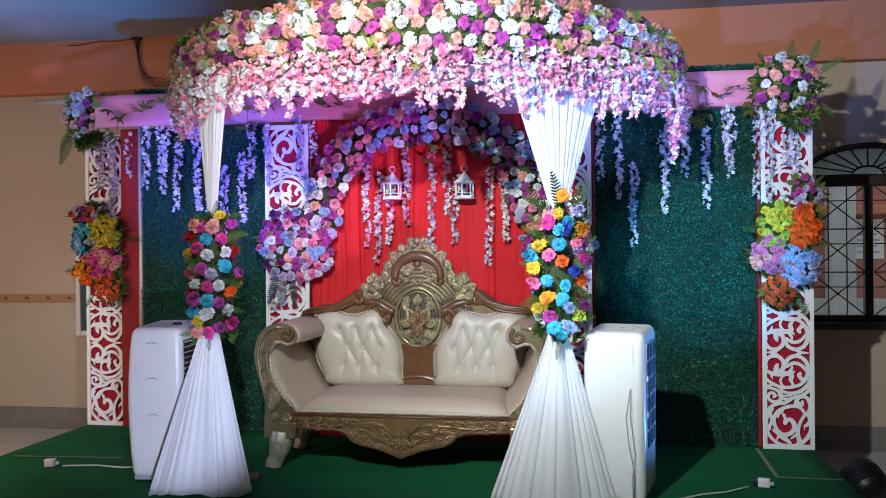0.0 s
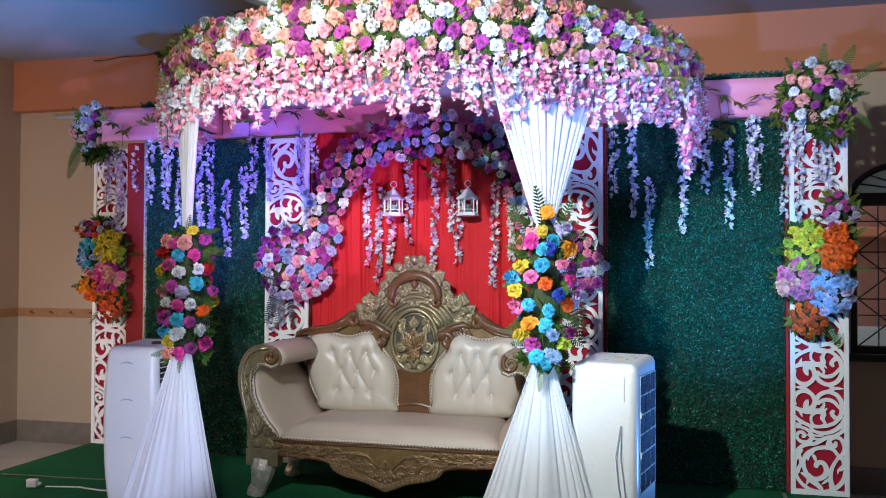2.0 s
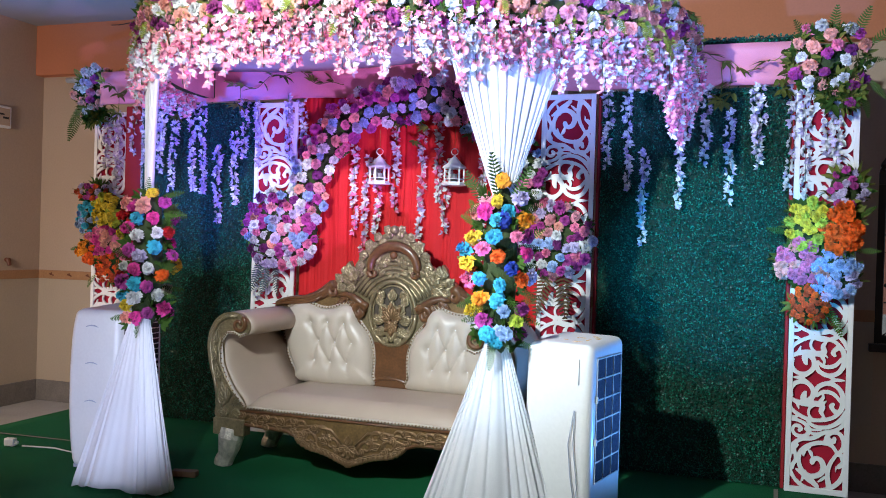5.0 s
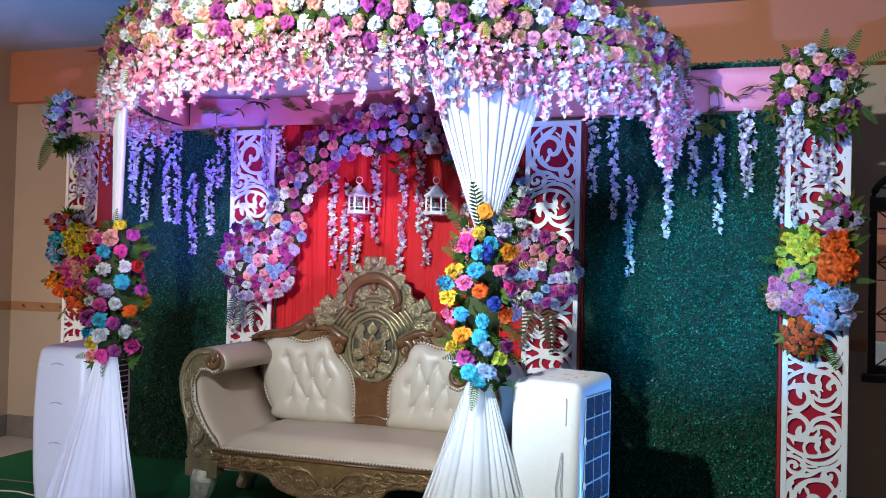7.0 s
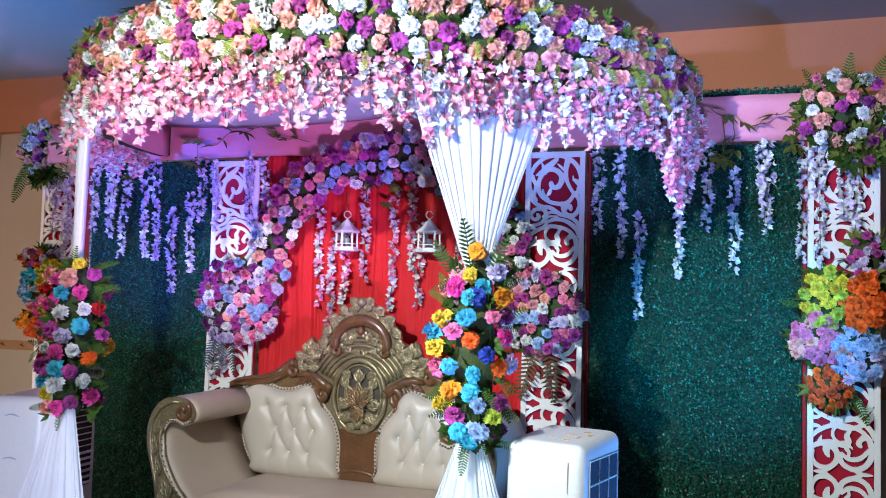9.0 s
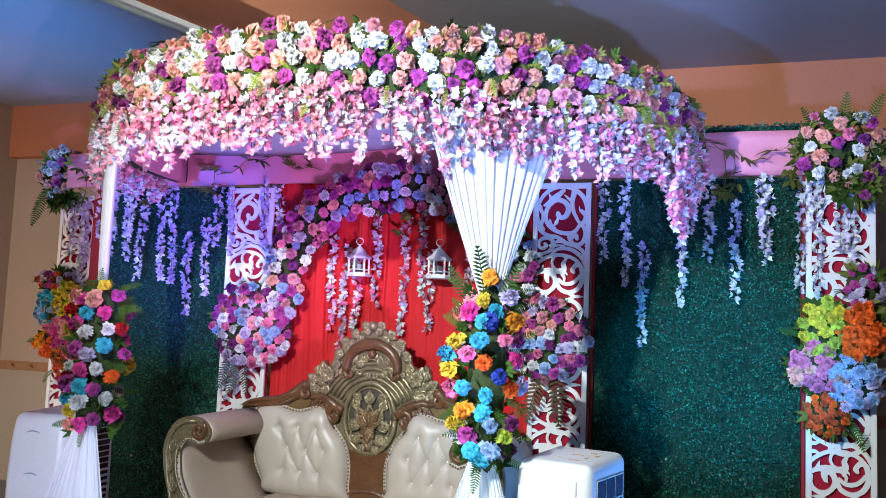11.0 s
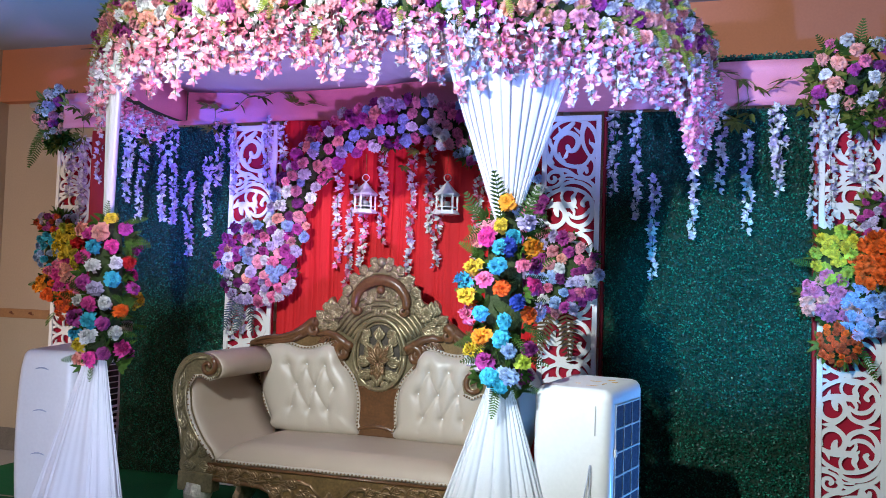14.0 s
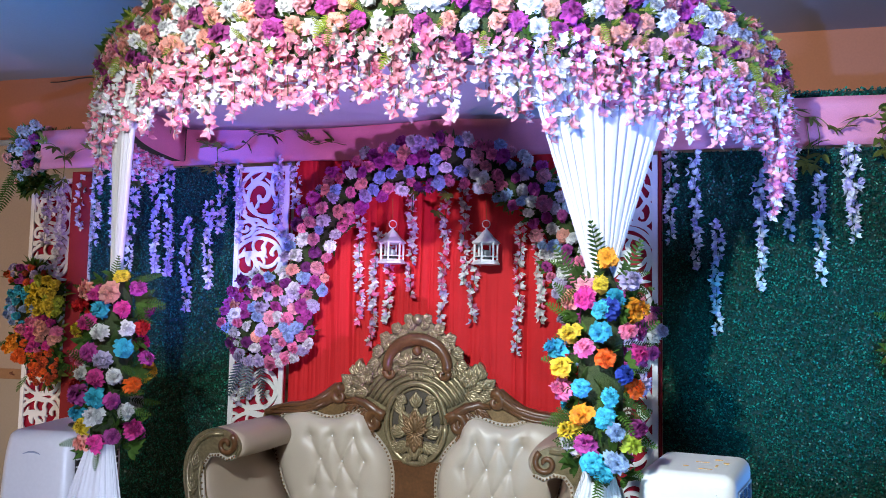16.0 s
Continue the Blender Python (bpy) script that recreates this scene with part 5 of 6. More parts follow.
for x, z in ((-1.45, 2.22), (-1.15, 2.24), (-0.95, 2.22), (-0.62, 2.16), (-1.55, 2.1), (-1.02, 2.12)):
    leaf(garland, (x, -0.06, z), Vector((rnd.uniform(-0.4, 0.4), -0.3, -1)).normalized(), rnd.uniform(0, 6.28), 0.75, rnd.choice(OLIVES))
for x, z, dx in ((-2.13, 1.27, -0.08), (-2.07, 1.26, 0.12), (-2.18, 1.28, -0.2)):
    leaf(garland, (x, -0.06, z), Vector((dx, -0.25, -1)).normalized(), 0.2 + 3 * dx, 0.85, FERN_SILVER, "fern_frond")
for x, z, dx in ((0.02, 1.28, 0.1), (-0.06, 1.28, -0.3)):
    leaf(garland, (x, -0.06, z), Vector((dx, -0.25, -1)).normalized(), 0.2, 1.2, FERN_BRONZE, "bronze_frond")

# ---- hanging strands on the backdrop ----
STRANDS = {}


def strand(x, y, z1, z0, tint="lilac", fat=0.024):
    """One wisteria strand hanging from z1 down to z0."""
    ln = round((z1 - z0) / 0.12 + 0.499) * 0.12
    key = (ln, tint, fat)
    if key not in STRANDS:
        mix = {"lilac": (["white", "lilac"], (3, 2)), "pink": (["white", "pink", "lilac"], (4, 2, 1)), "violet": (["lilac", "white"], (3, 1))}[tint]
        STRANDS[key] = strand_mesh("wisteria", mix[0], mix[1], ln, 300 + len(STRANDS), fat * 0.95, 0.0135, 0.0285, 0.75)
    ob = part("wisteria_strand", STRANDS[key], None, None, {"lilac": "pale lilac wisteria strand hanging on the backdrop", "pink": "white and pink wisteria strand hanging on the red curtain", "violet": "violet wisteria strand hanging on the backdrop"}[tint], pose(x, y, z1, rnd.uniform(-3, 3), rnd.uniform(-3, 3), rnd.uniform(0, 360)) @ Matrix.Diagonal((1, 1, (z1 - z0) / ln, 1)))
    return tagged(ob, "", "flower strand", "hanging wisteria strands")


for x, z1, z0 in ((-1.50, 2.10, 1.475), (-1.385, 2.02, 1.355), (-1.31, 2.0, 1.48), (-1.18, 2.26, 1.635), (-0.98, 2.24, 1.46), (-0.87, 2.26, 1.70), (-0.795, 2.0, 1.49), (-0.54, 2.06, 1.324), (-0.44, 1.95, 1.496)):
    strand(x, 6.365, z1, z0, "pink", 0.020)
strand(-1.923, 6.37, 2.44, 2.157)
for x, z1, z0 in ((0.265, 2.45, 1.945), (0.385, 2.45, 1.80), (0.505, 2.06, 1.45), (0.712, 2.34, 1.686), (0.88, 2.45, 1.96), (1.01, 2.30, 1.73), (1.15, 2.46, 1.99), (1.185, 2.46, 1.945), (1.375, 2.45, 1.78)):
    strand(x, 6.415, z1, z0)
for x, z1, z0 in ((-3.32, 2.45, 1.95), (-3.20, 2.45, 1.915), (-3.15, 2.45, 2.09), (-3.035, 2.36, 1.755), (-2.90, 2.45, 1.77), (-2.81, 2.45, 1.75), (-2.665, 2.12, 1.52), (-2.52, 2.22, 1.66), (-2.43, 2.45, 2.01)):
    strand(x, 6.415, z1, z0, "violet" if x > -3.0 else "lilac")
for x, z1, z0 in ((-3.55, 2.42, 2.06), (-3.72, 2.42, 1.85), (-3.69, 2.40, 1.75), (-3.80, 2.38, 1.95)):
    strand(x, 6.555, z1, z0)
for x, z1, z0 in ((1.43, 2.40, 1.72), (1.60, 2.42, 1.90), (1.56, 2.40, 2.0)):
    strand(x, 6.375, z1, z0)
for x, z1, z0 in ((-2.27, 2.42, 1.95), (-2.02, 2.46, 1.98), (-2.22, 1.30, 0.98), (-2.15, 1.26, 1.02)):
    strand(x, 6.33, z1, z0, "violet", 0.018)

# ivy trailing over the pelmet
ivy = thing("ivy_garland", pose(0, 6.385, 0), "thin trailing ivy with olive leaves over the pelmet", "ivy")
for x0, x1, z in ((-3.70, -2.9, 2.58), (-2.5, -1.6, 2.58), (0.80, 1.42, 2.58)):
    n = int((x1 - x0) / 0.02)
    line = [(x0 + (x1 - x0) * k / n, -0.012, z + 0.05 * math.sin(8 * k / n + x0) + 0.02 * math.sin(23 * k / n)) for k in range(n + 1)]
    part("vine", tube(bmesh.new(), line, 0.0022, 5), M_OLIVE, ivy)
    for k in range(0, n, 4):
        p = line[k]
        leaf(ivy, (p[0], p[1] - 0.004, p[2]), Vector((rnd.uniform(-1, 1), -0.35, rnd.uniform(-1, 0.8))).normalized(), rnd.uniform(-0.4, 0.4), rnd.uniform(0.7, 1.1), rnd.choice(OLIVES))
for x, z in ((1.0, 2.42), (0.95, 2.36), (-2.9, 2.40), (-3.55, 2.36), (-2.45, 2.42), (1.3, 2.42), (-3.0, 2.30)):
    part("vine", tube(bmesh.new(), [(x, -0.015, 2.55), (x + 0.01, -0.02, (2.55 + z) / 2), (x, -0.015, z)], 0.002, 5), M_OLIVE, ivy)
    for _ in range(3):
        leaf(ivy, (x + rnd.uniform(-0.02, 0.02), -0.02, z + rnd.uniform(-0.04, 0.05)), Vector((rnd.uniform(-1, 1), -0.4, rnd.uniform(-1, 0.3))).normalized(), rnd.uniform(-0.4, 0.4), rnd.uniform(0.7, 1.0), rnd.choice(OLIVES))

# ---- lanterns ----


def lantern(x, z):
    t = thing("hanging_lantern", pose(x, 6.30, z, 0, 0, rnd.uniform(10, 35)), "small white hexagonal lantern hanging on the curtain", "lantern", "hanging lanterns")

    def hexa(r, zz):
        return [(r * math.cos(radians(60 * k)), r * math.sin(radians(60 * k)), zz) for k in range(6)]
    part("base", lathe(bmesh.new(), ((0.078, 0), (0.080, 0.008), (0.072, 0.016), (0.070, 0.024)), 6), M_BOARD, t)
    for p in hexa(0.064, 0):
        part("pillar", boxed(p[0] - 0.005, p[0] + 0.005, p[1] - 0.005, p[1] + 0.005, 0.022, 0.118), M_BOARD, t)
    part("roof", lathe(bmesh.new(), ((0.074, 0.114), (0.082, 0.120), (0.074, 0.130), (0.048, 0.150), (0.028, 0.175), (0.018, 0.186), (0.008, 0.196), (0.004, 0.205)), 6), M_BOARD, t)
    part("rail", lathe(bmesh.new(), ((0.069, 0.040), (0.069, 0.046), (0.063, 0.046), (0.063, 0.040)), 6), M_BOARD, t)
    part("candle", lathe(bmesh.new(), ((0.020, 0.024), (0.020, 0.075), (0.016, 0.080)), 12), M_FROST, t)
    part("ring", tube(bmesh.new(), [(0.022 * math.cos(radians(a)), 0, 0.226 + 0.022 * math.sin(radians(a))) for a in range(0, 361, 24)], 0.003, 6), M_BOARD, t, smooth=True)
    part("cord", tube(bmesh.new(), [(0, 0, 0.245), (0, 0.02, 0.38)], 0.0015, 5), M_OLIVE, t)


lantern(-1.275, 1.815)
lantern(-0.73, 1.81)

def rounded(pts, steps=4):
    """A closed outline made smooth by a Catmull-Rom curve."""
    out_, n = [], len(pts)
    for i in range(n):
        a, b, c, d = (Vector(pts[(i + k - 1) % n]) for k in range(4))
        for k in range(steps):
            t = k / steps
            v = 0.5 * (2 * b + (c - a) * t + (2 * a - 5 * b + 4 * c - d) * t * t + (3 * b - a - 3 * c + d) * t ** 3)
            out_.append((v.x, v.y))
    return out_


# ---- sofa ----
SOFX, SOFY = -1.037, 5.45
sofa = thing("sofa", pose(SOFX, SOFY, 0), "ornate carved gilt and brown wood sofa with tufted cream leatherette", "sofa")


def raised(bm, pts, radii, y, flat=0.6, sides=8):
    """A carved rounded moulding along (x, z) points on a board whose face is at y."""
    return tube(bm, [(x, y, z) for x, z in pts], radii, sides, flat, (0, 1, 0))


def acanthus(bm, x, z, ang, ln, w, y, lobes=3):
    """A carved leaf: a rib and curled lobes on both sides."""
    c, s = math.cos(radians(ang)), math.sin(radians(ang))
    ln, w = ln * 1.12, w * 1.3
    raised(bm, [(x + ln * k / 5 * c, z + ln * k / 5 * s) for k in range(6)], [w * q for q in (0.22, 0.34, 0.36, 0.3, 0.2, 0.06)], y, 0.8)
    lobes += 2
    for k in range(lobes):
        f = 0.10 + 0.74 * k / lobes
        for sg in (-1, 1):
            a = ang + sg * (70 - 42 * k / lobes)
            px, pz = x + ln * f * c, z + ln * f * s
            l2 = w * (1.30 - 0.85 * k / lobes)
            raised(bm, [(px + l2 * q * math.cos(radians(a - sg * 38 * q)), pz + l2 * q * math.sin(radians(a - sg * 38 * q))) for q in (0, 0.3, 0.6, 0.85, 1.0)], [w * q for q in (0.11, 0.19, 0.19, 0.14, 0.04)], y - 0.004 - 0.002 * (k % 2), 0.9, 6)


# back board with a stepped carved crest
half = [(0.0, 1.525), (0.035, 1.52), (0.05, 1.49), (0.095, 1.465), (0.125, 1.43), (0.175, 1.405), (0.19, 1.36), (0.225, 1.33), (0.235, 1.28), (0.285, 1.255), (0.30, 1.215), (0.33, 1.285), (0.355, 1.26), (0.365, 1.20), (0.42, 1.165), (0.46, 1.10), (0.54, 1.065), (0.64, 1.045), (0.74, 1.035), (0.82, 1.015), (0.88, 0.97), (0.90, 0.90), (0.90, 0.40)]
outline = [(x, z) for x, z in half] + [(-x, z) for x, z in half[:0:-1]]
part("back_board", slab(bmesh.new(), outline, 0.60, 0.66, 0.008), M_GOLD, sofa, "carved gilt back board")
YB = 0.595
for sg in (-1, 1):
    side = [(0.17, 0.50), (0.165, 0.74), (0.20, 0.84), (0.235, 0.92), (0.25, 1.00), (0.31, 1.05), (0.385, 1.135), (0.42, 1.155), (0.46, 1.09), (0.54, 1.058), (0.64, 1.038), (0.74, 1.028), (0.815, 1.008), (0.873, 0.965), (0.89, 0.60), (0.60, 0.50)]
    side = [(sg * x, z) for x, z in (side if sg < 0 else side[::-1])]
    part("shoulder_board", slab(bmesh.new(), side, YB - 0.006, YB + 0.02, 0.003), M_APRON, sofa, "brown gilt carved shoulder board")
bm = bmesh.new()
# concentric mouldings sweeping from the crest down to the pads
for k in range(6):
    r = 0.185 + 0.026 * k
    raised(bm, [(r * 1.0 * math.cos(radians(a)) * (1 + 0.0009 * abs(a - 90)), 0.955 + r * 1.12 * math.sin(radians(a))) for a in range(25, 156, 10)], 0.011, YB, 0.8)
# oval medallion rim
raised(bm, [(0.162 * math.cos(radians(a)), 0.955 + 0.208 * math.sin(radians(a))) for a in range(0, 361, 12)], 0.016, YB - 0.008, 1.0)
raised(bm, [(0.138 * math.cos(radians(a)), 0.955 + 0.182 * math.sin(radians(a))) for a in range(0, 361, 12)], 0.008, YB - 0.006, 1.0)
part("medallion_rim", bm, M_GOLD, sofa, "gilt oval medallion rim and mouldings", smooth=True)
bm = bmesh.new()
for x, z, a, ln, w in ((0.09, 0.88, 70, 0.06, 0.03), (-0.09, 0.88, 110, 0.06, 0.03), (0.08, 0.83, 0, 0.05, 0.03), (-0.08, 0.83, 180, 0.05, 0.03), (0.05, 1.06, 30, 0.06, 0.03), (-0.05, 1.06, 150, 0.06, 0.03), (0.03, 0.80, -60, 0.05, 0.03), (-0.03, 0.80, 240, 0.05, 0.03), (0, 0.90, 90, 0.13, 0.05), (0.03, 0.93, 60, 0.10, 0.04), (-0.03, 0.93, 120, 0.10, 0.04), (0.05, 0.90, 15, 0.08, 0.036), (-0.05, 0.90, 165, 0.08, 0.036), (0.04, 0.86, -40, 0.08, 0.034), (-0.04, 0.86, 220, 0.08, 0.034), (0, 0.88, -90, 0.10, 0.045), (0.07, 1.0, 60, 0.07, 0.03), (-0.07, 1.0, 120, 0.07, 0.03), (0.0, 1.03, 90, 0.08, 0.035)):
    acanthus(bm, x, z, a, ln, w, YB - 0.012)
part("medallion_carving", bm, M_GOLD, sofa, "pierced gilt floral carving in the medallion", smooth=True)
bm = bmesh.new()
for a_, l_, w_ in ((90, 0.10, 0.040), (52, 0.10, 0.034), (128, 0.10, 0.034), (-90, 0.09, 0.036), (-58, 0.075, 0.028), (-122, 0.075, 0.028), (12, 0.07, 0.026), (168, 0.07, 0.026)):
    acanthus(bm, 0, 0.915 if a_ > 0 else 0.905, a_, l_, w_, YB - 0.026, 2)
part("medallion_flower", bm, M_COPPER, sofa, "copper coloured carved flower", smooth=True)
# Flat dark plate: the shade of the pierced openings is painted on.
bm = slab(bmesh.new(), [(0.152 * math.cos(radians(a)), 0.955 + 0.198 * math.sin(radians(a))) for a in range(0, 360, 12)], YB - 0.002, YB + 0.02)
part("medallion_shade", bm, M_SHADEBROWN, sofa, "dark plate that paints the shade behind the carving")
for sg in (-1, 1):
    bm = bmesh.new()
    for x, z, a, ln, w in ((0.03, 1.49, 40, 0.06, 0.03), (0.09, 1.44, 30, 0.07, 0.034), (0.15, 1.39, 25, 0.075, 0.036), (0.19, 1.33, 10, 0.07, 0.034), (0.21, 1.27, -5, 0.075, 0.036), (0.07, 1.40, 60, 0.06, 0.028), (0.14, 1.33, 45, 0.07, 0.03), (0.32, 1.18, 85, 0.11, 0.045), (0.28, 1.19, 130, 0.08, 0.035), (0.37, 1.15, 40, 0.09, 0.035), (0.25, 1.17, 20, 0.10, 0.035), (0.27, 1.12, -10, 0.11, 0.035), (0.05, 1.27, 20, 0.07, 0.03), (0.05, 1.27, 80, 0.07, 0.03), (0.06, 1.24, -30, 0.06, 0.026), (0.03, 1.45, 75, 0.05, 0.028), (0.12, 1.41, -20, 0.06, 0.03), (0.05, 1.425, 10, 0.06, 0.028), (0.17, 1.35, 60, 0.05, 0.028), (0.215, 1.30, 45, 0.05, 0.028), (0.235, 1.225, 60, 0.06, 0.03), (0.205, 1.20, 100, 0.05, 0.026), (0.30, 1.15, 20, 0.09, 0.034), (0.34, 1.12, -15, 0.08, 0.032), (0.355, 1.20, 75, 0.06, 0.03), (0.39, 1.10, 60, 0.06, 0.03), (0.03, 1.30, 120, 0.05, 0.026), (0.10, 1.29, 50, 0.06, 0.028), (0.10, 1.25, -10, 0.05, 0.024), (0.02, 1.23, -80, 0.04, 0.022)):
        acanthus(bm, sg * x * 0.97, z - 0.006, a if sg > 0 else 180 - a, ln * 0.80, w * 0.92, YB - 0.004)
    for k in range(6):
        acanthus(bm, sg * 0.285, 1.20, 60 * k + 15, 0.042, 0.024, YB - 0.020, 2)
    part("crest_carving", bm, M_GOLD, sofa, "carved gilt leaves of the crest", smooth=True)
for z, rad_ in ((1.50, 0.030), (1.335, 0.027)):
    bm = bmesh.new()
    bmesh.ops.create_uvsphere(bm, u_segments=12, v_segments=8, radius=rad_, matrix=Matrix.Translation((0, YB - 0.015, z)))
    part("finial", bm, M_WOOD if z < 1.4 else M_GOLD, sofa, smooth=True)
bm = bmesh.new()
raised(bm, [(0.165 * math.cos(radians(a)), 1.25 + 0.145 * math.sin(radians(a))) for a in range(-10, 191, 10)], [0.026 + 0.010 * math.sin(math.pi * k / 20) for k in range(21)], YB - 0.012, 0.9)
for sg in (-1, 1):
    raised(bm, [(sg * x, z) for x, z in spiral(0.145, 1.215, 0.03, 0.006, 20, -300, 12)], taper(0.020, 0.008, 12), YB - 0.014, 0.9)
    raised(bm, [(sg * x, z) for x, z in ((0.86, 0.975), (0.80, 0.995), (0.72, 1.008), (0.64, 1.013), (0.56, 1.035), (0.49, 1.075), (0.44, 1.12), (0.40, 1.125))], [0.020, 0.026, 0.030, 0.033, 0.038, 0.042, 0.038, 0.024], YB - 0.004, 0.9)
    raised(bm, [(sg * x, z) for x, z in spiral(0.425, 1.085, 0.045, 0.008, 100, -260, 14)], taper(0.030, 0.010, 14), YB - 0.018, 0.9)
    raised(bm, [(sg * x, z) for x, z in ((0.82, 1.0), (0.74, 1.022), (0.64, 1.032), (0.55, 1.055), (0.47, 1.10))], 0.011, YB - 0.030, 0.9)
    raised(bm, [(sg * x, z) for x, z in ((0.80, 0.985), (0.72, 0.99), (0.64, 0.995), (0.57, 1.01), (0.50, 1.045))], 0.010, YB - 0.028, 0.9)
    raised(bm, [(sg * x, z) for x, z in spiral(0.225, 0.955, 0.060, 0.010, 150, -230, 18)], taper(0.026, 0.016, 18), YB - 0.020, 0.9)
    raised(bm, [(sg * x, z) for x, z in ((0.40, 1.055), (0.34, 1.065), (0.28, 1.05), (0.225, 1.015), (0.185, 0.965))], [0.012, 0.020, 0.026, 0.030, 0.022], YB - 0.016, 0.9)
    for x_, z_, a_, l_ in ((0.31, 1.055, -30, 0.10), (0.26, 1.03, -55, 0.11), (0.22, 1.0, -80, 0.12)):
        acanthus(bm, sg * x_, z_, a_ if sg > 0 else 180 - a_, l_, 0.032, YB - 0.014, 1)
    acanthus(bm, sg * 0.24, 0.93, -70 if sg > 0 else 250, 0.11, 0.04, YB - 0.012)
part("scroll_moulding", bm, M_WOOD, sofa, "glossy brown scroll mouldings", smooth=True)
bm = slab(bmesh.new(), [(-0.18, 0.45), (-0.145, 0.52), (-0.12, 0.60), (-0.13, 0.68), (-0.155, 0.76), (0.155, 0.76), (0.13, 0.68), (0.12, 0.60), (0.145, 0.52), (0.18, 0.45)], YB - 0.012, YB + 0.01, 0.006)
raised(bm, [(0.15 * math.cos(radians(a)), 0.46 + 0.07 * math.sin(radians(a))) for a in range(0, 181, 15)], 0.012, YB - 0.012, 0.9)
part("centre_panel", bm, M_WOOD, sofa, "brown wood panel between the pads")


def back_pad(sg):
    """A tufted pad with a wavy outline; sg picks the side."""
    out = [(0.14, 0.46), (0.128, 0.54), (0.122, 0.64), (0.13, 0.72), (0.158, 0.80), (0.205, 0.86), (0.238, 0.90), (0.25, 0.955), (0.29, 0.995), (0.345, 1.0), (0.42, 0.972), (0.50, 0.965), (0.58, 0.988), (0.65, 1.0), (0.71, 0.985), (0.765, 0.95), (0.785, 0.88), (0.785, 0.81), (0.77, 0.73), (0.74, 0.63), (0.695, 0.53), (0.66, 0.46)]
    out = rounded(out, 3)
    cx, cz = 0.43, 0.72
    tufts = [(0.33, 0.87), (0.45, 0.875), (0.57, 0.87), (0.27, 0.745), (0.39, 0.745), (0.51, 0.75), (0.30, 0.61), (0.42, 0.61), (0.54, 0.615)]
    bm = bmesh.new()
    n, rings = 110, 34
    L = [0.0]
    pts = out + [out[0]]
    for a, b in zip(pts, pts[1:]):
        L.append(L[-1] + math.hypot(b[0] - a[0], b[1] - a[1]))

    def edge(f):
        q = f * L[-1]
        for i in range(len(L) - 1):
            if q <= L[i + 1]:
                u = (q - L[i]) / (L[i + 1] - L[i])
                return pts[i][0] + (pts[i + 1][0] - pts[i][0]) * u, pts[i][1] + (pts[i + 1][1] - pts[i][1]) * u
        return pts[-1]
    folds = [(0, 3), (0, 4), (1, 4), (1, 5), (2, 5), (3, 6), (4, 6), (4, 7), (5, 7), (5, 8), (0, 9), (1, 10), (2, 11), (6, 12), (7, 13), (8, 14)]
    ends = tufts + [(0.33, 0.985), (0.46, 0.955), (0.60, 0.985), (0.27, 0.48), (0.42, 0.47), (0.56, 0.48)]
    rows = []
    for i in range(rings + 1):
        s = i / rings
        row = []
        for k in range(n):
            ex, ez = edge(k / n)
            x, z = cx + (ex - cx) * s, cz + (ez - cz) * s
            h, crease = 0.080 * (1 - s ** 6) ** 0.6, 0.0
            for tx, tz in tufts:
                d2 = (x - tx) ** 2 + (z - tz) ** 2
                h -= 0.011 * math.exp(-d2 / 0.0011) + 0.010 * math.exp(-d2 / 0.00016)
            for p, q in folds:
                (ax, az), (bx, bz) = ends[p], ends[q]
                u = max(0, min(1, ((x - ax) * (bx - ax) + (z - az) * (bz - az)) / ((bx - ax) ** 2 + (bz - az) ** 2)))
                d2 = (x - ax - u * (bx - ax)) ** 2 + (z - az - u * (bz - az)) ** 2
                crease = max(crease, (0.010 if q < 9 else 0.010 * (1 - u)) * (math.exp(-math.sqrt(d2) / 0.0050) + 0.9 * math.exp(-d2 / 0.0009)))
            row.append(bm.verts.new((sg * x, YB - 0.004 - max(h - crease, 0), z)))
        rows.append(row)
    rows.append([bm.verts.new((v.co.x, YB + 0.004, v.co.z)) for v in rows[-1]])
    for a, b in zip(rows, rows[1:]):
        for k in range(n):
            q = (k + 1) % n
            bm.faces.new((a[k], a[q], b[q], b[k]))
    bmesh.ops.remove_doubles(bm, verts=rows[0], dist=0.0005)
    pad = part("back_pad", bm, M_PADLEATHER, sofa, "button-tufted cream leatherette pad", smooth=True)
    for tx, tz in tufts:
        bm = bmesh.new()
        bmesh.ops.create_icosphere(bm, subdivisions=1, radius=0.0065, matrix=Matrix.Translation((sg * tx, YB - 0.047, tz)))
        part("button", bm, M_CRYSTAL, pad, "crystal button", smooth=True)
    line = [edge(k / 90) for k in range(90)]
    line = [(sg * (cx + (x - cx) * 1.02), YB - 0.012, cz + (z - cz) * 1.02) for x, z in line if z >= 0.50]
    cut = max(range(len(line)), key=lambda k: math.dist(line[k], line[k - 1]))
    part("piping", tube(bmesh.new(), line[cut:] + line[:cut], 0.010, 8), M_PADLEATHER, pad, "pale piping", smooth=True)
    bm = bmesh.new()
    m = int(L[-1] / 0.021)
    for k in range(m):
        x, z = edge(k / m)
        if z < 0.50:
            continue
        bmesh.ops.create_icosphere(bm, subdivisions=1, radius=0.0066, matrix=Matrix.Translation((sg * (cx + (x - cx) * 1.02), YB - 0.021, cz + (z - cz) * 1.02)))
    part("nail_trim", bm, M_NAIL, pad, "row of brass nails", kind="stuff", smooth=True)


back_pad(1)
back_pad(-1)

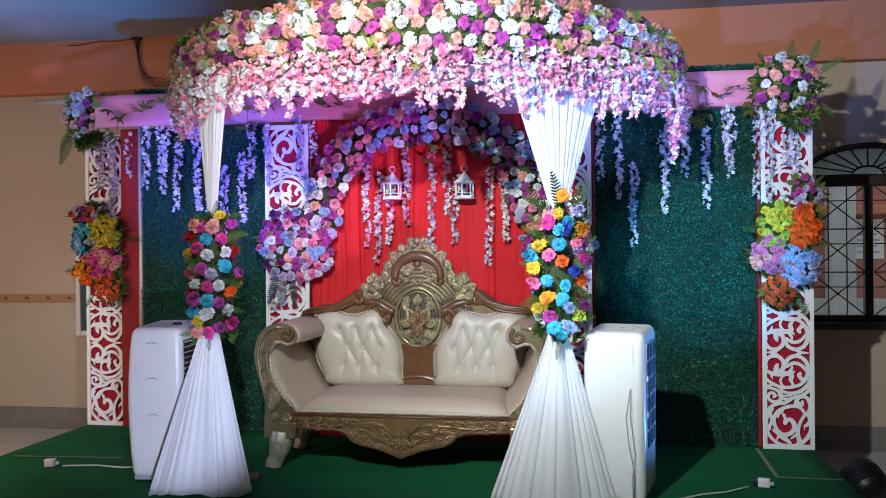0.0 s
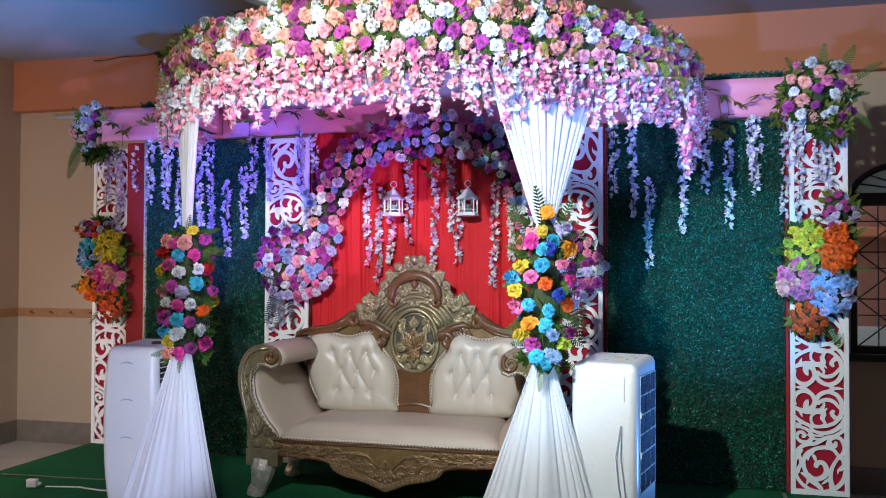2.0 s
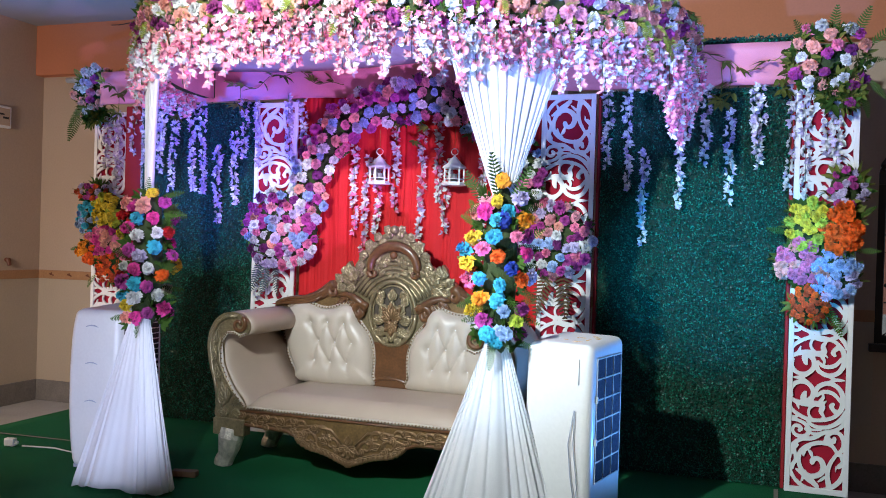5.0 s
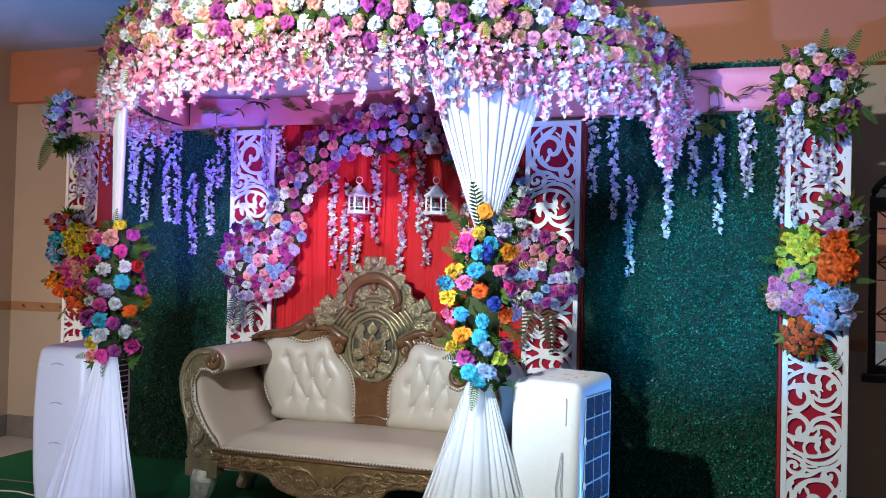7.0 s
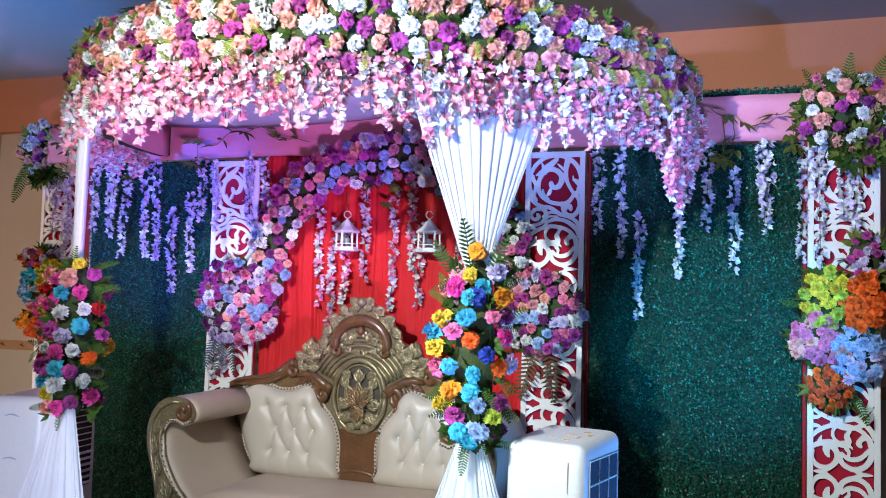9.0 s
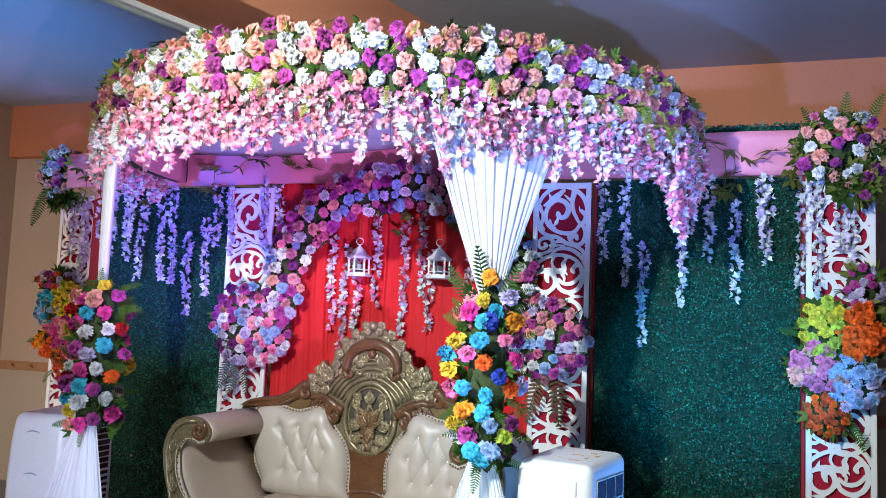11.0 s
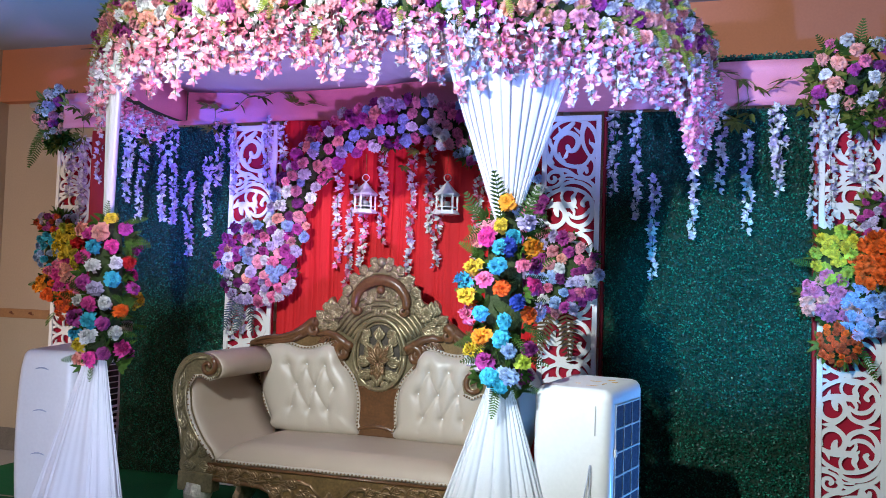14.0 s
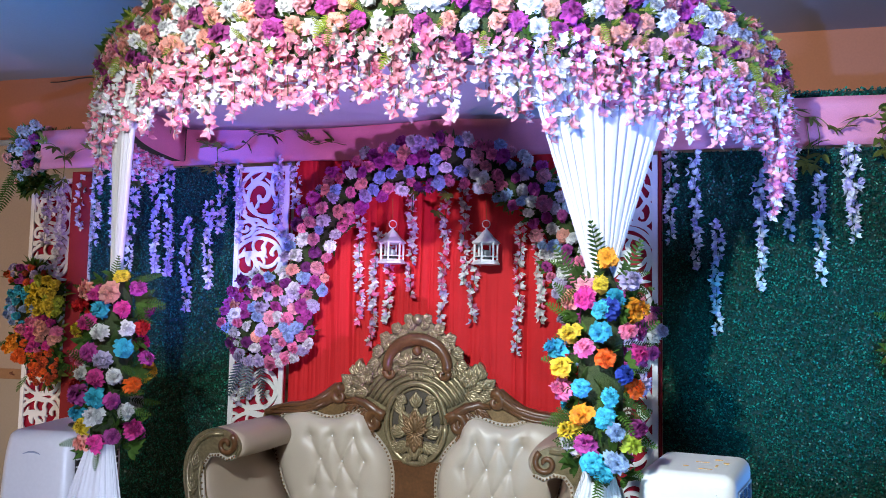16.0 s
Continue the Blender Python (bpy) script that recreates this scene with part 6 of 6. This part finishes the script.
# seat
bm = bmesh.new()
nx, ny = 44, 16
g2 = []
for i in range(nx + 1):
    col = []
    for j in range(ny + 1):
        u, v = i / nx, j / ny
        y = 0.0 + 0.60 * v
        x = (-0.70 + 1.40 * u) * (1 + 0.0 * v)
        e = min(1, min(u, 1 - u) * 12) ** 0.5
        f = min(1, v * 9) ** 0.5
        col.append(bm.verts.new((x, y - 0.014 * f * 0, 0.385 + 0.085 * e * f + 0.014 * math.sin(math.pi * u) * math.sin(math.pi * v) + 0.004 * noise.noise(Vector((u * 6, v * 4, 2))))))
    g2.append(col)
for i in range(nx):
    for j in range(ny):
        bm.faces.new((g2[i][j], g2[i + 1][j], g2[i + 1][j + 1], g2[i][j + 1]))
rim2 = [g2[i][0] for i in range(nx + 1)] + [g2[nx][j] for j in range(1, ny + 1)] + [g2[i][ny] for i in range(nx - 1, -1, -1)] + [g2[0][j] for j in range(ny - 1, 0, -1)]
low2 = [bm.verts.new((v.co.x, v.co.y, 0.35)) for v in rim2]
for k in range(len(rim2)):
    q = (k + 1) % len(rim2)
    bm.faces.new((rim2[q], rim2[k], low2[k], low2[q]))
bm.faces.new(low2)
seat = part("seat", bm, M_LEATHER, sofa, "smooth cream leatherette seat", smooth=True)
part("piping", tube(bmesh.new(), [(-0.70 + 1.40 * k / 20, -0.006, 0.376 + 0.002 * math.sin(k * 1.7)) for k in range(21)], 0.010, 8), M_PADLEATHER, seat, "pale piping", smooth=True)
bm = bmesh.new()
for k in range(66):
    bmesh.ops.create_icosphere(bm, subdivisions=1, radius=0.0066, matrix=Matrix.Translation((-0.69 + 1.38 * k / 65, -0.015, 0.376)))
part("nail_trim", bm, M_NAIL, seat, "row of brass nails", kind="stuff", smooth=True)

# apron with a drooping carved middle
low = [(0.72, 0.265), (0.62, 0.262), (0.52, 0.258), (0.42, 0.255), (0.36, 0.235), (0.33, 0.20), (0.27, 0.175), (0.20, 0.165), (0.14, 0.15), (0.08, 0.125), (0.03, 0.11), (0.0, 0.10)]
out = [(-0.74, 0.365), (0.74, 0.365)] + low + [(-x, z) for x, z in low[-2::-1]]
part("apron", slab(bmesh.new(), out[::-1], -0.02, 0.03, 0.004), M_APRON, sofa, "carved gilt-brown front apron")
bm = bmesh.new()
raised(bm, [(x, z + 0.010) for x, z in low], 0.010, -0.022, 0.9)
raised(bm, [(-x, z + 0.010) for x, z in low], 0.010, -0.022, 0.9)
raised(bm, [(-0.74, 0.358), (0.74, 0.358)], 0.008, -0.022, 0.9)
part("apron_moulding", bm, M_WOOD, sofa, "brown rope moulding", smooth=True)
bm = bmesh.new()
for sg in (-1, 1):
    for cx_, cz_, r0, a0, a1 in ((0.11, 0.215, 0.045, 200, -160), (0.17, 0.28, 0.045, 0, 320), (0.26, 0.235, 0.045, 200, -160), (0.31, 0.305, 0.035, 0, 320), (0.40, 0.300, 0.036, 200, -140), (0.50, 0.31, 0.034, 0, 320), (0.59, 0.305, 0.034, 200, -140), (0.67, 0.315, 0.030, 0, 300)):
        raised(bm, [(sg * x, z) for x, z in spiral(cx_, cz_, r0, 0.010, a0, a1, 14)], taper(0.012, 0.006, 14), -0.022, 0.9)
        acanthus(bm, sg * (cx_ + 0.02), cz_ + 0.005, 20 if sg > 0 else 160, 0.070, 0.028, -0.022, 2)
        acanthus(bm, sg * (cx_ - 0.01), cz_ - 0.01, 215 if sg > 0 else -35, 0.055, 0.024, -0.022, 2)
    raised(bm, [(sg * x, z) for x, z in ((0.04, 0.22), (0.12, 0.30), (0.22, 0.31), (0.34, 0.30), (0.46, 0.285), (0.58, 0.30), (0.70, 0.295))], [0.006, 0.010, 0.010, 0.009, 0.009, 0.008, 0.004], -0.022, 0.9)
part("apron_carving", bm, M_COPPER, sofa, "gilt scroll carving", smooth=True)
bm = bmesh.new()
for a in (-90, -60, -120, -30, -150, 90):
    acanthus(bm, 0, 0.215, a, 0.075 if a != 90 else 0.06, 0.026, -0.028, 2)
part("apron_shell", bm, M_COPPER, sofa, "pale carved shell", smooth=True)
bm = bmesh.new()
for sg in (-1, 1):
    for (xa, za), (xb, zb) in zip(low[4:], low[5:]):
        for u in (0.25, 0.75):
            x_, z_ = xa + (xb - xa) * u, za + (zb - za) * u
            acanthus(bm, sg * x_, z_ + 0.026, -90 - sg * 40, 0.036, 0.022, -0.024, 1)
part("apron_frill", bm, M_COPPER, sofa, "row of carved leaves along the apron's lower edge", smooth=True)

# Added dark board: the shade under the seat is put into its colour.
part("under_seat_shade", boxed(-0.76, 0.76, 0.605, 0.655, 0.13, 0.395, 0.008), M_SHADEBROWN, sofa, "dark board standing in for the shade under the sofa")

# arms with carved scroll fronts
OUTER = [(0.715, 0.30), (0.915, 0.30), (0.915, 0.40), (0.94, 0.52), (0.975, 0.64), (0.99, 0.75), (0.975, 0.84), (0.93, 0.915), (0.86, 0.955), (0.78, 0.955), (0.725, 0.925), (0.70, 0.875), (0.715, 0.83), (0.755, 0.815), (0.80, 0.835), (0.845, 0.83), (0.875, 0.79), (0.885, 0.73), (0.875, 0.64), (0.84, 0.56), (0.79, 0.48), (0.73, 0.41)]
for sg in (-1, 1):
    prof_ = [(sg * x, z) for x, z in rounded(OUTER)]
    if sg < 0:
        prof_ = prof_[::-1]
    shrink = [(0.852 * sg + (x - 0.852 * sg) * 0.985, 0.64 + (z - 0.64) * 0.992) for x, z in prof_]

    def swell(x, z, amount):
        """The stuffing of the inner face, which grows towards the back."""
        f = max(0.0, min(1.0, (0.85 - z) / 0.16)) if abs(x) < 0.905 else 0.0
        return x - sg * amount * f * f * (3 - 2 * f)
    bm = bmesh.new()
    loops = [[bm.verts.new((swell(0.98 * sg + (x - 0.98 * sg) * g_, z, full) if abs(x) < 0.895 else 0.98 * sg + (x - 0.98 * sg) * g_, y, 0.42 + (z - 0.42) * (1 + 0.12 * (g_ - 1)))) for x, z in shrink] for y, g_, full in ((0.012, 1.0, 0.0), (0.022, 1.05, 0.012), (0.045, 1.085, 0.024), (0.09, 1.11, 0.035), (0.20, 1.125, 0.06), (0.40, 1.12, 0.085), (0.61, 1.10, 0.115))]
    for a, b in zip(loops, loops[1:]):
        for k in range(len(a)):
            q = (k + 1) % len(a)
            bm.faces.new((a[k], a[q], b[q], b[k]))
    bm.faces.new(loops[0][::-1])
    bm.faces.new(loops[-1])
    part("arm_pad", bm, M_LEATHER, sofa, "padded cream leatherette arm", smooth=True)
    part("arm_front", slab(bmesh.new(), prof_, -0.020, 0.016, 0.008), M_GOLD, sofa, "carved gilt scroll arm front")
    bm = bmesh.new()
    raised(bm, [(sg * x, z) for x, z in spiral(0.765, 0.885, 0.052, 0.008, 120, 560, 22)], taper(0.015, 0.012, 22), -0.024, 1.0)
    part("arm_scroll", bm, M_WOOD, sofa, "brown scroll end", smooth=True)
    bm = bmesh.new()
    raised(bm, [(sg * x, z) for x, z in ((0.90, 0.40), (0.925, 0.52), (0.955, 0.64), (0.968, 0.75), (0.952, 0.83), (0.91, 0.895), (0.85, 0.93), (0.78, 0.935))], 0.012, -0.021, 0.9)
    raised(bm, [(sg * x, z) for x, z in ((0.75, 0.41), (0.805, 0.48), (0.86, 0.56), (0.895, 0.64), (0.905, 0.73), (0.893, 0.80))], 0.009, -0.021, 0.9)
    for x, z, a, ln, w in ((0.83, 0.40, 70, 0.12, 0.045), (0.87, 0.37, 95, 0.12, 0.035), (0.80, 0.39, 130, 0.06, 0.03), (0.82, 0.34, 0, 0.07, 0.03), (0.80, 0.34, 180, 0.06, 0.03), (0.90, 0.53, 80, 0.10, 0.03), (0.93, 0.64, 85, 0.10, 0.028), (0.93, 0.75, 100, 0.10, 0.028)):
        acanthus(bm, sg * x, z, a if sg > 0 else 180 - a, ln, w, -0.023)
    part("arm_carving", bm, M_GOLD, sofa, "carved gilt leaves", smooth=True)
    bm = bmesh.new()
    inner = OUTER[12:] + [(0.71, 0.385)]
    part("piping", tube(bmesh.new(), [(sg * x, -0.022, z) for x, z in inner], 0.010, 8), M_PADLEATHER, sofa, "pale piping", smooth=True)
    for (xa, za), (xb, zb) in zip(inner, inner[1:]):
        for q in range(3):
            u = q / 3
            bmesh.ops.create_icosphere(bm, subdivisions=1, radius=0.0062, matrix=Matrix.Translation((sg * (xa + (xb - xa) * u), -0.031, za + (zb - za) * u)))
    part("nail_trim", bm, M_NAIL, sofa, "row of brass nails", kind="stuff", smooth=True)
    part("side_rail", boxed(*sorted((sg * 0.72, sg * 0.90)), 0.03, 0.62, 0.265, 0.36, 0.01), M_APRON, sofa)
    part("corner_block", boxed(*sorted((sg * 0.705, sg * 0.925)), -0.035, 0.05, 0.20, 0.305, 0.008), M_GOLD, sofa, "carved block above the leg")
    for yy in (0.03, 0.58):
        bm = bmesh.new()
        path = [(sg * 0.82, yy, 0.225), (sg * 0.825, yy - 0.014, 0.175), (sg * 0.835, yy - 0.012, 0.12), (sg * 0.855, yy - 0.008, 0.065), (sg * 0.872, yy - 0.012, 0.028), (sg * 0.876, yy - 0.014, 0.002)]
        tube(bm, path, [0.082, 0.079, 0.069, 0.056, 0.058, 0.057], 12, 1.0, (0, 1, 0))
        for v in bm.verts:
            v.co += 0.002 * noise.noise_vector(v.co * 30)
            v.co.z = max(v.co.z, 0.002)
        part("leg", bm, M_WRAP, sofa, "carved leg wrapped in silvery film")

# ---- air coolers ----


def cooler(m, label, kind_):
    """A tall white air cooler; its front faces -y, its left foot corner is at the origin."""
    w, d, h = 0.345, 0.43, 0.985
    t = thing("air_cooler", m, label, "air cooler", "air coolers beside the sofa")
    bm = boxed(0, w, 0, d, 0.022, h, 0.045, 4)
    for k in range(1, 15):
        bmesh.ops.bisect_plane(bm, geom=list(bm.verts) + list(bm.edges) + list(bm.faces), plane_co=(0, 0, 0.07 + 0.86 * k / 15), plane_no=(0, 0, 1))
    for v in bm.verts:
        f = (v.co.z - 0.035) / (h - 0.035)
        bulge = (0.026 if kind_ == "slots" else 0.012) * math.sin(math.pi * max(0, min(1, f)))
        v.co.y += (-min(bulge, 0.014) if v.co.y < d / 2 else bulge * 0.3)
        if kind_ == "slots":
            v.co.x += (0.012 - bulge if v.co.x < w / 2 else bulge * 0.25 - 0.006)
        if f > 0.9:
            v.co.z -= 0.02 * (1 - v.co.y / d)
    body = part("body", bm, M_PLASTIC, t, smooth=True)
    body.modifiers.new("even_normals", "WEIGHTED_NORMAL")
    part("base", boxed(0.02, w - 0.02, 0.02, d - 0.02, 0.012, 0.04, 0.006), M_GREYPLASTIC, t)
    for x in (0.05, w - 0.05):
        for y in (0.05, d - 0.05):
            part("caster", lathe(bmesh.new(), ((0.018, 0.0), (0.022, 0.008), (0.022, 0.014), (0.014, 0.02)), 12, (x, y, 0)), M_BLACK, t)
    if kind_ == "slots":
        for z in (0.42, 0.645, 0.865):
            bm = tube(bmesh.new(), [(0.115 + 0.085 * k / 6, -0.0165, z + 0.010 * math.sin(math.pi * k / 6)) for k in range(7)], [0.0015, 0.003, 0.0038, 0.004, 0.0038, 0.003, 0.0015], 6)
            part("grip", bm, M_GREYPLASTIC, t, "shallow grey moulded grip")
        # Flush black slab: the shade between the louvres is painted in.
        part("side_shadow_gap", boxed(w - 0.006, w + 0.003, 0.034, 0.38, 0.46, 0.885, 0.002, 1), M_BLACK, t, "black slab that paints the shade in the air outlet")
        for k in range(13):
            pale = k < 6
            bm = boxed(-0.003, 0.010 if pale else 0.004, 0.034, 0.38, -0.007 if pale else -0.0015, 0.003)
            part("louvre", bm, M_PLASTIC, t, "", pose(w + 0.003, 0, 0.478 + 0.033 * k, 0, 24, 0))
        part("control_dial", lathe(bmesh.new(), ((0.03, 0), (0.03, 0.01), (0.024, 0.014)), 16, (0.25, 0.16, h - 0.012)), M_BLACK, t)
    else:
        part("pad", boxed(w - 0.006, w + 0.001, 0.065, 0.375, 0.31, 0.90), M_PAD, t, "dark blue cooling pad")
        for k in range(4):
            y = 0.062 + 0.316 * k / 3
            part("grille_bar", boxed(w - 0.002, w + 0.005, y - 0.0036, y + 0.0036, 0.305, 0.905, 0.002, 1), M_PLASTIC, t)
        for k in range(7):
            z = 0.31 + 0.59 * k / 6
            part("grille_bar", boxed(w - 0.0015, w + 0.006, 0.058, 0.382, z - 0.0036, z + 0.0036, 0.002, 1), M_PLASTIC, t)
        for z in (0.49, 0.69):
            part("clip", boxed(w + 0.001, w + 0.012, 0.048, 0.064, z, z + 0.032, 0.004), M_PLASTIC, t)
        part("drain_panel", boxed(w - 0.125, w - 0.055, -0.0165, -0.008, 0.05, 0.20, 0.003, 1), M_PLASTIC, t, "small raised panel")
        part("edge_strip", boxed(w - 0.065, w - 0.060, -0.0185, -0.008, 0.78, 0.90), M_PLASTIC, t)
        for x, y, a, b in ((0.20, 0.10, 0.05, 0.008), (0.25, 0.15, 0.008, 0.05), (0.17, 0.22, 0.05, 0.010), (0.23, 0.28, 0.03, 0.02), (0.14, 0.13, 0.02, 0.010), (0.27, 0.22, 0.02, 0.03)):
            zt = h - 0.02 * (1 - (y + b / 2) / d)
            part("sticker", boxed(x, x + a, y, y + b, zt - 0.006, zt + 0.0012), M_STICKER, t, "torn orange and yellow sticker")
        part("cord", tube(bmesh.new(), [(w - 0.075, -0.022, 0.66), (w - 0.10, -0.026, 0.5), (w - 0.085, -0.026, 0.35), (w - 0.055, -0.028, 0.2), (w - 0.06, -0.03, 0.05), (w - 0.05, -0.05, 0.006)], 0.0028, 6), M_GREYPLASTIC, t, "thin grey cord", smooth=True)
        part("cord", tube(bmesh.new(), [(w - 0.072, -0.022, 0.66), (w - 0.075, -0.026, 0.5), (w - 0.06, -0.026, 0.38), (w - 0.05, -0.026, 0.3), (w - 0.068, -0.028, 0.16), (w - 0.055, -0.05, 0.006)], 0.0025, 6), M_GREYPLASTIC, t, "thin grey cord", smooth=True)
    return t


cooler(pose(-2.672, 4.975, 0, 0, 0, 4), "tall white air cooler with moulded grips beside the drape", "slots")
cooler(pose(0.128, 4.93, 0, 0, 0, -12.5), "tall white air cooler with side grille and torn sticker", "grille")

# ---- small things on the stage ----


def socket_box(x, y, turn, label):
    t = thing("extension_socket", pose(x, y, 0.003, 0, 0, turn) @ Matrix.Scale(0.68, 4), label, "extension socket", "extension sockets")
    part("case", boxed(-0.05, 0.05, -0.03, 0.03, 0, 0.075, 0.006), M_PLASTIC, t)
    part("plate", boxed(-0.042, 0.042, -0.034, -0.029, 0.008, 0.067, 0.002, 1), M_BOARD, t)
    part("plug", boxed(0.05, 0.085, -0.015, 0.015, 0.02, 0.05, 0.006), M_CABLE, t)
    return t


socket_box(-3.41, 5.26, 10, "white extension socket box lying on the carpet")
sb = socket_box(1.19, 5.38, -15, "white extension socket with black plug on the carpet")
part("black_plug", boxed(-0.09, -0.05, -0.025, 0.02, 0.015, 0.06, 0.008), M_BLACK, sb)


def cable(pts, label):
    line = []
    for (xa, ya), (xb, yb) in zip(pts, pts[1:]):
        for k in range(8):
            f = k / 8
            line.append((xa + (xb - xa) * f, ya + (yb - ya) * f + 0.01 * math.sin(9 * (xa + (xb - xa) * f)), 0.006))
    line.append((*pts[-1], 0.006))
    ob = part("power_cable", tube(bmesh.new(), line, 0.005, 6), M_CABLE, None, label, smooth=True)
    tagged(ob, "", "cable", "cables on the carpet")


cable(((-3.33, 5.27), (-3.1, 5.33), (-2.9, 5.30), (-2.68, 5.36)), "pale cable running across the carpet to the cooler")
cable(((1.10, 5.37), (0.95, 5.22), (0.8, 5.15), (0.6, 5.0)), "pale cable running across the carpet to the socket")

par = thing("par_lamp", pose(1.95, 6.03, FLOOR_Z, 0, 0, 20) @ Matrix.Scale(0.86, 4), "black stage spotlight standing on the floor beside the stage", "spotlight")
part("yoke", tube(bmesh.new(), [(-0.17, 0, 0.30), (-0.17, 0, 0.04), (-0.14, 0, 0.012), (0.14, 0, 0.012), (0.17, 0, 0.04), (0.17, 0, 0.30)], 0.014, 6), M_BLACK, par)
bm = bmesh.new()
lathe(bm, ((0.10, -0.13), (0.135, -0.10), (0.15, -0.02), (0.15, 0.10), (0.14, 0.13), (0.12, 0.13)), 18)
for v in bm.verts:
    v.co = Matrix.Rotation(radians(-60), 3, "X") @ v.co + Vector((0, 0, 0.30))
part("housing", bm, M_BLACK, par, smooth=True)
bm = lathe(bmesh.new(), ((0.118, 0.131), (0.118, 0.136)), 18)
for v in bm.verts:
    v.co = Matrix.Rotation(radians(-60), 3, "X") @ v.co + Vector((0, 0, 0.30))
part("lens", bm, M_LENS, par)
for k in range(6):
    bm = lathe(bmesh.new(), ((0.152, -0.06 + 0.022 * k), (0.160, -0.058 + 0.022 * k), (0.160, -0.050 + 0.022 * k), (0.152, -0.048 + 0.022 * k)), 18)
    for v in bm.verts:
        v.co = Matrix.Rotation(radians(-60), 3, "X") @ v.co + Vector((0, 0, 0.30))
    part("cooling_fin", bm, M_BLACK, par)

# dangling wires on the beam over the backdrop
wires = thing("wire_bundle", pose(-4.25, WALL_Y - 0.13, 3.55), "black tangled wires hanging from a bracket on the beam", "wires")
part("bracket", boxed(-0.05, 0.05, -0.03, 0.01, 0.0, 0.03, 0.004, 1), M_BLACK, wires)
for k in range(5):
    a = 0.4 * k
    pts_ = [(0.012 * k - 0.02, -0.02, 0.01), (0.01 + 0.02 * math.sin(a), -0.03, -0.12), (0.03 + 0.02 * math.sin(2 * a), -0.025, -0.26), (0.05 + 0.02 * k, -0.02, -0.38), (0.12 + 0.03 * k, -0.015, -0.46 + 0.02 * k), (0.25 + 0.05 * k, -0.012, -0.48)]
    part("wire", tube(bmesh.new(), pts_, 0.004, 5), M_BLACK, wires, smooth=True)
for x0, x1, z0, z1 in ((-0.75, 0.0, -0.02, 0.015), (0.0, 0.05, 0.03, 0.06), (-0.06, 0.0, 0.05, 0.015)):
    part("wire", tube(bmesh.new(), [(x0 + (x1 - x0) * k / 8, -0.015, z0 + (z1 - z0) * k / 8 + 0.008 * math.sin(5 * k)) for k in range(9)], 0.005, 5), M_BLACK, wires, smooth=True)
